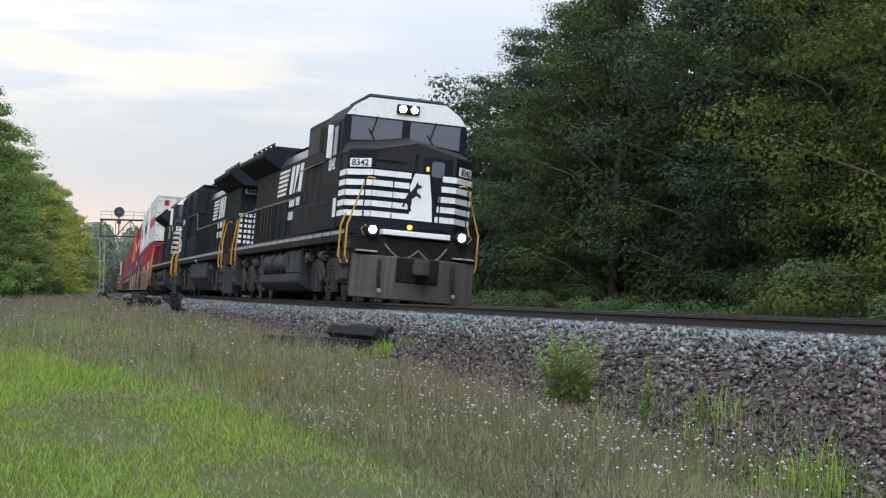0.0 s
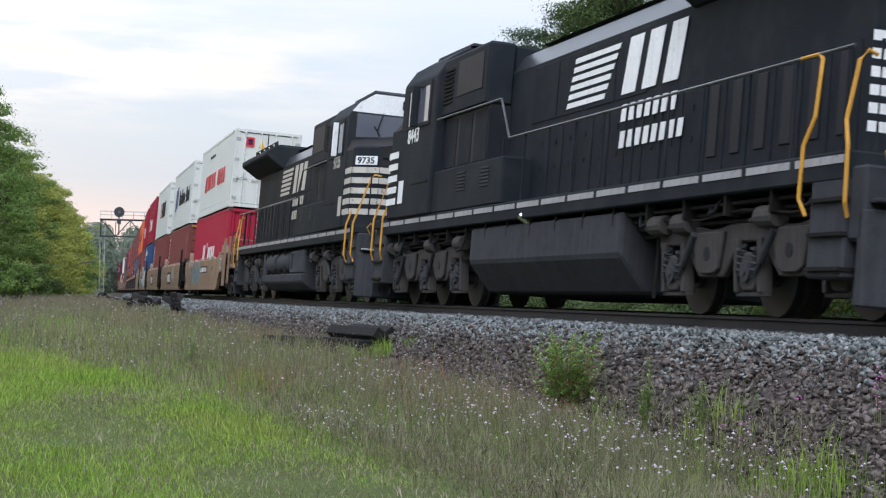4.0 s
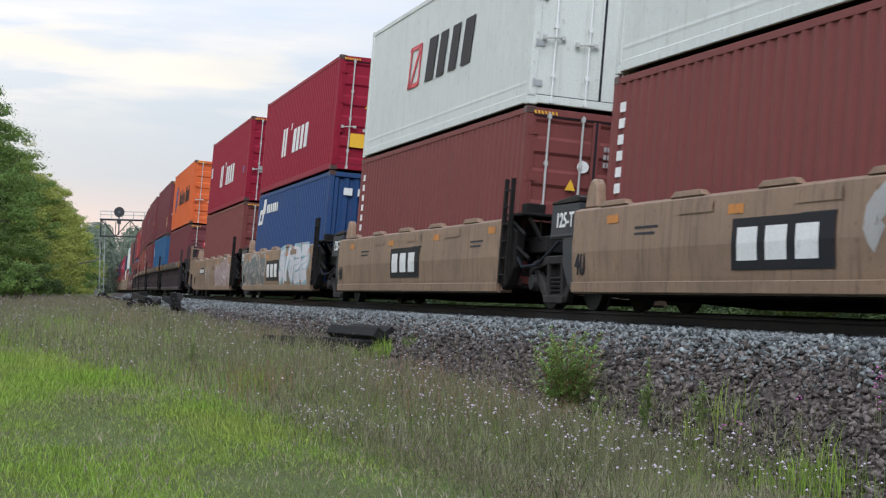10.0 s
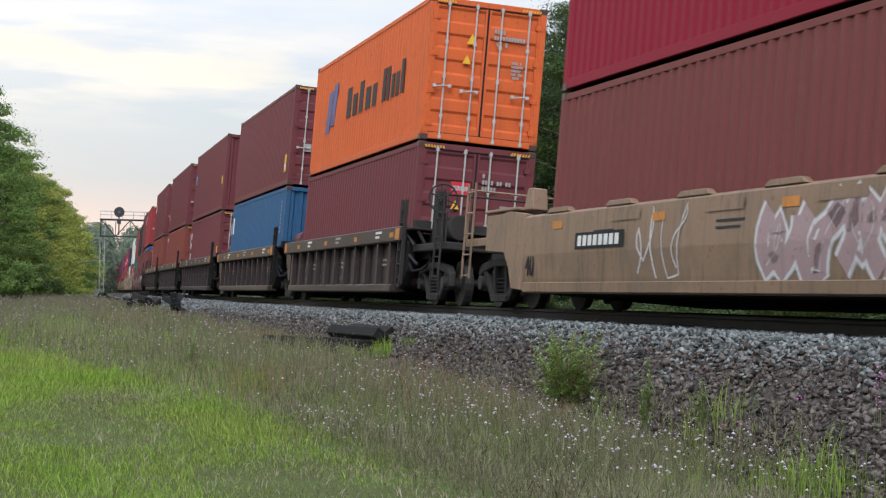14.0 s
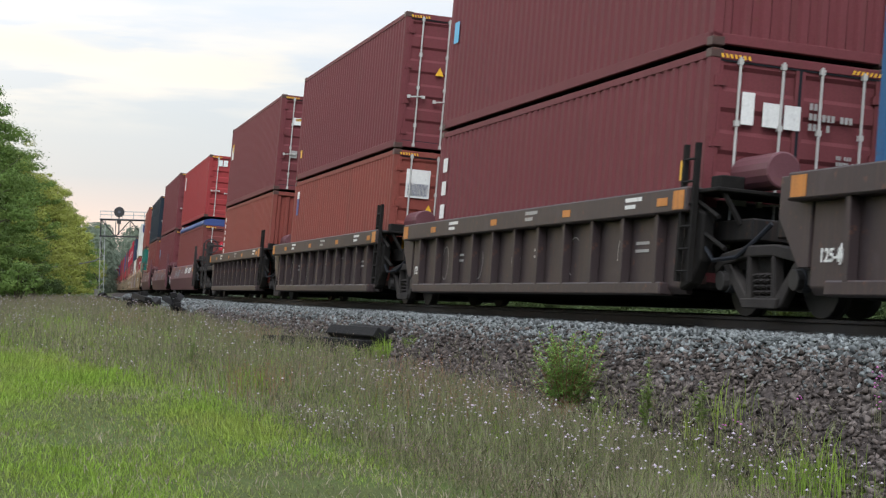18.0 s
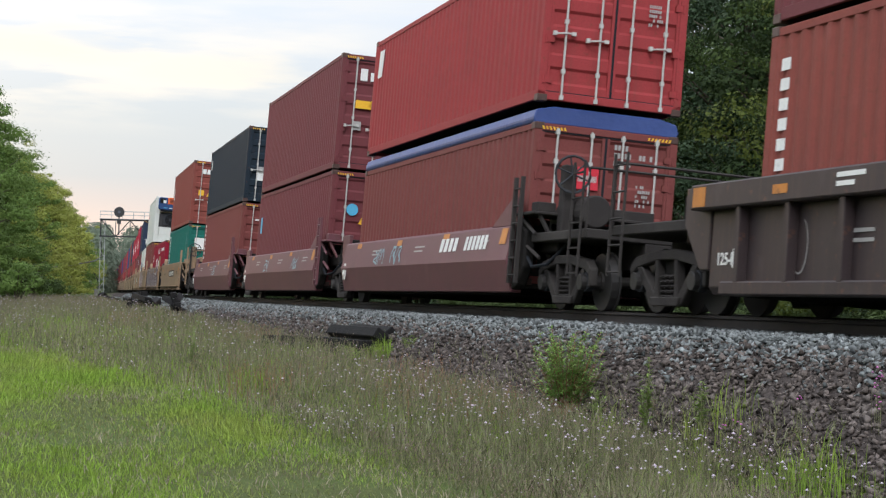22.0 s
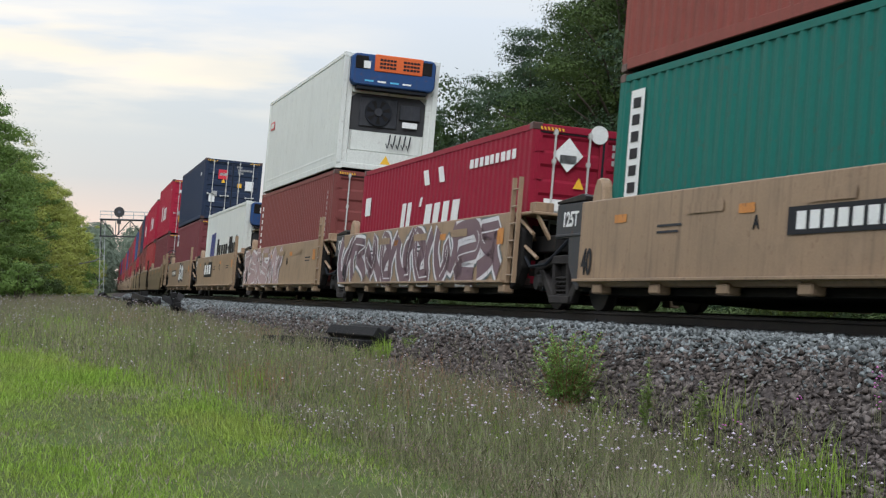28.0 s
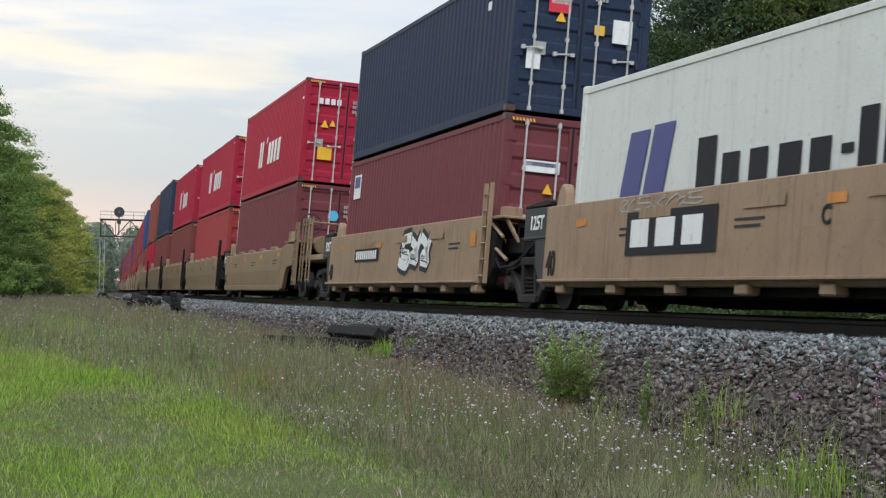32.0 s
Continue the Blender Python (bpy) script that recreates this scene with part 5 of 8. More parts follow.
def three_axle_bogie(c, y, e=1):
    level = Matrix.Translation((0.75 * e, 0, 0)) @ Matrix.Rotation(CANT * e, 4, "Y") @ Matrix.Translation((-0.75 * e, 0, 0))

    def core():
        return Shape().box(-0.95, 0.95, -2.5, 2.5, 0.6, 0.85).data("bogie", GRIME_DARK, bevel=0.03)

    def beam():
        """Cast side frame: a top rail that drops in a deep web between the axles and arches over them."""
        low = [(2.62, 0.82), (2.42, 0.86), (1.82, 0.86), (1.62, 0.66), (1.4, 0.46), (0.72, 0.46), (0.5, 0.66), (0.3, 0.86)]
        pts = [(-2.62, 1.02), (-2.3, 1.08), (-1.5, 1.08), (-1.2, 1.03), (-0.9, 1.03), (-0.5, 1.08), (0.5, 1.08), (0.9, 1.03), (1.2, 1.03), (1.5, 1.08), (2.3, 1.08), (2.62, 1.02)]
        return Shape().prism(pts + low + [(-q, z) for q, z in reversed(low)], "x", -0.05, 0.05).data("side_frame", DUST, bevel=0.02)

    def web():
        return Shape().prism([(-0.46, 1.0), (0.46, 1.0), (0.3, 0.56), (0.16, 0.5), (-0.16, 0.5), (-0.3, 0.56)], "x", 0.05, 0.1).data("web_plate", DUST, bevel=0.015)

    def hole():
        return Shape().disc((0.102, 0, 0.74), "x", 0.085, 0.01, 14).data("web_hole", INK)

    def pedestal():
        q = Shape().prism([(-0.06, 0.9), (0.06, 0.9), (0.045, 0.28), (-0.045, 0.28)], "x", -0.07, 0.09)
        return q.data("pedestal", DUST, bevel=0.012)

    def spring():
        return Shape().tube([(0.07 * math.cos(q * 1.3), 0.07 * math.sin(q * 1.3), 0.46 + q * 0.0158) for q in range(24)], 0.02, 4).data("spring", GRIME)

    def box():
        return Shape().prism([(-0.2, 0.36), (-0.14, 0.3), (0.14, 0.3), (0.2, 0.36), (0.2, 0.6), (0.1, 0.74), (-0.1, 0.74), (-0.2, 0.6)], "x", -0.1, 0.08).data("axle_box", DUST, bevel=0.02)

    def cap():
        return Shape().disc((0.1, 0, 0.52), "x", 0.12, 0.05, 16).disc((0.13, 0, 0.52), "x", 0.05, 0.03, 10).data("bearing_cap", GRIME)

    def tie():
        return Shape().box(-0.05, 0.05, -0.36, 0.36, 0.235, 0.285).data("tie_bar", DUST, bevel=0.01)

    def damper():
        return Shape().tube([(0.12, -0.3, 0.98), (0.12, 0.04, 0.62)], 0.045, 8).tube([(0.12, 0.04, 0.62), (0.12, 0.16, 0.48)], 0.025, 6).data("damper", GRIME)

    def cylinder():
        return Shape().tube([(0, -0.2, 0), (0, -0.16, 0), (0, 0.18, 0), (0, 0.22, 0)], 0.13, 14).tube([(0, 0.22, 0), (0, 0.52, -0.03)], 0.035, 8).box(-0.1, 0.02, -0.1, 0.1, -0.14, 0.0).data("brake_cylinder", DUST, bevel=0.012)

    def shoe():
        return Shape().prism([(0.0, 0.3), (0.05, 0.26), (0.1, 0.5), (0.05, 0.76), (0.0, 0.74), (0.04, 0.5)], "x", -0.4, -0.26).box(-0.36, -0.3, 0.02, 0.08, 0.5, 1.0).data("brake_shoe", GRIME, bevel=0.008)

    b = place("bogie", stock(("core3",), core), c, "dusty three-axle cast steel truck", at=level @ Matrix.Translation((0, y, 0)))
    for x in (1.1, -1.1):
        e = 1 if x > 0 else -1
        out_side = Matrix.Translation((x, 0, 0)) @ Matrix.Diagonal((e, 1, 1, 1))
        put = lambda name, key, build, yy, dx=0.0, z=0.0: place(name, stock((key,), build), b, at=out_side @ Matrix.Translation((dx, yy, z)))
        put("side_frame", "beam3", beam, 0)
        for yy in (-1.06, 1.06):
            put("web_plate", "web3", web, yy)
            put("web_hole", "hole3", hole, yy)
            put("damper", "damper3", damper, yy + 0.62, 0.0)
        for yy in (-2.12, 0.0, 2.12):
            put("axle_box", "box3", box, yy)
            put("bearing_cap", "cap3", cap, yy)
            put("tie_bar", "tie3", tie, yy)
            for d in (-0.3, 0.3):
                put("pedestal", "pedestal3", pedestal, yy + d)
            for d in (-0.19, 0.19):
                put("spring", "coil3", spring, yy + d, 0.05)
            put("brake_shoe", "shoe3", shoe, yy + 0.5)
        for yy in (-2.55, -0.62, 1.7, 2.45):
            put("brake_cylinder", "cyl3", cylinder, yy, 0.1, 1.12)
        place("brake_pipe", stock(("pipe3",), lambda: Shape().tube([(0, -2.6, 1.2), (0, -1.2, 1.14), (0, 0, 1.22), (0, 1.2, 1.14), (0, 2.6, 1.2)], 0.018, 5).data("brake_pipe", GRIME_DARK)), b, at=(x + e * 0.14, 0, 0))
        place("sand_pipe", stock(("sand3",), lambda: Shape().tube([(0, 2.75, 1.35), (0, 2.72, 0.8), (-0.1, 2.62, 0.2)], 0.022, 5).data("sand_pipe", GRIME_DARK)), b, at=(x + e * 0.02, 0, 0))
    for yy in (-2.12, 0.0, 2.12):
        place("wheelset", stock(("wheelset3",), lambda: wheelset(0.52)), b, at=(0, yy, 0.52))


def band(plan, z0, z1, grow=0.005):
    """A thin painted band that follows a bent plan line (x, y), outside it."""
    s = Shape()
    n = len(plan)
    for z in (z0, z1):
        for px, py in plan:
            s.v.append((px, py, z))
    for i in range(n - 1):
        s.f.append([i, i + 1, n + i + 1, n + i])
    return s


def number_board(c, number, at, w=0.62):
    bd = place("number_board", stock(("board",), lambda: Shape().box(-0.31, 0.31, -0.1, 0.1, -0.02, 0.012).data("number_board", LOCO_WHITE, bevel=0.008)), c, "white number board", at=at)
    lettering(number, 0.2, INK, bd, Matrix.Translation((0, -0.005, 0.014)), "number_lettering", 1.25)
    return bd


def locomotive(a_centre, number, backward=False, stripe=None, tank="round", label="", lit=False):
    c = thing("locomotive", label, "locomotive", "locomotives at the head of the train")
    b, W = (LOCO_BLACK if lit else LOCO_FADED), stripe or LOCO_WHITE
    Shape().box(-1.46, 1.46, -9.6, 10.25, 1.36, 1.66).make("deck_frame", b, c, bevel=0.02)
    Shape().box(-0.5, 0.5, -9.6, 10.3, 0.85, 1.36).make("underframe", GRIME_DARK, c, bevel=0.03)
    # long hood with doors, seams and latches
    Shape().prism([(-0.94, 1.66), (0.94, 1.66), (0.94, 4.0), (0.78, 4.3), (0.5, 4.38), (-0.5, 4.38), (-0.78, 4.3), (-0.94, 4.0)], "y", -9.0, 3.3).make("hood", b, c, bevel=0.03)
    Shape().prism([(-0.8, 4.385), (0.8, 4.385), (0.7, 4.43), (-0.7, 4.43)], "y", -2.9, 2.3).make("hood_roof_cap", GRIME, c)
    Shape().tube([(0, -1.9, 4.4), (0, -1.9, 4.72)], 0.32, 16).make("exhaust_stack", GRIME_DARK, c)
    door = stock(("hood_door", b.name), lambda: Shape().box(0, 0.014, -0.29, 0.29, 1.75, 2.95).box(0.014, 0.03, -0.03, 0.03, 2.2, 2.28).box(0.014, 0.03, -0.03, 0.03, 2.6, 2.68).data("hood_door", b, bevel=0.006))
    louvre = stock(("hood_louvre",), lambda: Shape().box(0, 0.02, -0.13, 0.13, 1.95, 2.85).data("louvre", INK, bevel=0.01))
    upper = stock(("hood_upper", b.name), lambda: Shape().box(0, 0.012, -0.58, 0.58, 3.02, 3.95).data("upper_panel", b, bevel=0.006))
    for e in (1, -1):
        flip = Matrix.Translation((0.94 * e, 0, 0)) @ Matrix.Diagonal((e, 1, 1, 1))
        for i in range(16):
            d = place("hood_door", door, c, at=Matrix.Translation((0, -8.5 + i * 0.66, 0)) @ flip)
            if i < 6:
                place("louvre", louvre, d, at=(0.014, 0, 0))
        for i in range(4):
            place("upper_panel", upper, c, at=Matrix.Translation((0, -2.3 + i * 1.25, 0)) @ flip)
        # thin strip laid over the hood's chamfer to show the sky's sheen
        Shape().prism([(e * 0.945, 4.01), (e * 0.785, 4.312), (e * 0.5, 4.392), (e * 0.5, 4.384), (e * 0.78, 4.3), (e * 0.94, 4.0)], "y", -4.2, 3.25).make("hood_shoulder", LOCO_GLOSS, c, "glossy rounded roof shoulder")
    # radiator wings
    Shape().prism([(-0.96, 3.95), (-1.5, 4.3), (-1.5, 4.46), (-1.2, 4.66), (1.2, 4.66), (1.5, 4.46), (1.5, 4.3), (0.96, 3.95)], "y", -9.75, -4.3).make("radiator", b, c, bevel=0.04)
    Shape().box(-1.05, 1.05, -9.3, -4.7, 4.66, 4.72).make("radiator_grille", GRIME_DARK, c, bevel=0.01)
    for e in (1, -1):
        Shape().tube([(e * 1.12, -9.3, 4.72), (e * 1.12, -9.3, 4.8), (e * 1.12, -4.7, 4.8), (e * 1.12, -4.7, 4.72)], 0.018, 5).make("roof_rail", GRIME_DARK, c)
        for i in range(5):
            Shape().box(e * 1.12 - 0.03, e * 1.12 + 0.03, -9.1 + i * 0.98, -8.65 + i * 0.98, 4.66, 4.76).make("screen_clip", GRIME_DARK, c)
    # equipment box behind the cab
    for e in (1, -1):
        Shape().box(min(e * 0.9, e * 1.4), max(e * 0.9, e * 1.4), 3.3, 6.15, 3.45, 4.55).make("blower_housing", b, c, bevel=0.05)
        g = Shape().box(min(e * 1.4, e * 1.412), max(e * 1.4, e * 1.412), 3.55, 5.1, 3.75, 4.4).make("air_intake_grille", INK, c, bevel=0.01)
        v = Shape()
        for k in range(9):
            v.box(min(e * 1.4, e * 1.425), max(e * 1.4, e * 1.425), 5.4, 5.95, 3.68 + k * 0.075, 3.71 + k * 0.075)
        v.make("louvre", GRIME_DARK, c)
        Shape().box(min(e * 0.9, e * 1.44), max(e * 0.9, e * 1.44), 1.9, 6.15, 1.66, 2.45).make("side_cabinet", b, c, bevel=0.03)
        for y in (2.6, 4.0):
            v = Shape()
            for k in range(6):
                v.box(min(e * 1.44, e * 1.456), max(e * 1.44, e * 1.456), y, y + 0.5, 2.0 + k * 0.06, 2.03 + k * 0.06)
            v.make("louvre", GRIME, c)
        Shape().box(min(e * 0.9, e * 1.3), max(e * 0.9, e * 1.3), 3.3, 6.15, 2.45, 3.45).make("side_recess", INK, c)
        for y in (3.75, 4.7, 5.65):
            Shape().box(min(e * 1.3, e * 1.312), max(e * 1.3, e * 1.312), y - 0.4, y + 0.36, 2.5, 3.4).make("access_panel", b, c, bevel=0.01)
    Shape().box(-0.9, 0.9, 3.3, 6.15, 1.66, 4.5).make("hood_front", b, c, bevel=0.03)
    # cab with a chamfered roof
    cabp = [(-1.5, 1.66), (1.5, 1.66), (1.5, 4.3), (1.3, 4.62), (0.95, 4.86), (-0.95, 4.86), (-1.3, 4.62), (-1.5, 4.3)]
    Shape().prism(cabp, "y", 6.15, 8.65).make("cab", b, c, bevel=0.03)
    Shape().prism([(6.05, 4.88), (6.05, 4.93), (8.45, 4.94), (8.55, 4.88)], "x", -0.9, 0.9).make("cab_roof_panel", GRIME, c)
    Shape().box(-0.5, 0.3, 6.55, 7.55, 4.93, 5.04).make("roof_unit", GRIME_DARK, c, bevel=0.04)
    for e in (1, -1):
        w = Shape().box(min(e * 1.5, e * 1.51), max(e * 1.5, e * 1.51), 6.6, 7.4, 3.45, 4.15).make("side_window", GLASS, c, bevel=0.004)
        w2 = Shape().box(min(e * 1.5, e * 1.51), max(e * 1.5, e * 1.51), 7.55, 8.15, 3.45, 4.15).make("side_window", GLASS, c, bevel=0.004)
        Shape().box(min(e * 1.5, e * 1.64), max(e * 1.5, e * 1.64), 7.43, 7.51, 3.4, 4.2).make("wind_deflector", LOCO_WHITE if e > 0 else b, c, "pale folded mirror panel", bevel=0.01)
        fr = Shape()
        for y0, y1, z0, z1 in ((6.5, 8.25, 4.15, 4.22), (6.5, 8.25, 3.38, 3.45), (6.5, 6.6, 3.45, 4.15), (7.4, 7.55, 3.45, 4.15), (8.15, 8.25, 3.45, 4.15)):
            fr.box(min(e * 1.5, e * 1.525), max(e * 1.5, e * 1.525), y0, y1, z0, z1)
        fr.make("window_frame", b, c)
    # nose
    plan = [(1.48, 8.6), (1.48, 9.45), (0.98, 10.05), (-0.98, 10.05), (-1.48, 9.45), (-1.48, 8.6)]
    Shape().prism(plan, "z", 1.66, 3.5).make("nose", b, c, bevel=0.04)
    top = Shape()
    top.v = [(1.5, 8.6, 3.45), (1.48, 9.45, 3.42), (0.98, 10.05, 3.48), (0.0, 10.05, 3.72), (-0.98, 10.05, 3.48), (-1.48, 9.45, 3.42), (-1.5, 8.6, 3.45), (0, 8.6, 3.98), (1.4, 8.63, 3.72), (-1.4, 8.63, 3.72)]
    top.f = [(0, 1, 8), (1, 2, 8), (2, 3, 7, 8), (3, 4, 9, 7), (4, 5, 9), (5, 6, 9), (2, 4, 3), (0, 8, 7, 9, 6), (0, 6, 5, 4, 2, 1)]
    top.make("nose_top", NOSE_GREY, c, "dusty sun-faded nose top")
    for x0, x1 in ((0.1, 1.32), (-1.32, -0.1)):
        g = Shape()
        g.prism([(x0, 3.9 if x0 > 0 else 3.78), (x1, 3.78 if x0 > 0 else 3.9), (x1, 4.34), (x0, 4.34)], "y", 8.65, 8.665)
        g.make("windscreen", GLASS, c)
        wp = Shape().tube([((x0 + x1) / 2, 8.69, 4.4), ((x0 + x1) / 2 + 0.12, 8.7, 3.98)], 0.014, 5).tube([((x0 + x1) / 2 + 0.2, 8.7, 4.08), ((x0 + x1) / 2 + 0.04, 8.7, 3.85)], 0.014, 4)
        wp.make("wiper", INK, c)
    Shape().prism([(-1.45, 4.38), (1.45, 4.38), (1.28, 4.6), (0.93, 4.83), (-0.93, 4.83), (-1.28, 4.6)], "y", 8.65, 8.662).make("roof_fascia", LOCO_WHITE, c, "white band above the windscreen")
    hb = Shape().box(-0.27, 0.27, 8.65, 8.75, 4.52, 4.73).make("headlight_box", GRIME_DARK, c, bevel=0.02)
    for x in (-0.14, 0.14):
        place("headlamp", Shape().disc((x, 8.76, 4.62), "y", 0.085, 0.03, 18).data("headlamp", LAMP if lit else GLASS), hb)
    # dusty panels of the upper nose
    for px in (-1, 1):
        Shape().prism([(px * 0.04, 3.06), (px * 0.94, 3.06), (px * 0.94, 3.46), (px * 0.04, 3.66)], "y", 10.052, 10.06).make("nose_panel", NOSE_GREY, c)
    # nose door, emblem and stripes
    dr = Shape().box(-0.86, -0.16, 10.05, 10.068, 1.75, 3.42).make("nose_door", b, c, bevel=0.01)
    place("door_window", Shape().prism([(-0.62, 2.98), (-0.4, 2.98), (-0.36, 3.02), (-0.36, 3.3), (-0.4, 3.34), (-0.62, 3.34), (-0.66, 3.3), (-0.66, 3.02)], "y", 10.068, 10.074).data("door_window", GLASS), dr)
    place("door_lamp", Shape().box(-0.3, -0.24, 10.068, 10.09, 3.1, 3.2).data("door_lamp", AMBER), dr)
    for k in range(5):
        z = 1.95 + k * 0.235
        for pts in ([(1.502, 8.7), (1.502, 9.47)], [(1.49, 9.462), (0.99, 10.062)], [(0.98, 10.072), (0.1 + 0.03 * (k % 2), 10.072)], [(-0.52 - 0.03 * k, 10.076), (-0.98, 10.076)], [(-0.99, 10.062), (-1.49, 9.462)], [(-1.502, 9.47), (-1.502, 8.7)]):
            band(pts, z, z + 0.132).make("nose_stripe", W, c)
    Shape().prism([(0.12, 1.95), (0.04, 2.35), (0.12, 2.7), (0.02, 3.02), (-0.32, 3.02), (-0.42, 2.4), (-0.46, 1.95)], "y", 10.07, 10.08).make("emblem_panel", W, c)
    Shape().prism([(0.265, 2.227), (0.214, 2.399), (0.164, 2.523), (0.078, 2.601), (-0.009, 2.726), (-0.052, 2.835), (-0.081, 2.773), (-0.167, 2.742), (-0.153, 2.695), (-0.074, 2.679), (-0.052, 2.601), (-0.153, 2.523), (-0.167, 2.445), (-0.052, 2.508), (0.006, 2.461), (0.078, 2.399), (0.092, 2.274), (0.034, 2.149), (0.092, 2.149), (0.15, 2.305), (0.193, 2.336), (0.222, 2.227)], "y", 10.081, 10.086).make("emblem", INK, c)
    for x in (0.42, 0.75):
        Shape().tube([(x + 0.2, 10.09, 3.25), (x - 0.2, 10.13, 3.25)], 0.015, 5).make("grab_iron", b, c)
    for e in (1, -1):
        n1 = Vector((e * 0.6, 0.5, 0)).normalized()
        at = Matrix.Translation((e * 1.24, 9.76, 3.17)) @ Matrix(((-n1.y, 0, n1.x, 0), (n1.x, 0, n1.y, 0), (0, 1, 0, 0), (0, 0, 0, 1)))
        number_board(c, number, at)
    Shape().box(-1.5, 1.5, 9.85, 10.3, 1.5, 1.68).make("front_platform", b, c, bevel=0.02)
    Shape().box(-0.78, 0.78, 10.3, 10.67, 1.54, 1.66).make("anticlimber", W, c, "white anticlimber shelf", bevel=0.012)
    Shape().disc((0.05, 10.09, 1.78), "y", 0.06, 0.05, 10).make("marker_lamp", AMBER, c)
    # pilot plate and snowplough at both ends
    for e, y in ((1, 10.25), (-1, -9.6)):
        Shape().box(-1.42, 1.42, min(y, y + e * 0.3), max(y, y + e * 0.3), 0.75, 1.5).make("pilot_plate", GRIME_DARK if lit and e > 0 else GRIME, c, bevel=0.03)
        pl = [(1.42, y + e * 0.3), (0.5, y + e * 0.75), (-0.5, y + e * 0.75), (-1.42, y + e * 0.3), (-1.42, y + e * 0.2), (1.42, y + e * 0.2)]
        for x in (-1.12, 1.12):
            Shape().box(x - 0.24, x + 0.24, min(y + e * 0.3, y + e * 0.5), max(y + e * 0.3, y + e * 0.5), 1.12, 1.16).make("corner_step", SILL_WHITE if e > 0 else GRIME, c, bevel=0.008)
        Shape().prism(pl, "z", 0.1, 1.06).make("snowplough", PLOUGH if lit and e > 0 else GRIME, c, bevel=0.02)
        Shape().box(-0.48, 0.48, min(y, y + e * 0.79), max(y, y + e * 0.79), 0.5, 1.05).make("coupler_pocket", GRIME_DARK, c, bevel=0.02)
        Shape().box(-0.13, 0.13, min(y, y + e * 1.35), max(y, y + e * 1.35), 0.7, 0.96).make("coupler", DUST, c, bevel=0.04)
        Shape().prism([(-0.17, y + e * 1.2), (0.2, y + e * 1.2), (0.24, y + e * 1.42), (0.08, y + e * 1.5), (-0.12, y + e * 1.44)], "z", 0.66, 1.0).make("knuckle", DUST, c, bevel=0.03)
        for x in (0.85, -0.85):
            Shape().tube([(x, y + e * 0.62, 0.95), (x + 0.03, y + e * 0.72, 0.6), (x - 0.02, y + e * 0.7, 0.3)], 0.035, 6).make("air_hose", INK, c)
            Shape().disc((x - 0.02, y + e * 0.72, 0.28), "y", 0.05, 0.06, 8).make("hose_coupling", CHROME, c)
        swag = [(0.72 - 1.44 * k / 24, y + e * (0.4 + 0.3 * math.sin(math.pi * k / 24)), 1.34 - 0.24 * abs(math.sin(2 * math.pi * k / 24)) - 0.1 * math.sin(math.pi * k / 24)) for k in range(25)]
        Shape().tube(swag, 0.02, 6).make("jumper_cable", CABLE_GREY, c)
        for x in (1, -1):
            # stair wells with treads and yellow handrails
            Shape().box(min(x * 1.0, x * 1.45), max(x * 1.0, x * 1.45), min(y - e * 0.75, y), max(y - e * 0.75, y), 0.38, 1.4).make("stair_well", GRIME, c, bevel=0.02)
            for z in (0.45, 0.8, 1.15):
                Shape().box(min(x * 1.1, x * 1.5), max(x * 1.1, x * 1.5), min(y - e * 0.7, y + e * 0.02), max(y - e * 0.7, y + e * 0.02), z, z + 0.04).make("step", GRIME_DARK, c)
            for yo in (0.04, -0.74):
                if e > 0:
                    pts = [(0.98, 0.02, 2.8), (1.12, 0.02, 2.82), (1.2, 0.0, 2.76), (1.5, 0.0, 1.8), (1.53, 0.0, 1.7), (1.53, 0.0, 1.02), (1.47, 0.06, 0.86)]
                elif yo > 0:
                    pts = [(1.24, 0.0, 2.62), (1.34, 0.0, 2.66), (1.42, -0.02, 2.56), (1.5, -0.06, 1.95), (1.52, 0.04, 1.7), (1.52, 0.06, 1.12), (1.46, 0.02, 0.98)]
                else:
                    pts = [(1.42, -0.5, 2.72), (1.42, -0.1, 2.72), (1.43, 0.0, 2.66), (1.46, 0.04, 2.5), (1.48, 0.02, 2.05), (1.52, -0.12, 1.75), (1.52, -0.14, 1.2), (1.48, -0.04, 1.02)]
                Shape().tube([(x * px, y + e * (yo + py), pz) for px, py, pz in pts], 0.022, 6).make("grab_rail", YELLOW, c)
            Shape().tube([(x * 1.2, y + e * 0.06, 1.68), (x * 1.2, y + e * 0.06, 2.78), (x * 0.55, y + e * 0.06, 2.78), (x * 0.55, y + e * 0.06, 1.68)], 0.02, 5).make("end_rail", b, c)
            Shape().tube([(x * 1.2, y + e * 0.34, 1.5), (x * 1.28, y + e * 0.4, 1.62), (x * 1.2, y + e * 0.42, 1.72), (x * 1.1, y + e * 0.38, 1.62)], 0.014, 5).make("chain_hook", YELLOW, c)
            hd = Shape().disc((x * 1.03, y + e * 0.38, 1.62), "y", 0.145, 0.2, 18).make("ditch_light", b, c)
            place("lens", Shape().disc((x * 1.03, y + e * 0.485, 1.62), "y", 0.09, 0.02, 18).data("lens", LAMP if lit and e > 0 else GLASS), hd)
    # rear end: number boards, lamp, stripes
    for k in range(6):
        z = 1.95 + k * 0.19
        band([(0.95, -9.005), (-0.95, -9.005)], z, z + 0.11).make("rear_stripe", W, c)
        band([(0.948, -8.9), (0.948, -9.0)], z, z + 0.11).make("rear_stripe", W, c)
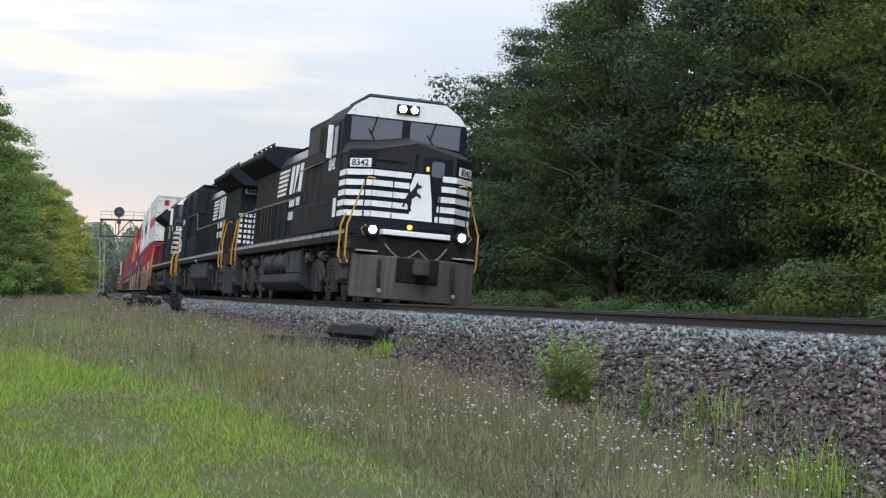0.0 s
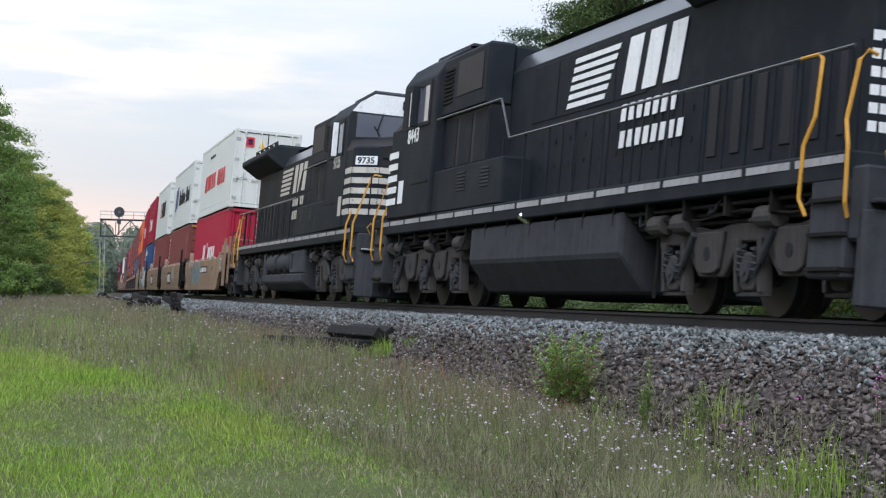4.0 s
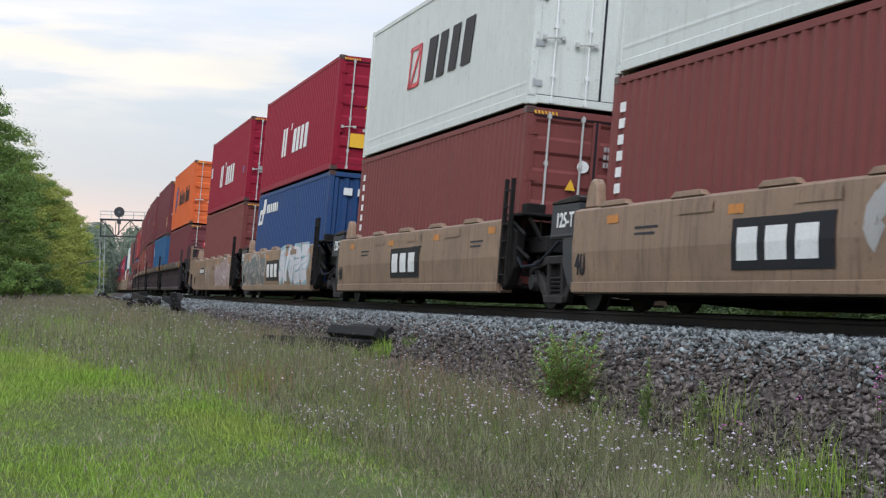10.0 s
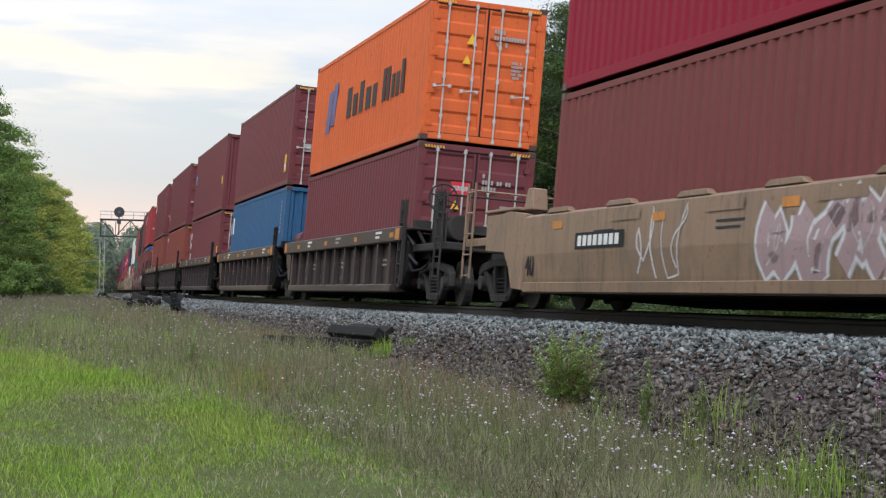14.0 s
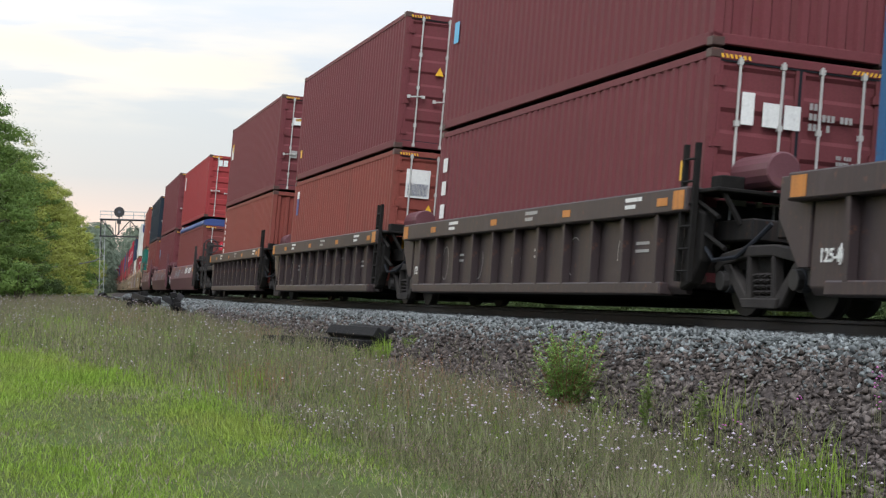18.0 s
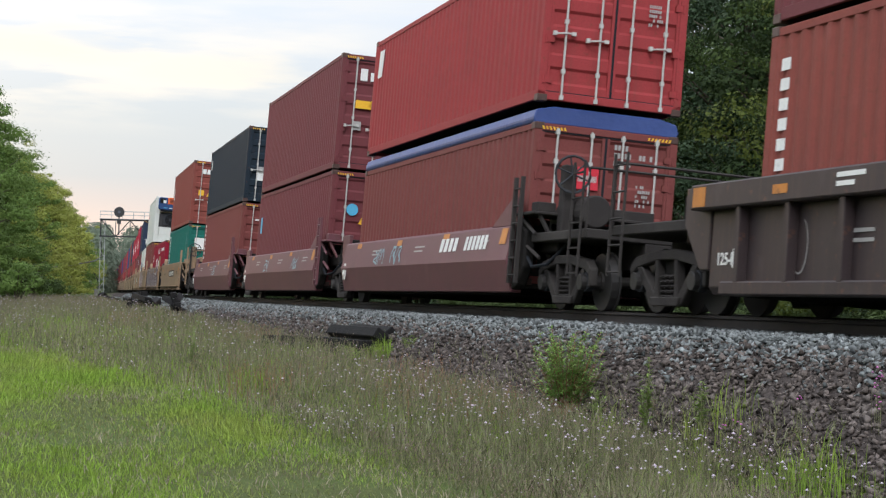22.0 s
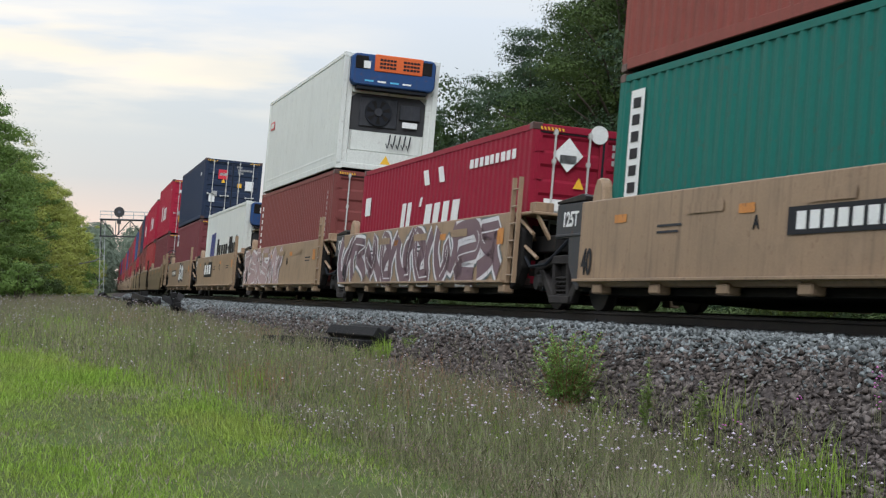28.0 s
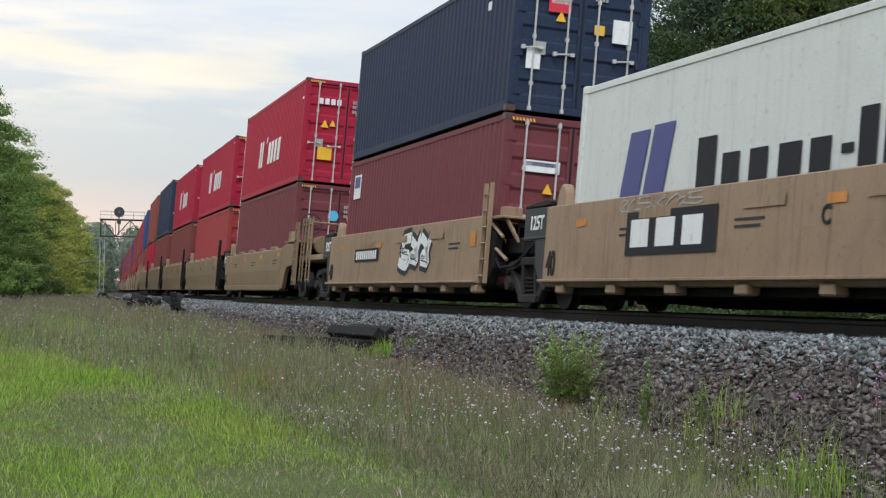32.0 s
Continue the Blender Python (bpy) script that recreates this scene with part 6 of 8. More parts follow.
    Shape().prism([(0.35, 1.95), (-0.15, 1.95), (-0.05, 3.0), (0.3, 3.0)], "y", -9.02, -9.008).make("emblem_panel", W, c)
    for x in (0.5, -0.5):
        number_board(c, number, Matrix.Translation((x, -9.02, 3.82)) @ FRONT[-1])
    Shape().box(-0.16, 0.16, -9.1, -9.0, 3.4, 4.0).make("rear_light_box", INK, c, bevel=0.02)
    # side sill stripe, handrails, lettering
    dash = stock(("dash",), lambda: Shape().box(-0.006, 0.006, -0.52, 0.52, -0.042, 0.042).data("sill_stripe", SILL_WHITE))
    for e in (1, -1):
        for i in range(17):
            place("sill_stripe", dash, c, at=(e * 1.463, -9.0 + i * 1.17, 1.575))
        pts = [(e * 1.42, -9.5, 2.72), (e * 1.42, 1.7, 2.72), (e * 1.42, 2.3, 3.42), (e * 1.46, 6.1, 3.42)]
        Shape().tube(pts, 0.02, 6).make("handrail", RAIL_DARK, c, "worn dark steel handrail")
        for i in range(11):
            y = -9.4 + i * 1.14
            Shape().tube([(e * 1.42, y, 1.66), (e * 1.42, y, 2.72)], 0.02, 5).make("stanchion", b, c)
        # plain slanted bars and blocks for the railway's emblem and name
        def slab(name, pts):
            Shape().prism([((q if e > 0 else -4.0 - q), z) for q, z in pts], "x", e * 0.953, e * 0.962).make(name, W, c)

        for k in range(6):
            z = 3.1 + k * 0.135
            slab("emblem_bar", [(-4.35 + 0.05 * k, z), (-2.75 + 0.1 * k, z), (-2.7 + 0.1 * k, z + 0.08), (-4.32 + 0.05 * k, z + 0.08)])
        for q in (-2.05, -1.3, -0.55):
            slab("emblem_block", [(q, 3.08), (q + 0.5, 3.08), (q + 0.72, 3.88), (q + 0.22, 3.88)])
        for row, (z, n) in enumerate(((2.68, 7), (2.3, 8))):
            for k in range(n):
                q = -1.95 + k * 0.29
                pts = [(q, z), (q + 0.17, z), (q + 0.21, z + 0.24), (q + 0.04, z + 0.24)]
                Shape().prism([((p if e > 0 else -4.0 - p), h) for p, h in pts], "x", e * 0.972, e * 0.982).make("name_bar", W, c)
        lettering(number, 0.42, W, c, Matrix.Translation((e * 1.512, 7.62, 3.24)) @ SIDE[e], "road_number")
        Shape().box(min(e * 1.5, e * 1.508), max(e * 1.5, e * 1.508), 8.15, 8.5, 1.95, 2.4).make("notice", W, c)
        Shape().box(min(e * 1.5, e * 1.512), max(e * 1.5, e * 1.512), 6.35, 7.55, 2.28, 2.32).make("drip_strip", b, c)
        # pipes under the sill
        pp = Shape()
        for k in range(4):
            z = 1.28 - k * 0.09
            pp.tube([(e * (1.3 - 0.08 * k), -9.0, z), (e * (1.3 - 0.08 * k), -3, z - 0.03), (e * (1.32 - 0.08 * k), 3, z + 0.02), (e * (1.3 - 0.08 * k), 8.8, z)], 0.03, 5)
        pp.make("pipework", GRIME_DARK, c)
        hr = random.Random(7)
        for k in range(9):
            y = -8.6 + k * 2.1 + hr.uniform(-0.4, 0.4)
            d = hr.uniform(0.3, 0.9)
            Shape().tube([(e * 1.3, y, 1.34), (e * 1.36, y + d * 0.25, 1.34 - d * 0.45), (e * 1.34, y + d * 0.7, 1.34 - d * 0.5), (e * 1.28, y + d, 1.3)], 0.022, 6).make("brake_hose", INK, c)
        for k in range(16):
            y = -9.0 + k * 1.17
            Shape().box(min(e * 1.2, e * 1.4), max(e * 1.2, e * 1.4), y - 0.03, y + 0.03, 1.12, 1.36).make("bracket", GRIME_DARK, c)
    # fuel tank
    if tank == "round":
        sec = [(-1.1, 0.24), (1.1, 0.24), (1.4, 0.44), (1.4, 0.68), (-1.4, 0.68), (-1.4, 0.44)]
        Shape().prism(sec, "y", -3.6, 3.4).make("fuel_tank", GRIME, c, bevel=0.04)
        blk = [(-1.1, 0.6), (1.1, 0.6), (1.4, 0.66), (1.4, 1.3), (-1.4, 1.3), (-1.4, 0.66)]
        Shape().prism(blk, "y", 1.3, 3.4).make("tank_block", GRIME, c, bevel=0.05)
        Shape().prism(blk, "y", -3.6, -3.1).make("tank_block", GRIME, c, bevel=0.05)
        Shape().box(-0.9, 0.9, -3.1, 1.3, 0.6, 1.3).make("tank_core", GRIME_DARK, c)
        for e in (1, -1):
            for y in (-1.95, 0.15):
                Shape().tube([(e * 1.14, y - 0.92, 1.0), (e * 1.14, y + 0.92, 1.0)], 0.31, 28).make("air_reservoir", GRIME, c, bevel=0.1)
                for d in (-0.5, 0.5):
                    Shape().box(min(e * 0.9, e * 1.44), max(e * 0.9, e * 1.44), y + d - 0.04, y + d + 0.04, 0.66, 0.8).make("tank_strap", GRIME_DARK, c, bevel=0.01)
            Shape().box(min(e * 1.4, e * 1.41), max(e * 1.4, e * 1.41), 1.6, 1.75, 0.8, 1.2).make("sight_glass", GRIME_DARK, c)
    else:
        Shape().prism([(-1.0, 0.24), (1.0, 0.24), (1.4, 0.72), (1.4, 1.3), (-1.4, 1.3), (-1.4, 0.72)], "y", -3.5, 3.5).make("fuel_tank", GRIME, c, bevel=0.04)
        for e in (1, -1):
            Shape().tube([(e * 1.3, 0.6, 1.3), (e * 1.45, 0.7, 1.42)], 0.07, 10).make("filler_cap", CHROME, c)
    for y in (7.0, -7.0):
        three_axle_bogie(c, y, -1 if backward else 1)
    spin = Matrix.Rotation(math.pi, 4, "Z") if backward else Matrix.Identity(4)
    MOVERS.append((c, a_centre, 6.4, spin))
    return c
locomotive(47.9, "8342", lit=True, label="black and white diesel locomotive with lit headlights leading the train")
locomotive(70.25, "8443", True, tank="plain", label="black diesel locomotive running long hood first")
locomotive(92.95, "9735", stripe=LOCO_TAN, label="black diesel locomotive with faded stripes, coupled to the well cars")

# (nearest end, car style, lower colour, height, lead, upper colour, height, lead)
CONSIST = [
    (108.1, "tan", "scarlet", 2.9, "front", "white", 2.9, "door"), (124.3, "tan", "brick", 2.9, "door", "white", 2.9, "door"), (140.3, "tan", "brick", 2.9, "door", "white", 2.9, "door"),
    (156.3, "tan", "royal", 2.9, "front", "crimson", 2.9, "door"), (172.3, "tan", "brick", 2.9, "door", "crimson", 2.9, "door"),
    (193.0, "rib", "maroon", 2.9, "door", "orange", 2.9, "door"), (208.8, "rib", "blue", 2.9, "front", "maroon", 2.9, "door"), (225.0, "rib", "maroon", 2.9, "door", "maroon", 2.9, "front"),
    (241.0, "rib", "rust", 2.9, "door", "maroon", 2.9, "door"), (257.2, "rib", "rust", 2.9, "front", "maroon", 2.9, "door"),
    (277.5, "wine", "brick", 2.6, "door", "coral", 2.6, "door"), (293.65, "wine", "maroon", 2.9, "door", "maroon", 2.9, "door"), (310.35, "wine", "brick", 2.9, "door", "slate", 2.6, "door"),
    (330.8, "sand", "green", 2.9, "door", "rust", 2.9, "door"), (346.65, "sand", "crimson", 2.6, "door", None, 0, ""), (362.45, "sand", "brick", 2.9, "door", "white", 2.9, "reefer"),
    (378.4, "sand", "white", 2.9, "reefer", None, 0, ""), (394.3, "sand", "maroon", 2.9, "door", "navy", 2.6, "door"),
    (414.0, "olive", "maroon", 2.9, "door", "scarlet", 2.9, "door"), (429.4, "olive", "coral", 2.9, "door", "scarlet", 2.6, "door"), (444.6, "olive", "brick", 2.9, "door", "scarlet", 2.6, "door"),
    (460.4, "olive", "brick", 2.9, "door", "navy", 2.9, "door"), (476.0, "olive", "scarlet", 2.9, "door", "rust", 2.9, "door"),
]
far = [("royal", "brick"), ("scarlet", "rust"), ("brick", "crimson"), ("maroon", "coral"), ("crimson", "brick")]
for i in range(14):
    u, l = far[i % 5]
    CONSIST.append((496.4 + 16 * i + 4.4 * (i // 5), "tan", l, 2.9, "door", u, 2.9, "door"))
WORD = {"white": "white smooth-sided refrigerated", "scarlet": "bright red", "crimson": "deep red", "brick": "brick brown", "rust": "rust red", "maroon": "dark maroon", "orange": "bright orange", "blue": "blue", "royal": "blue",
        "navy": "navy blue", "slate": "dark slate blue", "green": "teal green", "coral": "coral red"}
CARWORD = {"tan": "tan painted well car with grimy ends and sprayed scrawls", "rib": "dark brown ribbed well car with chalk marks", "wine": "faded maroon well car with bulging sides", "sand": "sand coloured well car with flat sides", "olive": "dusty olive tan well car"}
LOADS = {}
for i, (a, style, lc, lh, ll, uc, uh, ul) in enumerate(CONSIST):
    prev = CONSIST[i - 1][0] if i else 0
    nxt = CONSIST[i + 1][0] if i + 1 < len(CONSIST) else 9999
    car = well_car(a, style, a - prev > 18, nxt - a > 18, CARWORD[style])
    low = container(a, 0.35, lc, lh, ll, WORD[lc] + " steel shipping container sitting low in a well car")
    LOADS[a] = [car, low, None]
    if uc:
        LOADS[a][2] = container(a, 0.35 + lh + 0.03 + (0.3 if lh < 2.8 else 0), uc, uh, ul, WORD[uc] + " steel shipping container stacked on another")
# ---- markings on the containers and cars ----
LOW, UP = 0.35, 3.28


def mark(c, base, u0, u1, z0, z1, mat, name="marking", slant=0.0, x=1.2145):
    """A painted rectangle on the camera side, u metres behind the leading end, z above the rail."""
    y0, y1 = 6.095 - u0, 6.095 - u1
    y0, y1 = min(y0, y1), max(y0, y1)
    Shape().prism([(y0, z0 - base), (y1, z0 - base), (y1 + slant, z1 - base), (y0 + slant, z1 - base)], "x", x, x + 0.006).make(name, mat, c)


def word(c, base, u0, u1, z0, z1, n, mat, slant=0.0, tall=(), name="letter_bar"):
    """A name as plain bars, one a letter, from u0 (far) to u1 (near)."""
    step = (u0 - u1) / n
    for k in range(n):
        a = u0 - k * step
        wide = step * (0.62 if k % 3 else 0.72)
        top = z1 if (not tall or k in tall) else z0 + (z1 - z0) * 0.7
        mark(c, base, a, a - wide, z0, top, mat, name, slant)


def column(c, base, u, z0, z1, n, mat=WHITE, w=0.2):
    """A column of small letter bars."""
    h = (z1 - z0) / n
    q = Shape()
    y = 6.095 - u
    for k in range(n):
        q.box(1.2145, 1.2195, y, y + w, z0 - base + k * h, z0 - base + k * h + h * 0.6)
    q.make("letter_column", mat, c)


def placard(c, x0, x1, z0, z1, mat, name="placard", kind="box"):
    """A label on the leading end; x is positive on the camera side."""
    s = Shape()
    if kind == "box":
        s.box(x0, x1, 6.1, 6.108, z0, z1)
    elif kind == "tri":
        s.prism([(x0, z0), (x1, z0), ((x0 + x1) / 2, z1)], "y", 6.1, 6.108)
    elif kind == "diamond":
        s.prism([(x0, (z0 + z1) / 2), ((x0 + x1) / 2, z0), (x1, (z0 + z1) / 2), ((x0 + x1) / 2, z1)], "y", 6.1, 6.108)
    else:
        s.disc(((x0 + x1) / 2, 6.104, (z0 + z1) / 2), "y", (x1 - x0) / 2, 0.008, 18)
    s.make(name, mat, c)


def red_line_name(c, base, z0, z1):
    """White name of a shipping line: plain bars and a short dash."""
    u = 8.4
    mark(c, base, u, u - 0.3, z0, z1, WHITE, "letter_bar", 0.1)
    mark(c, base, u - 0.45, u - 0.75, z0, z1, WHITE, "letter_bar", 0.1)
    mark(c, base, 6.95, 6.8, z1 - 0.12, z1 + 0.06, WHITE, "letter_bar", 0.1)
    word(c, base, 6.5, 3.9, z0, z0 + (z1 - z0) * 0.82, 4, WHITE, 0.1)


def door_signs(c, base_up, seed):
    """Small numbers and notices that containers carry on their doors."""
    r = random.Random(seed)

    def rows(x0, z0, lines, size, name):
        q = Shape()
        for j, n in enumerate(lines):
            for k in range(n):
                if r.random() < 0.85:
                    xa = x0 - k * size * 0.72
                    q.box(xa - size * 0.5, xa, 6.1, 6.106, z0 - j * size * 1.5, z0 - j * size * 1.5 + size)
        q.make(name, CHALK, c)

    rows(-0.14, 2.28, (4, 11, 5), 0.085, "number_lettering")
    rows(-0.55, 1.7, (6, 7, 6, 7, 5), 0.05, "weight_table")
    if r.random() < 0.5:
        placard(c, 0.62, 0.82, 1.0, 1.22, CHALK, "notice")
    if r.random() < 0.6:
        placard(c, 0.3, 0.48, 1.6, 1.78, SIGN_YELLOW, "warning_triangle", "tri")


SIDE_LINE = {"tan": ((0.24, 1.442), (0.42, 1.467), (0.78, 1.502), (1.36, 1.502)), "sand": ((0.3, 1.485), (1.48, 1.485), (1.5, 1.48)), "wine": ((0.22, 1.405), (0.72, 1.525), (1.26, 1.425)), "rib": ((0.3, 1.345), (1.19, 1.345), (1.2, 1.345))}
SIDE_LINE["olive"] = SIDE_LINE["tan"]


def skin(style, z):
    pts = SIDE_LINE[style]
    return float(np.interp(z, [p[0] for p in pts], [p[1] for p in pts]))


def decal(car, style, u0, u1, z0, z1, mat, name="marking", lift=0.003):
    """A painted rectangle on a car's side, folded along its skin."""
    y0, y1 = sorted((6.7 - u0, 6.7 - u1))
    zs = [z0] + [p[0] for p in SIDE_LINE[style] if z0 < p[0] < z1] + [z1]
    Shape().strip([(skin(style, z) + lift, z) for z in zs], "y", y0, y1).make(name, mat, car)


def stroke(s, style, pts, w, lift):
    """A sprayed line of given width along points (y, z)."""
    p = [Vector((a, b)) for a, b in pts]
    left, right = [], []
    for i, q in enumerate(p):
        d = p[min(i + 1, len(p) - 1)] - p[max(i - 1, 0)]
        n = Vector((-d.y, d.x)).normalized() * w * 0.5
        left.append(q + n)
        right.append(q - n)
    k = len(s.v)
    for q in left + right:
        z = min(max(q.y, 0.3), 1.45)
        s.v.append((skin(style, z) + lift, q.x, z))
    m = len(p)
    s.f += [[k + i, k + i + 1, k + m + i + 1, k + m + i] for i in range(m - 1)]


def scrawl(car, style, u0, u1, z0, z1, fill, line_mat, seed, letters=6, w=0.05, edge=None):
    """Sprayed block scrawl: thick filled strokes over a wider outline; no readable word."""
    r = random.Random(seed)
    y0, y1 = sorted((6.7 - u0, 6.7 - u1))
    step, tall = (y1 - y0) / letters, z1 - z0
    forms = ([(-0.45, 1.0), (-0.32, 0.05), (-0.08, 0.7), (0.1, 0.0), (0.45, 0.9)], [(-0.4, 0.0), (-0.3, 0.95), (0.4, 0.8), (-0.15, 0.5), (0.45, 0.05)], [(0.45, 0.85), (-0.3, 1.0), (-0.42, 0.55), (0.35, 0.42), (0.4, 0.08), (-0.4, 0.0)],
             [(-0.4, 0.95), (-0.2, 0.0), (0.2, 0.05), (0.42, 1.0), (0.05, 0.6), (0.15, 0.2)], [(-0.45, 0.0), (-0.05, 1.0), (0.1, 0.3), (0.45, 0.7), (0.3, 0.0)])
    paths = []
    inset = min(0.14 * tall, 0.13) if fill else 0.0
    for k in range(letters):
        a = y0 + (k + 0.5) * step
        f = r.choice(forms)
        fu, fv, sh = r.choice((-1, 1)), r.choice((0, 1)), r.uniform(-0.15, 0.3)
        raw = []
        for q in f:
            v = min(1, max(0, abs(fv - q[1]) + r.uniform(-0.08, 0.08)))
            raw.append((a + (fu * q[0] * r.uniform(0.9, 1.1) + sh * (v - 0.5)) * step, z0 + inset + (tall - 2 * inset) * v))
        pts = []
        for i in range(len(raw) - 1):
            for q in range(5):
                h = q / 5
                pts.append((raw[i][0] * (1 - h) + raw[i + 1][0] * h + 0.16 * step * math.sin(math.pi * h) * (1 if i % 2 else -1), raw[i][1] * (1 - h) + raw[i + 1][1] * h))
        paths.append(pts + [raw[-1]])
    thick = min(0.34 * tall, 0.46 * step)
    layers = [(line_mat, w, 0.0045, "spray_line")]
    if fill:
        layers = [(edge or line_mat, thick + 2.4 * w, 0.002, "spray_edge"), (line_mat, thick + w, 0.0035, "spray_line"), (fill, thick * 0.8, 0.005, "spray_fill"), (line_mat, w * 0.35, 0.0068, "spray_highlight")]
    for mat, wide, lift, name in layers:
        s = Shape()
        for k, pts in enumerate(paths):
            part = pts if name != "spray_highlight" else pts[len(pts) // 4:len(pts) * 2 // 3]
            stroke(s, style, part, wide * (1 if fill else r.uniform(0.7, 1.3)), lift + 0.0003 * (k % 3))
        tagged(s.make(name, mat, car), kind="stuff")


def panel_name(car, style, u0, u1, z0, z1, n, big=False):
    """Black panel with plain white bars in place of a name or number."""
    decal(car, style, u0, u1, z0, z1, INK, "name_panel", 0.009)
    step = (u0 - u1) * 0.88 / n
    for k in range(n):
        a = u0 - (u0 - u1) * 0.06 - k * step
        decal(car, style, a, a - step * 0.72, z0 + (z1 - z0) * 0.18, z1 - (z1 - z0) * 0.18, WHITE, "letter_bar", 0.012)


def car_marks(car, style, seed, last=False):
    r = random.Random(seed)
    for u, z in ((0.5, 1.22), (4.0, 1.2), (7.5, 1.18), (11.2, 1.2))[1 if style in ("sand", "wine") else 0:]:
        if style == "rib":
            Shape().box(1.52, 1.526, 6.7 - u - 0.16, 6.7 - u + 0.16, 1.29, 1.39).make("reflector", SIGN_ORANGE, car)
        else:
            decal(car, style, u + 0.2, u - 0.2, z - 0.06, z + 0.05, SIGN_ORANGE, "reflector", 0.005)
    if style == "rib":
        for u in (0.0, 13.2):
            Shape().box(1.52, 1.527, 6.7 - u - 0.16, 6.7 - u + 0.16, 1.23, 1.46).make("reflector", SIGN_ORANGE, car)
    elif style in ("sand", "wine"):
        decal(car, style, 0.62, 0.28, 0.98, 1.24, SIGN_ORANGE, "reflector", 0.006)
    faint = CHALK if style in ("rib", "wine") else GRIME
    for k in range(3):
        u = (1.4, 5.6, 9.6)[k] + r.uniform(-0.4, 0.4)
        for j in range(2):
            if style == "rib":
                Shape().box(1.52, 1.526, 6.7 - u - 0.35, 6.7 - u + 0.2 * j, 1.3 + 0.09 * j, 1.35 + 0.09 * j).make("data_bar", WHITE if k != 1 else faint, car)
                Shape().box(1.348, 1.352, 6.7 - u - 0.3, 6.7 - u + 0.15, 0.75 + 0.1 * j, 0.79 + 0.1 * j).make("data_bar", faint, car)
            else:
                decal(car, style, u + 0.45, u - 0.2 - 0.1 * j, 0.96 + 0.08 * j, 0.99 + 0.08 * j, faint, "data_bar", 0.005)
    tint = WHITE if style in ("wine", "rib") else INK
    lettering("40", 0.3 if style == "rib" else 0.5, tint, car, Matrix.Translation((skin(style, 0.62) + 0.008, 6.7 - (12.5 if style == "rib" else 12.33), 0.62)) @ SIDE[1], "length_mark", 0.75)
    plate_text = "125-T" if style == "tan" else ("125T" if style == "sand" else "125-H")
    if style != "wine" and not (style in ("tan", "olive") and last):
        x, yy, zz = (1.425, -6.56, 1.26) if style != "rib" else (1.348, -6.02, 0.62)
        lettering(plate_text, 0.3 if style != "rib" else 0.2, WHITE, car, Matrix.Translation((x, yy, zz)) @ SIDE[1], "capacity_mark")
    if style in ("tan", "olive", "sand"):
        for u in (2.9, 5.6, 8.6):
            decal(car, style, u + 0.5, u - 0.5, 1.17, 1.3, MATS["well_car_" + {"tan": "tan", "olive": "olive_tan", "sand": "sand"}[style]], "doubler_plate", 0.012)


for a, (car, low, up) in LOADS.items():
    style = [q[1] for q in CONSIST if q[0] == a][0]
    if a < 500:
        after = [q[0] for q in CONSIST if q[0] > a]
        car_marks(car, style, int(a * 10), bool(after) and after[0] - a > 18)
        for i, c in enumerate((low, up)):
            lead = [q[(4, 7)[i]] for q in CONSIST if q[0] == a][0]
            colour = [q[(2, 5)[i]] for q in CONSIST if q[0] == a][0]
            if c and lead == "door" and colour != "white":
                door_signs(c, 0, int(a * 10) + i)

L = LOADS
# first car
c = L[108.1][2]
mark(c, UP, 9.95, 9.2, 4.3, 4.95, SIGN_RED, "emblem", 0.15)
mark(c, UP, 9.75, 9.45, 4.6, 4.8, SIGN_BLUE, "emblem", 0.05)
word(c, UP, 8.9, 5.9, 4.35, 4.95, 4, SIGN_RED, 0.08)
word(c, UP, 5.2, 2.5, 4.35, 4.95, 4, SIGN_RED, 0.08)
word(c, UP, 8.6, 6.6, 5.62, 5.72, 8, INK)
placard(c, 0.5, 0.8, 2.25, 2.6, SIGN_RED, "line_emblem")
placard(c, 0.57, 0.73, 2.32, 2.53, SIGN_BLUE, "line_emblem")
placard(c, 0.1, 0.35, 2.22, 2.5, SIGN_YELLOW, "warning_triangle", "tri")
placard(c, -0.95, -0.6, 0.35, 0.75, SIGN_YELLOW, "caution_label")
red_line_name(L[108.1][1], LOW, 1.42, 2.05)
placard(L[108.1][1], -0.12, 0.08, 2.3, 2.5, SIGN_YELLOW, "warning_triangle", "tri")
scrawl(L[108.1][0], "tan", 12.0, 9.4, 0.45, 1.3, None, SPRAY_TEAL, 5, 3, 0.022)
scrawl(L[108.1][0], "tan", 9.3, 6.3, 0.4, 1.34, SPRAY_TEAL, SPRAY_BLUE, 6, 3, 0.05)
scrawl(L[108.1][0], "tan", 11.2, 8.6, 1.2, 1.34, None, SPRAY_PALE, 8, 4, 0.02)
panel_name(L[108.1][0], "tan", 6.0, 3.2, 0.86, 1.12, 9)
decal(L[108.1][0], "tan", -1.25, -1.7, 0.96, 1.34, WHITE, "notice", 0.01)
decal(L[108.1][0], "tan", -1.3, -1.65, 1.0, 1.3, SPRAY_TEAL, "notice", 0.013)
decal(L[108.1][0], "tan", -1.46, -1.49, 1.0, 1.3, WHITE, "notice", 0.016)
c = L[124.3][2]
for k in range(2):
    mark(c, UP, 10.45 - 0.75 * k, 9.85 - 0.75 * k, 4.2 + 0.12 * k, 5.3 + 0.12 * k, SIGN_BLUE, "emblem", 0.25)
word(c, UP, 8.0, 4.2, 4.42, 5.15, 5, INK, tall=(0, 2))
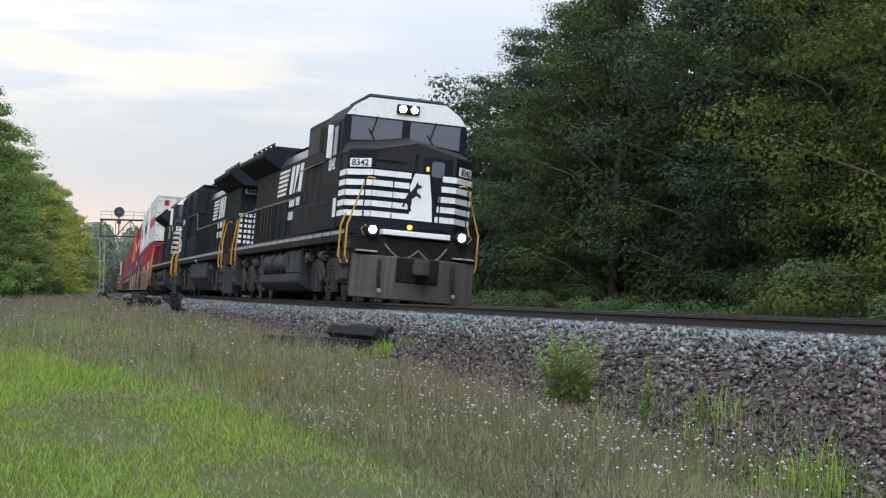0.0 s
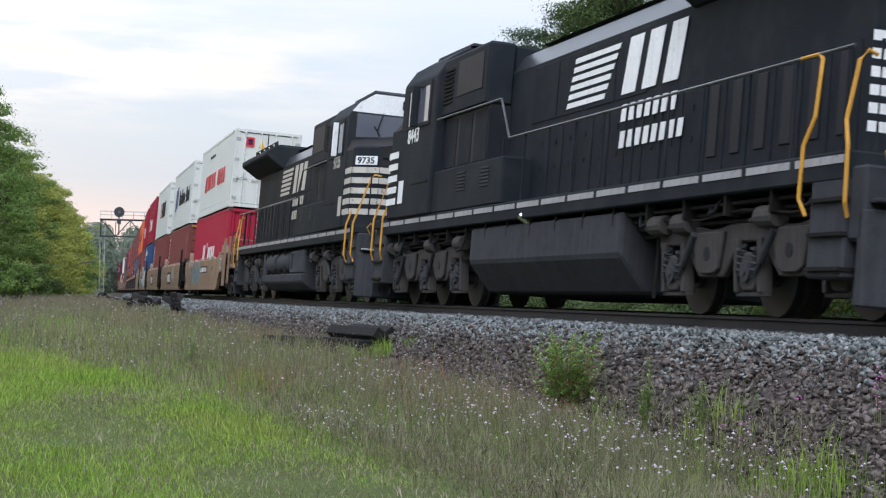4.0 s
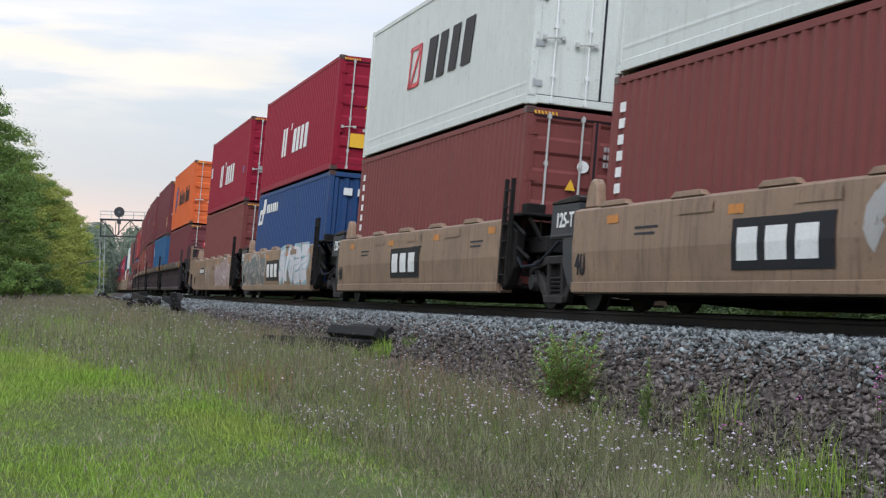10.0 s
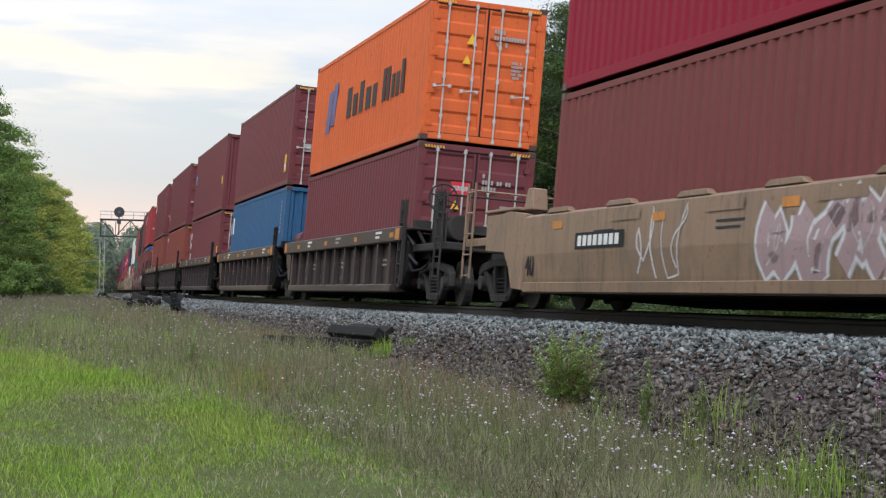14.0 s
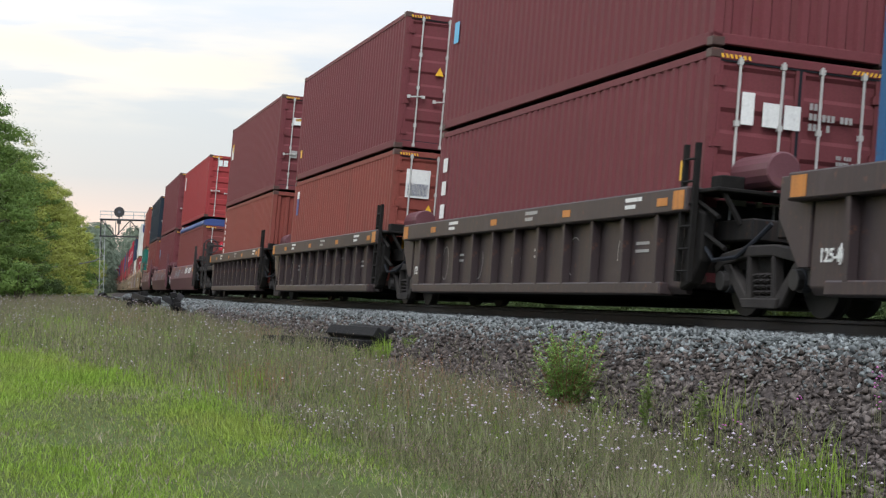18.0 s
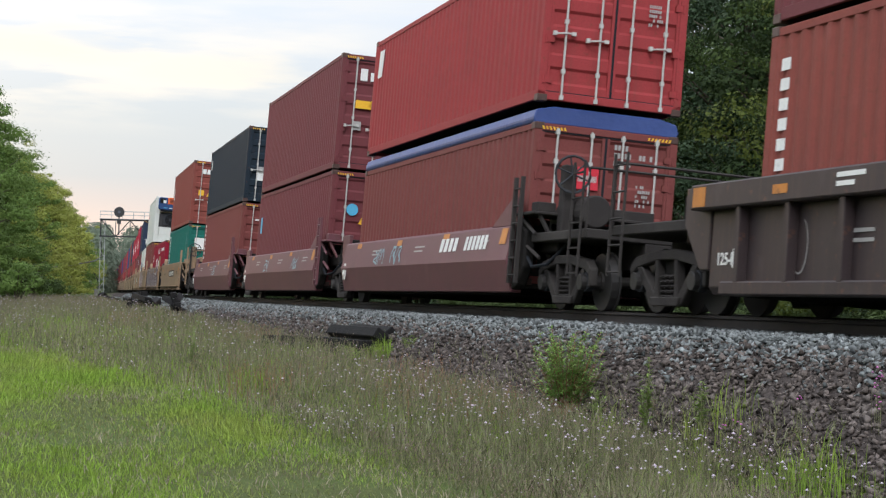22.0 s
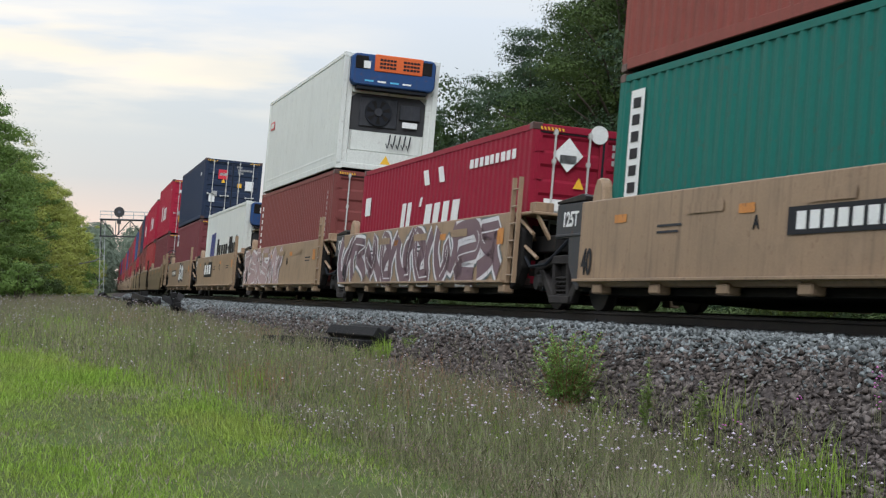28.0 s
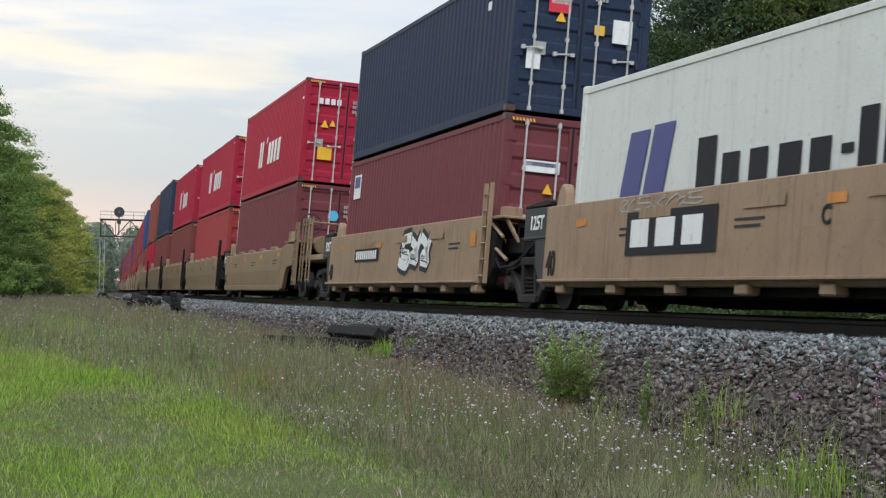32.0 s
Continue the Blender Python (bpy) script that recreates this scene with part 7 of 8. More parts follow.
mark(c, UP, 4.1, 3.85, 4.7, 4.8, INK, "letter_bar")
word(c, UP, 3.75, 1.6, 4.42, 5.15, 5, INK, tall=(0, 1, 4))
placard(c, 0.25, 0.55, 0.85, 1.1, SIGN_BLUE, "line_emblem")
column(L[124.3][1], LOW, 11.9, 1.6, 2.95, 6)
column(L[124.3][1], LOW, 0.75, 1.6, 2.8, 9, CHALK, 0.055)
scrawl(L[124.3][0], "tan", 4.6, 3.2, 0.6, 1.25, CHALK, CHALK, 9, 1, 0.04)
panel_name(L[124.3][0], "tan", 7.55, 5.2, 0.48, 1.06, 3)
c = L[140.3][2]
mark(c, UP, 8.4, 7.5, 4.42, 4.5, SIGN_RED, "emblem")
mark(c, UP, 8.4, 7.5, 5.2, 5.28, SIGN_RED, "emblem", 0.1)
for q in (8.4, 7.6):
    mark(c, UP, q, q - 0.1, 4.42, 5.28, SIGN_RED, "emblem", 0.1)
mark(c, UP, 8.3, 8.15, 4.42, 5.28, SIGN_RED, "emblem", 0.75)
word(c, UP, 7.0, 3.5, 4.42, 5.28, 4, INK, 0.2)
column(L[140.3][1], LOW, 11.9, 1.6, 2.95, 6)
placard(L[140.3][1], 0.1, 0.3, 1.9, 2.1, WHITE, "label", "disc")
panel_name(L[140.3][0], "tan", 7.45, 5.15, 0.48, 1.06, 3)
red_line_name(L[156.3][2], UP, 4.18, 5.0)
placard(L[156.3][2], 0.32, 0.8, 0.6, 0.95, SIGN_YELLOW, "caution_label")
c = L[156.3][1]
mark(c, LOW, 12.0, 11.1, 2.28, 2.75, WHITE, "emblem", 0.3)
mark(c, LOW, 11.2, 10.7, 2.6, 3.05, WHITE, "emblem", 0.15)
mark(c, LOW, 11.6, 11.3, 2.4, 2.6, BOX["royal"], "emblem", 0.1, 1.222)
word(c, LOW, 10.35, 8.1, 2.6, 2.86, 6, WHITE)
for k in range(3):
    placard(c, 0.62 - 0.36 * k, 0.84 - 0.36 * k, 2.32, 2.5, WHITE, "letter_bar")
scrawl(L[156.3][0], "tan", 12.6, 8.0, 0.34, 1.3, SPRAY_TEAL, CHALK, 21, 5, 0.06)
scrawl(L[156.3][0], "tan", 5.2, 0.6, 0.34, 1.4, SPRAY_PALE, SPRAY_BLUE, 22, 4, 0.06)
panel_name(L[156.3][0], "tan", 7.6, 5.2, 0.48, 1.06, 3)
red_line_name(L[172.3][2], UP, 4.18, 5.0)
mark(L[172.3][2], UP, 11.9, 11.5, 4.75, 5.15, WHITE)
mark(L[172.3][2], UP, 1.2, 0.9, 4.3, 4.55, SIGN_BLUE)
placard(L[172.3][1], 0.05, 0.45, 1.7, 2.15, SIGN_RED, "company_label")
placard(L[172.3][1], 0.08, 0.42, 1.88, 2.02, WHITE, "letter_bar")
scrawl(L[172.3][0], "tan", 4.6, 0.5, 0.3, 1.3, SPRAY_PINK, SPRAY_PALE, 31, 5, 0.03, CHALK)
scrawl(L[172.3][0], "tan", 8.2, 6.6, 0.4, 1.3, None, SPRAY_PALE, 33, 2, 0.03)
panel_name(L[172.3][0], "tan", 10.4, 8.6, 0.82, 1.05, 8)
# second car
c = L[193.0][2]
for k in range(2):
    mark(c, UP, 10.4 - 0.6 * k, 9.9 - 0.6 * k, 4.25 + 0.15 * k, 5.3 + 0.15 * k, SIGN_BLUE, "emblem", 0.22)
word(c, UP, 7.8, 4.2, 4.42, 5.15, 5, INK, tall=(0, 2))
word(c, UP, 3.9, 1.7, 4.42, 5.15, 5, INK, tall=(0, 1, 4))
placard(c, 0.2, 0.42, 2.0, 2.22, SIGN_YELLOW, "warning_triangle", "tri")
placard(L[193.0][1], 0.1, 0.5, 1.9, 2.15, SIGN_RED, "company_label")
placard(L[193.0][1], 0.13, 0.47, 1.98, 2.07, WHITE, "letter_bar")
mark(L[208.8][1], LOW, 11.9, 11.6, 2.2, 2.75, WHITE)
column(L[208.8][1], LOW, 0.75, 1.9, 2.9, 8, CHALK, 0.055)
placard(L[208.8][1], -0.1, 0.1, 1.7, 1.92, SIGN_YELLOW, "warning_triangle", "tri")
mark(L[208.8][2], UP, 0.9, 0.6, 3.7, 4.2, SIGN_YELLOW)
mark(L[208.8][2], UP, 0.85, 0.65, 3.78, 3.92, WHITE, x=1.222)
c = L[225.0][1]
column(c, LOW, 11.9, 1.6, 2.9, 3, w=0.28)
for k, (w, h) in enumerate(((0.17, 0.4), (0.22, 0.3), (0.22, 0.3))):
    placard(c, 0.78 - 0.29 * k - w, 0.78 - 0.29 * k, 2.0, 2.0 + h, WHITE, "letter_bar")
mark(c, LOW, 0.7, 0.45, 1.65, 1.9, SIGN_YELLOW)
mark(L[225.0][2], UP, 11.9, 11.6, 4.9, 5.3, SIGN_CYAN)
mark(L[225.0][2], UP, 0.9, 0.6, 4.3, 4.6, SIGN_YELLOW)
placard(L[225.0][2], 0.3, 0.7, 2.3, 2.5, SIGN_YELLOW, "caution_label")
c = L[241.0][1]
placard(c, 0.4, 0.92, 1.9, 2.5, WHITE, "company_label")
placard(c, 0.44, 0.88, 1.94, 2.2, SIGN_BLUE, "company_label")
placard(c, 0.0, 0.24, 2.0, 2.25, SIGN_YELLOW, "warning_triangle", "tri")
placard(c, 0.5, 0.9, 0.75, 1.2, SIGN_YELLOW, "caution_label")
mark(c, LOW, 11.7, 11.4, 2.3, 2.75, SIGN_BLUE)
mark(c, LOW, 11.7, 11.4, 2.75, 2.95, WHITE)
mark(L[241.0][2], UP, 11.8, 11.6, 3.9, 4.1, SIGN_YELLOW)
c = L[257.2][2]
mark(c, UP, 11.8, 11.3, 5.0, 5.45, WHITE)
mark(c, UP, 11.7, 11.4, 5.25, 5.55, SIGN_YELLOW, slant=0.1)
placard(c, 0.2, 0.85, 2.0, 2.22, WHITE, "company_label")
placard(c, 0.3, 0.75, 2.12, 2.2, SIGN_YELLOW, "company_label")
column(L[257.2][1], LOW, 11.9, 1.6, 2.95, 6)
placard(L[257.2][1], 0.3, 0.52, 2.1, 2.32, SIGN_YELLOW, "warning_triangle", "tri")
for a in (193.0, 208.8, 225.0, 241.0, 257.2):
    car = L[a][0]
    s = Shape()
    r = random.Random(int(a))
    for k in range(5):
        u = 2.0 + k * 2.2 + r.uniform(-0.3, 0.3)
        ry, rz = r.uniform(0.16, 0.28), r.uniform(0.2, 0.3)
        stroke(s, "rib", [(6.7 - u + ry * math.cos(0.35 * q + k), 0.74 + rz * math.sin(0.35 * q + k)) for q in range(r.randint(9, 17))], 0.018, 0.004)
    tagged(s.make("chalk_mark", CHALK, car), kind="stuff")
# third car
c = L[277.5][2]
mark(c, UP, 11.8, 11.4, 5.0, 5.6, WHITE, slant=0.1)
for k in range(2):
    placard(c, 0.66 - 0.22 * k, 0.84 - 0.22 * k, 2.15, 2.4, WHITE, "letter_bar")
placard(c, 0.02, 0.2, 2.4, 2.58, WHITE, "label", "disc")
placard(L[277.5][1], 0.1, 0.48, 1.6, 1.95, SIGN_RED, "company_label")
placard(L[277.5][1], 0.13, 0.45, 1.72, 1.82, WHITE, "letter_bar")
tarp = Shape()
tarp.prism([(-1.21, 2.58), (1.21, 2.58), (1.24, 2.66), (1.2, 2.8), (0.9, 2.87), (-0.9, 2.87), (-1.2, 2.8), (-1.24, 2.66)], "y", -6.05, 6.05)
tarp.make("tarpaulin", TARP, L[277.5][1], "blue tarpaulin cover over the open top", bevel=0.02)
for u0, u1, n in ((4.25, 3.05, 4), (2.65, 1.25, 6)):
    st = (u0 - u1) / n
    for k in range(n):
        decal(L[277.5][0], "wine", u0 - k * st, u0 - k * st - st * 0.7, 0.92, 1.16, WHITE, "letter_bar", 0.006)
for a, cols in ((277.5, (7.5, 9.0)), (293.65, (3.0, 8.0)), (310.35, (5.0,))):
    for u in cols:
        scrawl(L[a][0], "wine", u + 0.5, u - 0.4, 0.75, 1.1, None, SPRAY_BLUE, int(u * 10), 2, 0.05)
c = L[293.65][2]
for k, h in enumerate((0.3, 0.22, 0.22)):
    placard(c, 0.55 - 0.26 * k, 0.73 - 0.26 * k, 2.25, 2.25 + h, WHITE, "letter_bar")
placard(c, 0.35, 0.8, 1.55, 1.75, SIGN_YELLOW, "caution_label")
placard(L[293.65][1], 0.5, 0.8, 1.8, 2.1, SIGN_CYAN, "label", "disc")
mark(L[293.65][1], LOW, 11.7, 11.4, 2.0, 2.5, SIGN_CYAN)
c = L[310.35][2]
mark(c, UP, 11.8, 11.6, 5.1, 5.5, WHITE)
placard(c, 0.6, 0.85, 0.75, 1.05, WHITE, "notice")
column(L[310.35][1], LOW, 11.9, 1.5, 2.95, 8)
placard(L[310.35][1], 0.3, 0.75, 2.3, 2.36, WHITE, "number_bar")
placard(L[310.35][1], -0.1, 0.08, 2.2, 2.38, SIGN_CYAN, "label", "disc")
placard(L[310.35][1], 0.45, 0.75, 0.75, 1.0, SIGN_YELLOW, "warning_triangle", "tri")
# fourth car
c = L[330.8][2]
mark(c, UP, 11.8, 11.5, 4.9, 5.5, WHITE)
for k in range(3):
    placard(c, 0.64 - 0.2 * k, 0.8 - 0.2 * k, 2.3, 2.52, WHITE, "letter_bar")
placard(c, 0.68, 0.92, 1.3, 1.55, SIGN_YELLOW, "label")
placard(c, 0.34, 0.56, 1.28, 1.52, SIGN_YELLOW, "warning_triangle", "tri")
c = L[330.8][1]
mark(c, LOW, 11.75, 11.3, 1.5, 2.98, WHITE, "name_panel")
for k in range(6):
    mark(c, LOW, 11.65, 11.4, 1.58 + k * 0.23, 1.72 + k * 0.23, INK, "letter_bar", x=1.222)
column(c, LOW, 0.8, 1.6, 2.9, 9, CHALK, 0.06)
placard(c, 0.35, 0.9, 1.75, 2.3, WHITE, "notice")
placard(c, -0.4, -0.15, 1.9, 2.15, WHITE, "label", "disc")
panel_name(L[330.8][0], "sand", 6.5, 3.2, 0.84, 1.14, 10)
lettering("A", 0.22, INK, L[330.8][0], Matrix.Translation((1.49, -0.55, 1.0)) @ SIDE[1], "letter")
c = L[346.65][1]
red_line_name(c, LOW, 1.45, 2.02)
word(c, LOW, 3.5, 0.7, 2.42, 2.58, 9, WHITE)
mark(c, LOW, 11.8, 11.3, 1.9, 2.3, WHITE)
for u in (6.6, 5.5):
    mark(c, LOW, u, u - 0.35, 2.3, 2.6, WHITE, slant=-0.2)
placard(c, 0.35, 0.85, 1.85, 2.4, WHITE, "hazard_diamond", "diamond")
placard(c, 0.46, 0.74, 1.98, 2.12, INK, "hazard_symbol")
placard(c, -0.75, -0.25, 1.75, 2.3, WHITE, "hazard_diamond", "diamond")
placard(c, -0.05, 0.25, 2.35, 2.65, WHITE, "label", "disc")
placard(c, 0.5, 0.95, 1.05, 1.4, WHITE, "notice")
scrawl(L[346.65][0], "sand", 13.0, 0.3, 0.34, 1.47, SPRAY_PURPLE, SPRAY_PALE, 41, 9, 0.07, SPRAY_TEAL)
column(L[362.45][1], LOW, 11.8, 1.5, 2.9, 7)
column(L[362.45][1], LOW, 0.75, 1.6, 2.8, 9, CHALK, 0.055)
placard(L[362.45][1], 0.02, 0.24, 1.85, 2.07, WHITE, "label", "disc")
mark(L[362.45][2], UP, 11.6, 10.9, 5.2, 5.45, SIGN_RED, "emblem")
mark(L[362.45][2], UP, 11.5, 11.0, 5.25, 5.4, BOX["white"], "emblem", x=1.222)
scrawl(L[362.45][0], "sand", 13.0, 5.6, 0.36, 1.47, SPRAY_PINK, SPRAY_PALE, 51, 6, 0.08, SPRAY_PURPLE)
lettering("D", 0.26, INK, L[362.45][0], Matrix.Translation((1.49, 6.7 - 4.6, 1.0)) @ SIDE[1], "letter")
c = L[378.4][1]
for k in range(2):
    mark(c, LOW, 10.5 - 0.8 * k, 9.85 - 0.8 * k, 1.4, 2.4 + 0.04 * k, SIGN_BLUE, "emblem", 0.3)
word(c, LOW, 8.0, 4.4, 1.35, 2.15, 5, INK, tall=(0,))
mark(c, LOW, 4.45, 4.2, 1.7, 1.8, INK, "letter_bar")
word(c, LOW, 4.1, 1.6, 1.35, 2.15, 5, INK, tall=(0, 1, 4))
panel_name(L[378.4][0], "sand", 9.5, 6.75, 0.7, 1.26, 3)
lettering("C", 0.28, INK, L[378.4][0], Matrix.Translation((1.49, 6.7 - 4.2, 1.02)) @ SIDE[1], "letter")
scrawl(L[378.4][0], "sand", 9.8, 7.2, 1.28, 1.45, None, CHALK, 61, 5, 0.02)
c = L[394.3][2]
placard(c, 0.22, 0.62, 1.75, 2.15, SIGN_RED, "company_label")
placard(c, 0.26, 0.58, 1.9, 2.02, WHITE, "letter_bar")
placard(c, -0.9, -0.55, 1.35, 1.75, WHITE, "notice")
placard(c, 0.7, 0.95, 0.75, 1.1, WHITE, "notice")
placard(c, -0.4, -0.22, 1.45, 1.62, SIGN_YELLOW, "label")
mark(L[394.3][2], UP, 1.6, 1.4, 5.2, 5.35, WHITE)
mark(L[394.3][1], LOW, 11.7, 11.0, 2.35, 2.9, WHITE)
mark(L[394.3][1], LOW, 11.6, 11.1, 2.6, 2.85, SIGN_BLUE, x=1.222)
placard(L[394.3][1], 0.2, 0.85, 1.95, 2.15, WHITE, "company_label")
placard(L[394.3][1], 0.25, 0.8, 2.05, 2.12, SIGN_BLUE, "company_label")
panel_name(L[394.3][0], "sand", 9.8, 7.5, 0.84, 1.12, 10)
scrawl(L[394.3][0], "sand", 5.6, 3.2, 0.6, 1.36, WHITE, GRIME, 71, 3, 0.06)
# fifth car and on
for a in (414.0, 429.4, 444.6):
    red_line_name(L[a][2], UP, 4.18, 5.0)
    placard(L[a][2], 0.35, 0.75, 0.65, 1.0, SIGN_YELLOW, "caution_label")
    placard(L[a][2], 0.5, 0.72, 1.55, 1.77, SIGN_YELLOW, "warning_triangle", "tri")
    word(L[a][2], UP, 0.4, 0.1, 5.6, 5.66, 2, WHITE)
    for k in range(4):
        placard(L[a][2], 0.7 - 0.17 * k, 0.82 - 0.17 * k, 2.2, 2.36, WHITE, "letter_bar")
placard(L[414.0][1], 0.0, 0.3, 1.9, 2.2, SIGN_CYAN, "label", "disc")
# ---- meadow ----
def blades(x, y, h, w, lean, rng, z=None, az=None):
    n = len(x)
    a = rng.uniform(0, 6.283, n)
    u = np.stack([np.cos(a), np.sin(a), np.zeros(n)], 1)
    b = rng.uniform(0, 6.283, n) if az is None else az
    d = np.stack([np.cos(b), np.sin(b), np.zeros(n)], 1) * (lean * h)[:, None]
    p = np.stack([x, y, (ground_z(x, y) - 0.02) if z is None else z], 1)
    up = np.array([0, 0, 1.0])
    mid = p + d * 0.35 + up * (h * 0.6)[:, None]
    tip = p + d + up * (h * rng.uniform(0.82, 1.0, n))[:, None]
    hw = (w * 0.5)[:, None]
    v = np.stack([p - u * hw, p + u * hw, mid + u * hw * 0.8, mid - u * hw * 0.8, tip], 1)
    k = np.arange(n) * 5
    t = np.concatenate([np.stack([k, k + 1, k + 2], 1), np.stack([k, k + 2, k + 3], 1), np.stack([k + 3, k + 2, k + 4], 1)])
    return v.reshape(-1, 3), t, tip, mid


def heads(p, r, rng, flat=0.7):
    """Small pointed flower or seed heads."""
    n = len(p)
    o = np.array([(1, 0, -0.4), (-0.5, 0.87, -0.4), (-0.5, -0.87, -0.4), (0, 0, 1.0)], float)
    v = p[:, None, :] + o[None] * (r * 1.05)[:, None, None] * np.array([1, 1, flat]) * rng.uniform(0.7, 1.2, (n, 4, 1))
    f = np.array([(0, 1, 3), (1, 2, 3), (2, 0, 3), (0, 2, 1)])
    return v.reshape(-1, 3), (f[None] + (np.arange(n) * 4)[:, None, None]).reshape(-1, 3)


def spread(n, rng, y0, y1, left, right, power=1.8):
    """Points in the meadow, denser towards the viewer."""
    y = y0 + (y1 - y0) * rng.uniform(0, 1, n) ** power
    l, r = left(y), right(y)
    return l + (r - l) * rng.uniform(0, 1, n), y


def clumpy(x, y, rng, cut, scale, seed=7.3):
    k = np.array([noise.noise((a * scale, b * scale * 0.6, seed)) for a, b in zip(x, y)])
    keep = k + rng.normal(0, 0.12, len(x)) > cut
    return x[keep], y[keep]


def view_left(y):
    return y * 0.055 - 0.3


def lawn_edge(y):
    return np.interp(y, [10, 14.4, 16.5, 18.7, 21.9, 26, 30.3, 33.5, 42], [5.0, 4.75, 4.5, 4.3, 3.85, 3.5, 3.2, 1.7, 1.0])


def toe(y):
    return line_x(y) - np.interp(y, [10, 14, 20, 30, 45, 120], [3.25, 3.25, 3.1, 2.8, 2.9, 3.4])


def meadow():
    rng = np.random.default_rng(5)
    U = lambda a, b, n: rng.uniform(a, b, n)
    # lawn: patchy, ragged towards the wildflowers
    x, y = spread(130000, rng, 10.2, 44, view_left, lambda v: lawn_edge(v) + rng.normal(0.25, 0.7, len(v)), 1.7)
    k = np.array([noise.noise((a * 0.7, b * 0.35, 1.7)) + 0.5 * noise.noise((a * 2.3, b * 1.4, 5.1)) for a, b in zip(x, y)])
    thin = sum(p * np.exp(-((x - cx) / sx) ** 2 - ((y - cy) / sy) ** 2) for cx, cy, sx, sy, p in ((3.5, 16.2, 0.55, 0.3, 1.0), (2.35, 15.4, 0.5, 0.35, 0.8), (2.9, 15.75, 0.4, 0.2, 0.6), (1.5, 15.0, 0.3, 0.3, 0.7), (3.9, 14.9, 0.5, 0.25, 0.5)))
    keep = rng.uniform(0, 1, len(x)) < np.clip(1.0 + 0.4 * k - 0.75 * thin, 0.25, 1.0)
    x, y, k = x[keep], y[keep], k[keep]
    h = U(0.03, 0.1, len(x)) * (1 + 1.2 * (rng.uniform(0, 1, len(x)) > 0.95)) * np.clip(1.0 + 0.8 * k, 0.65, 1.6) * np.interp(y, [14, 17, 24], [0.8, 0.95, 1.15])
    w = U(0.004, 0.0085, len(x)) * (1 + y / 40)
    which = 0.85 * k + np.interp(y, [14, 16.5, 19], [-0.2, -0.08, 0.08]) + rng.normal(0, 0.2, len(x))
    for lo, hi, mat, name, label in ((-9, -0.34, GRASS_DULL, "dull_lawn_grass", "dull olive mown grass"), (-0.34, 0.06, GRASS_PALE, "pale_lawn_grass", "yellowish green mown grass"), (0.06, 9, GRASS, "lawn_grass", "short bright green mown grass")):
        i = (which >= lo) & (which < hi)
        v, t, _, _ = blades(x[i], y[i], h[i], w[i], U(0.1, 0.8, int(i.sum())), rng)
        fast_mesh(name, v, t, mat, "stuff", label, "grass")
    x, y = clumpy(*spread(22000, rng, 10.2, 44, view_left, lambda v: lawn_edge(v) + 0.5, 1.7), rng, 0.0, 0.8)
    v, t, _, _ = blades(x, y, U(0.04, 0.12, len(x)), U(0.004, 0.008, len(x)) * (1 + y / 40), U(0.3, 1.3, len(x)), rng)
    fast_mesh("dry_grass", v, t, STRAW, "stuff", "dry cut grass lying on the lawn", "grass")
    # coarse grass through the wildflowers
    left = lambda v: np.maximum(lawn_edge(v) - 0.05, view_left(v))
    edge = lambda a, b: np.clip((a - left(b)) / 1.1, 0.3, 1.0)
    x, y = spread(60000, rng, 10.2, 120, left, toe, 2.6)
    low = lambda a, b: np.clip((toe(b) + 0.3 - a) / 1.3, 0.2, 1.0)
    drift = np.array([noise.noise((p * 0.9, q * 0.4, 3.3)) + 0.5 * noise.noise((p * 2.6, q * 1.1, 8.8)) for p, q in zip(x, y)])
    h = U(0.08, 0.26, len(x)) * low(x, y) * edge(x, y) * np.clip(1.0 + 0.9 * drift, 0.5, 1.8)
    which = drift + rng.normal(0, 0.12, len(x))
    for lo, hi, mat, name, label in ((-9, -0.22, STRAW, "brown_grass", "dry brownish grass among the wildflowers"), (-0.22, 0.14, GRASS_DULL, "coarse_grass", "coarse olive green grass among the wildflowers"), (0.14, 9, WEED_LEAF, "fresh_grass", "fresh green grass among the wildflowers")):
        i = (which >= lo) & (which < hi)
        v, t, _, _ = blades(x[i], y[i], h[i], U(0.0026, 0.0045, int(i.sum())) * (1 + y[i] / 40), U(0.05, 0.45, int(i.sum())), rng)
        fast_mesh(name, v, t, mat, "stuff", label, "grass")
    x, y = clumpy(*spread(95000, rng, 10.2, 70, left, toe, 2.0), rng, -0.1, 0.55, 2.0)
    v, t, _, _ = blades(x, y, U(0.1, 0.3, len(x)) * low(x, y) * edge(x, y), U(0.003, 0.0055, len(x)) * (1 + y / 40), U(0.05, 0.35, len(x)), rng)
    fast_mesh("green_tussocks", v, t, GRASS, "stuff", "tussocks of fresh green grass", "grass")
    # bright tufts along the foot of the bank
    tx, ty = [], []
    for cx, cy, n in ((6.88, 12.15, 90), (6.9, 11.8, 90), (6.75, 12.3, 60), (6.95, 11.45, 40), (7.2, 12.1, 16), (6.1, 14.6, 60), (6.4, 14.9, 50), (7.05, 16.5, 70), (7.16, 14.5, 40), (7.48, 14.7, 26), (7.52, 14.4, 26), (7.1, 14.0, 24), (6.5, 13.2, 40), (8.0, 28.0, 260), (7.6, 28.2, 240), (7.1, 28.6, 160), (4.6, 22, 200), (5.9, 26, 160), (2.3, 33.5, 90)):
        tx.append(rng.normal(cx, 0.1, n))
        ty.append(rng.normal(cy, 0.2, n))
    x, y = np.concatenate(tx), np.concatenate(ty)
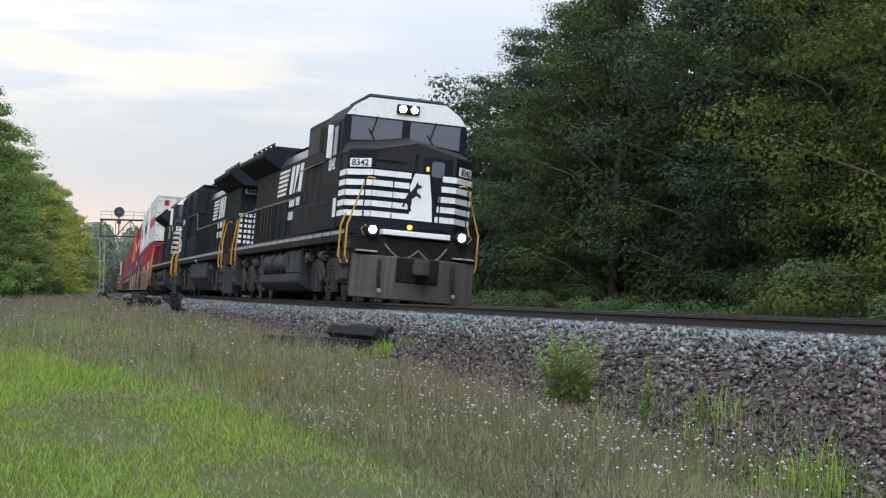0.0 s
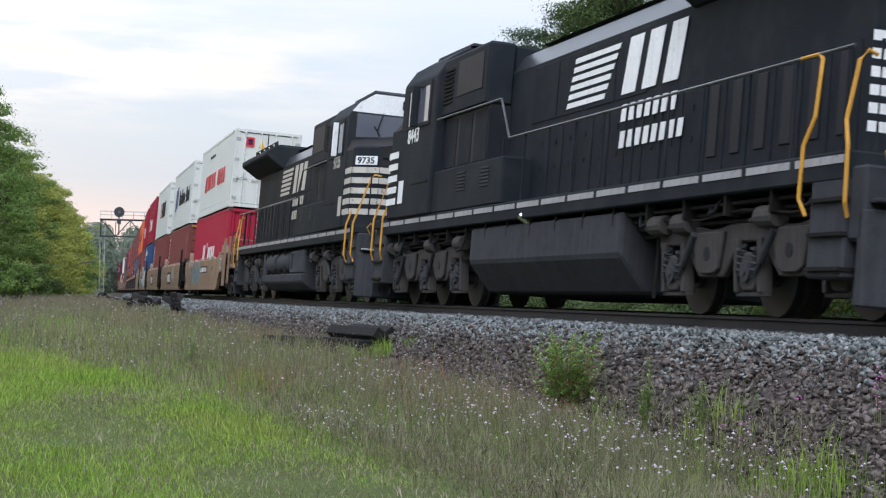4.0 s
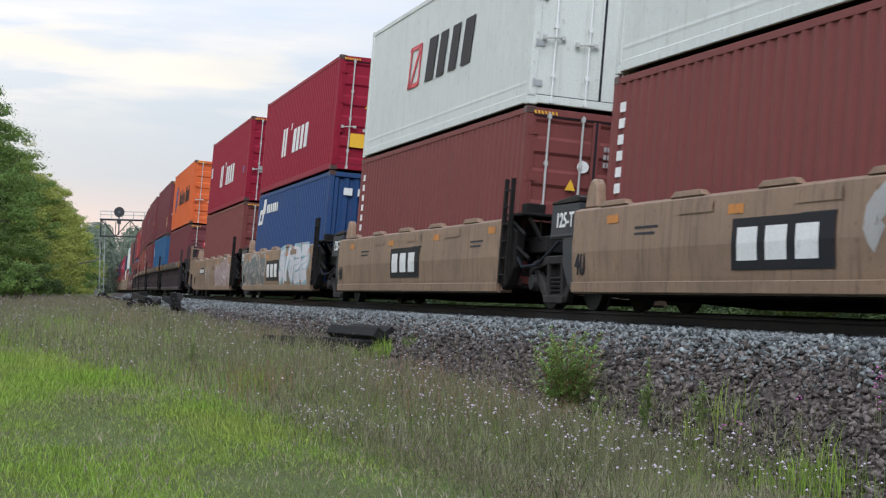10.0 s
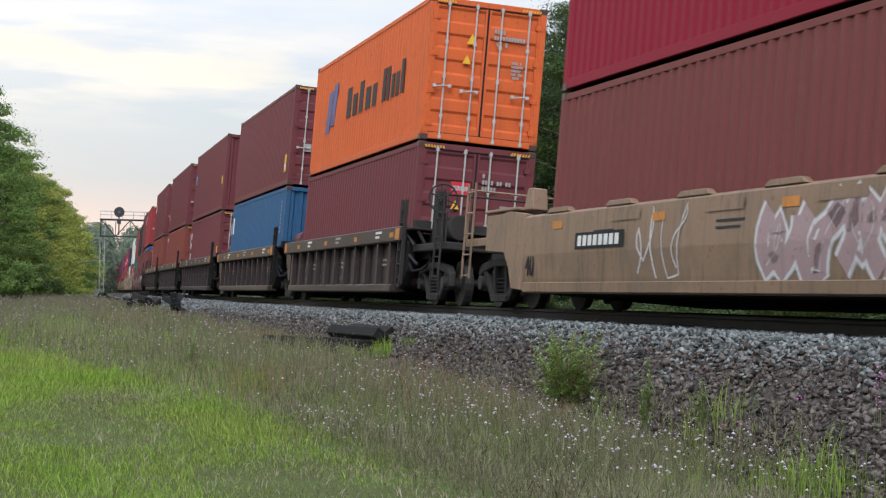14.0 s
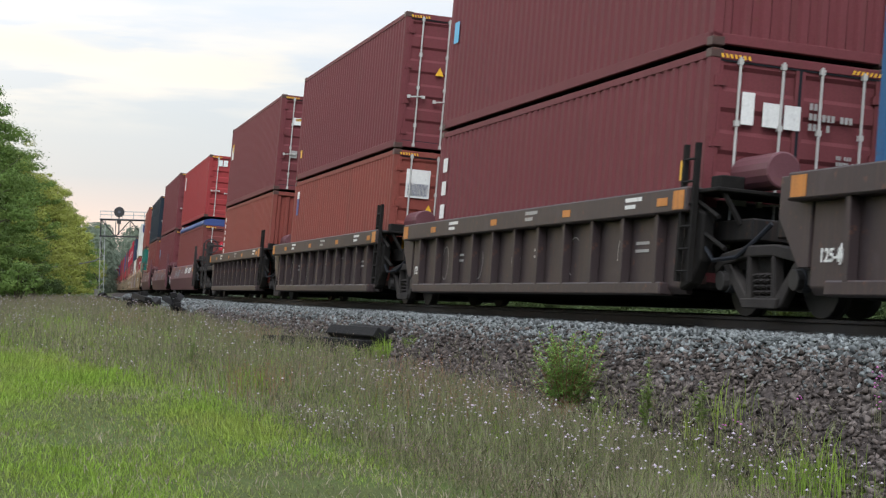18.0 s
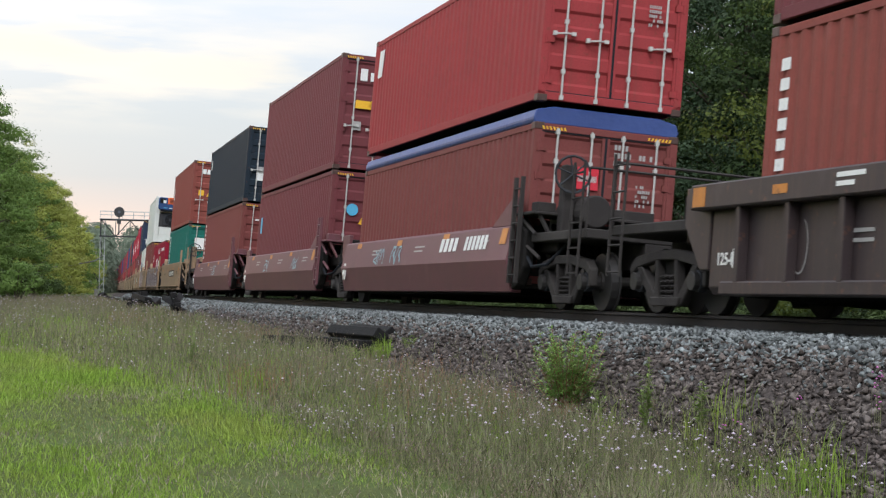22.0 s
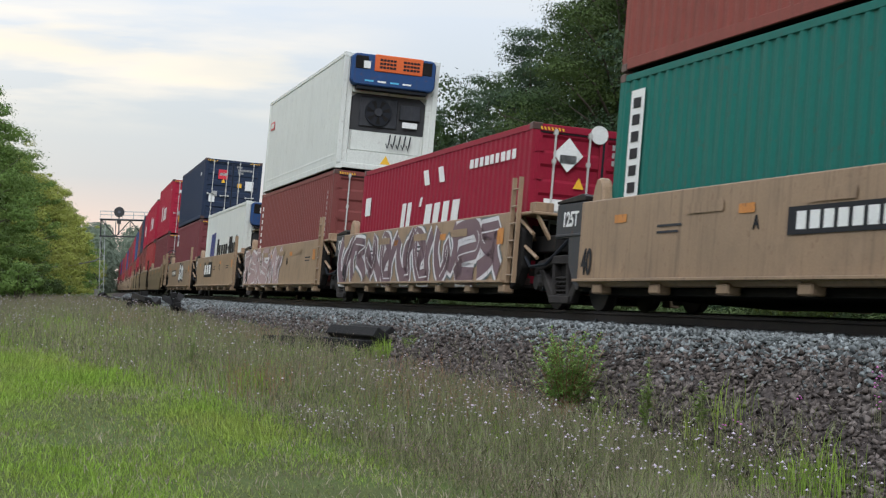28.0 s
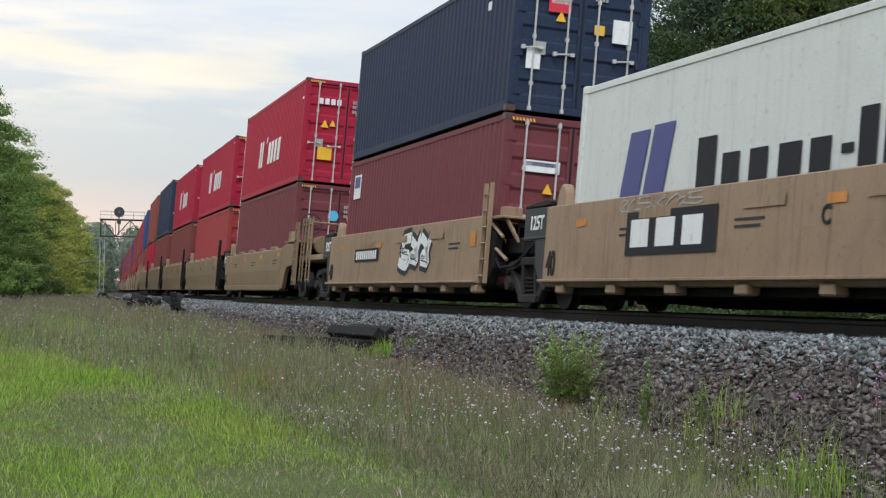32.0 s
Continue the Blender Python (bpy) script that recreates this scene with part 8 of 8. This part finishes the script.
    v, t, _, _ = blades(x, y, U(0.15, 0.46, len(x)), U(0.006, 0.0105, len(x)), U(0.05, 0.35, len(x)), rng)
    fast_mesh("bright_tufts", v, t, GRASS, "stuff", "tall bright green grass tufts at the foot of the bank", "grass")
    # wildflowers: wiry stems that fork, with lilac heads and brown seed heads
    x, y = spread(23000, rng, 10.2, 110, lambda v: left(v) - 0.35 * np.abs(rng.normal(0, 1, len(v))), lambda v: toe(v) + 0.25, 2.3)
    x, y = clumpy(x, y, rng, -0.28, 0.5, 4.4)
    n = len(x)
    h = U(0.28, 0.68, n) * np.clip(edge(x, y) + 0.15, 0.45, 1.0) * np.interp(y, [11, 20, 40, 110], [0.9, 1.0, 0.9, 0.8]) * np.clip((toe(y) + 0.35 - x) / 1.4, 0.25, 1.0)
    w = U(0.003, 0.0045, n) * (1 + y / 40)
    v, t, tip, mid = blades(x, y, h, w, U(0.02, 0.22, n), rng)
    fast_mesh("weed_stems", v, t, STEM, "stuff", "wiry grey green stems of knapweed", "wildflowers")
    tips = [tip]
    for k, mat in enumerate((STEM, GRASS_DULL, STRAW, STEM)):
        i = rng.choice(n, int(n * 0.8), replace=False)
        hh = h[i] * U(0.25, 0.6, len(i))
        v, t, tp, _ = blades(mid[i, 0], mid[i, 1], hh, w[i] * 0.75, U(0.15, 0.75, len(i)), rng, z=mid[i, 2] - h[i] * U(0, 0.2, len(i)))
        fast_mesh("weed_branches", v, t, mat, "stuff", "thin forked side stems of knapweed", "wildflowers")
        tips.append(tp)
    tips = np.concatenate(tips)
    d = rng.uniform(0, 1, len(tips))
    grow = 1 + tips[:, 1] / 60
    drift = np.array([noise.noise((p[0] * 0.8, p[1] * 0.45, 9.1)) for p in tips])
    bloom = d < 0.012 + 0.24 * np.clip(drift + 0.02, 0, 1)
    v, t = heads(tips[bloom], (U(0.005, 0.0145, len(tips)) * grow)[bloom], rng, 0.6)
    fast_mesh("lilac_flowers", v, t, PETAL, "stuff", "small pale lilac knapweed flowers", "wildflowers")
    seed = d > 0.5
    v, t = heads(tips[seed], (U(0.004, 0.008, len(tips)) * grow)[seed], rng, 1.2)
    fast_mesh("seed_heads", v, t, SEED, "stuff", "brown dried flower heads", "wildflowers")
    # taller plants in the foreground with larger pale heads
    fx, fy = spread(420, rng, 10.6, 17.5, lambda v: np.maximum(lawn_edge(v) + 0.1, 4.3), lambda v: toe(v) - 0.05, 1.3)
    fh = U(0.4, 0.72, len(fx)) * np.clip((toe(fy) + 0.6 - fx) / 1.6, 0.45, 1.0)
    v, t, tp, md = blades(fx, fy, fh, U(0.004, 0.006, len(fx)), U(0.02, 0.25, len(fx)), rng)
    fast_mesh("tall_stems", v, t, STEM, "stuff", "tall wiry stems of flowering knapweed", "wildflowers")
    i = rng.choice(len(fx), 700)
    v, t, tq, _ = blades(md[i, 0], md[i, 1], fh[i] * U(0.2, 0.5, 700), np.full(700, 0.004), U(0.2, 0.8, 700), rng, z=md[i, 2])
    fast_mesh("tall_side_stems", v, t, STEM, "stuff", "forked side stems of flowering knapweed", "wildflowers")
    tt = np.concatenate([tp, tq])
    tt = tt[rng.uniform(0, 1, len(tt)) < 0.24]
    v, t = heads(tt, U(0.009, 0.021, len(tt)), rng, 0.6)
    fast_mesh("knapweed_flowers", v, t, PETAL, "stuff", "pale pinkish knapweed flower heads", "wildflowers")
    # narrow leaves low on the stems
    i = rng.choice(n, int(n * 1.7))
    v, t, _, _ = blades(x[i] + rng.normal(0, 0.03, len(i)), y[i] + rng.normal(0, 0.03, len(i)), U(0.04, 0.14, len(i)), U(0.0035, 0.007, len(i)) * (1 + y[i] / 40), U(0.4, 1.3, len(i)), rng, z=ground_z(x[i], y[i]) + U(0.0, 0.3, len(i)))
    fast_mesh("weed_leaves", v, t, STEM, "stuff", "narrow grey green leaves of the wildflowers", "wildflowers")
    # dry thatch
    x, y = spread(15000, rng, 10.2, 90, left, toe, 2.3)
    v, t, _, _ = blades(x, y, U(0.1, 0.4, len(x)) * low(x, y), U(0.0025, 0.0045, len(x)) * (1 + y / 40), U(0.05, 0.6, len(x)), rng)
    fast_mesh("dry_thatch", v, t, STRAW, "stuff", "dry straw coloured stalks in the meadow", "grass")
    # russet dock stalks in patches
    x, y = np.concatenate([rng.normal(cx, 0.3, 110) for cx in (6.9, 5.9, 7.2, 6.0, 4.7, 6.3)]), np.concatenate([rng.normal(cy, 0.7, 110) for cy in (22.5, 19, 34, 44, 21.5, 17.5)])
    v, t, tp, _ = blades(x, y, U(0.3, 0.6, len(x)), U(0.005, 0.009, len(x)), U(0.02, 0.2, len(x)), rng)
    fast_mesh("dock_stalks", v, t, RUSSET, "stuff", "russet dried dock stalks", "wildflowers")
    p = np.repeat(tp, 6, 0) - np.abs(rng.normal(0, 1, (len(tp) * 6, 1))) * np.array([0, 0, 0.06]) + rng.normal(0, 0.008, (len(tp) * 6, 3))
    v, t = heads(p, U(0.004, 0.008, len(p)), rng, 1.0)
    fast_mesh("dock_seeds", v, t, RUSSET, "stuff", "russet seeds of dried dock", "wildflowers")
    # pink flowers at the edge of the ballast
    pts = np.array([(7.62, 12.1, -0.42), (7.66, 12.15, -0.36), (7.6, 12.1, -0.47), (7.7, 12.2, -0.4), (7.58, 12.05, -0.62), (7.64, 12.12, -0.58), (7.35, 12.9, -0.62), (7.0, 13.5, -0.9), (6.8, 12.9, -0.95), (6.9, 13.1, -0.85)])
    p = np.concatenate([pts + rng.normal(0, 0.025, pts.shape) for _ in range(3)])
    v, t = heads(p, U(0.012, 0.02, len(p)), rng, 0.6)
    fast_mesh("pink_flowers", v, t, PETAL_PINK, "stuff", "vivid pink flower heads at the edge of the ballast", "wildflowers")
    v, t, _, _ = blades(p[:, 0], p[:, 1], p[:, 2] - ground_z(p[:, 0], p[:, 1]) + 0.02, np.full(len(p), 0.005), np.full(len(p), 0.02), rng)
    fast_mesh("pink_flower_stems", v, t, STEM, "stuff", "thin green stems of pink flowers", "wildflowers")


meadow()


def leafy_weed(x, y, h, r, stems, mat, label, seed, leaf=0.07, name="goldenrod_plant", plume=None):
    """A herb of many upright stems set with narrow leaves."""
    rng = np.random.default_rng(seed)
    t = thing(name, label, "weed", "tall weeds beside the track", at=Matrix.Translation((x, y, float(ground_z(x, y)) - 0.03)))
    s = Shape()
    V, T, n, tops = [], [], 0, []
    for k in range(stems):
        a, q = rng.uniform(0, 6.28), r * math.sqrt(rng.uniform(0, 1))
        foot = Vector((0.2 * q * math.cos(a), 0.2 * q * math.sin(a), 0))
        hh = h * rng.uniform(0.5, 1.0) ** 1.2 * (1 - 0.25 * q / r)
        tip = Vector((q * math.cos(a), q * math.sin(a), hh))
        mid = foot.lerp(tip, 0.5) + Vector((-0.1 * q * math.cos(a), -0.1 * q * math.sin(a), 0.02))
        s.tube([foot, mid, tip], 0.006, 4, 0.002)
        m = int(36 * hh / 0.8)
        f = rng.uniform(0.3, 1.0, m)
        base = np.array([tuple(foot.lerp(mid, g * 2) if g < 0.5 else mid.lerp(tip, g * 2 - 1)) for g in f])
        b = rng.uniform(0, 6.28, m)
        d = np.stack([np.cos(b), np.sin(b), rng.uniform(0.1, 1.0, m)], 1)
        d /= np.linalg.norm(d, axis=1)[:, None]
        L = leaf * rng.uniform(0.6, 1.3, m) * (1.1 - 0.5 * f)
        u = np.stack([-np.sin(b), np.cos(b), np.zeros(m)], 1)
        c = base + d * (L * 0.5)[:, None]
        quad = np.stack([base, c + u * (L * 0.17)[:, None], base + d * L[:, None] - np.array([0, 0, 1]) * (L * 0.15)[:, None], c - u * (L * 0.17)[:, None]], 1)
        k4 = n + np.arange(m) * 4
        V.append(quad.reshape(-1, 3))
        T += [np.stack([k4, k4 + 1, k4 + 2], 1), np.stack([k4, k4 + 2, k4 + 3], 1)]
        n += 4 * m
        tops.append(tuple(tip))
    s.make("stalk", RUSSET if stems > 60 else STEM, t)
    fast_mesh("leaves", np.concatenate(V), np.concatenate(T), mat, parent=t)
    if plume:
        p = np.repeat(np.array(tops), 14, 0) + rng.normal(0, 0.02, (len(tops) * 14, 3)) * np.array([1, 1, 2.5])
        v, f = heads(p, rng.uniform(0.006, 0.012, len(p)), rng)
        fast_mesh("flower_plume", v, f, plume, parent=t)
    return t


leafy_weed(7.3, 17.9, 1.26, 0.44, 84, GOLDENROD, "bushy bright green goldenrod plant at the foot of the bank", 1, 0.1)
for k, (px, py, ph, pr, ps) in enumerate(((7.16, 15.5, 1.05, 0.08, 9), (7.3, 14.6, 0.85, 0.07, 7), (6.9, 18.6, 0.55, 0.12, 8), (8.0, 27.9, 0.42, 0.3, 24), (7.55, 28.1, 0.45, 0.35, 24), (6.9, 28.6, 0.45, 0.25, 16), (8.35, 27.4, 0.3, 0.25, 14), (4.55, 26.0, 0.95, 0.07, 8), (6.6, 37.0, 0.85, 0.1, 9), (2.5, 34.8, 0.85, 0.08, 8),
                                          (6.3, 31.5, 0.5, 0.12, 8), (5.2, 33, 0.5, 0.14, 8), (7.2, 40, 0.5, 0.2, 12), (9.0, 44, 0.5, 0.2, 12), (8.0, 52, 0.6, 0.3, 16), (9.6, 62, 0.6, 0.4, 18), (10.2, 65, 0.5, 0.4, 16), (11.6, 80, 0.6, 0.4, 16), (7.35, 17.2, 0.4, 0.15, 8))):
    leafy_weed(px, py, ph, pr, ps, WEED_LEAF, "slender green weed growing beside the track", 10 + k, 0.09)
# ---- movement ----
def motions():
    """The whole train rolls along the line at an almost steady pace."""
    for ob, a, half, local in MOVERS:
        walk(ob, [(t, ride(a, half, t) @ local) for t in (0.0, 2.0, 4.0, 6.0, 8.0, 10.0, 12.0, 14.0, 16.0, 18.0, 20.0, 22.0, 24.0, 26.0, 28.0, 30.0, 32.0)])


motions()
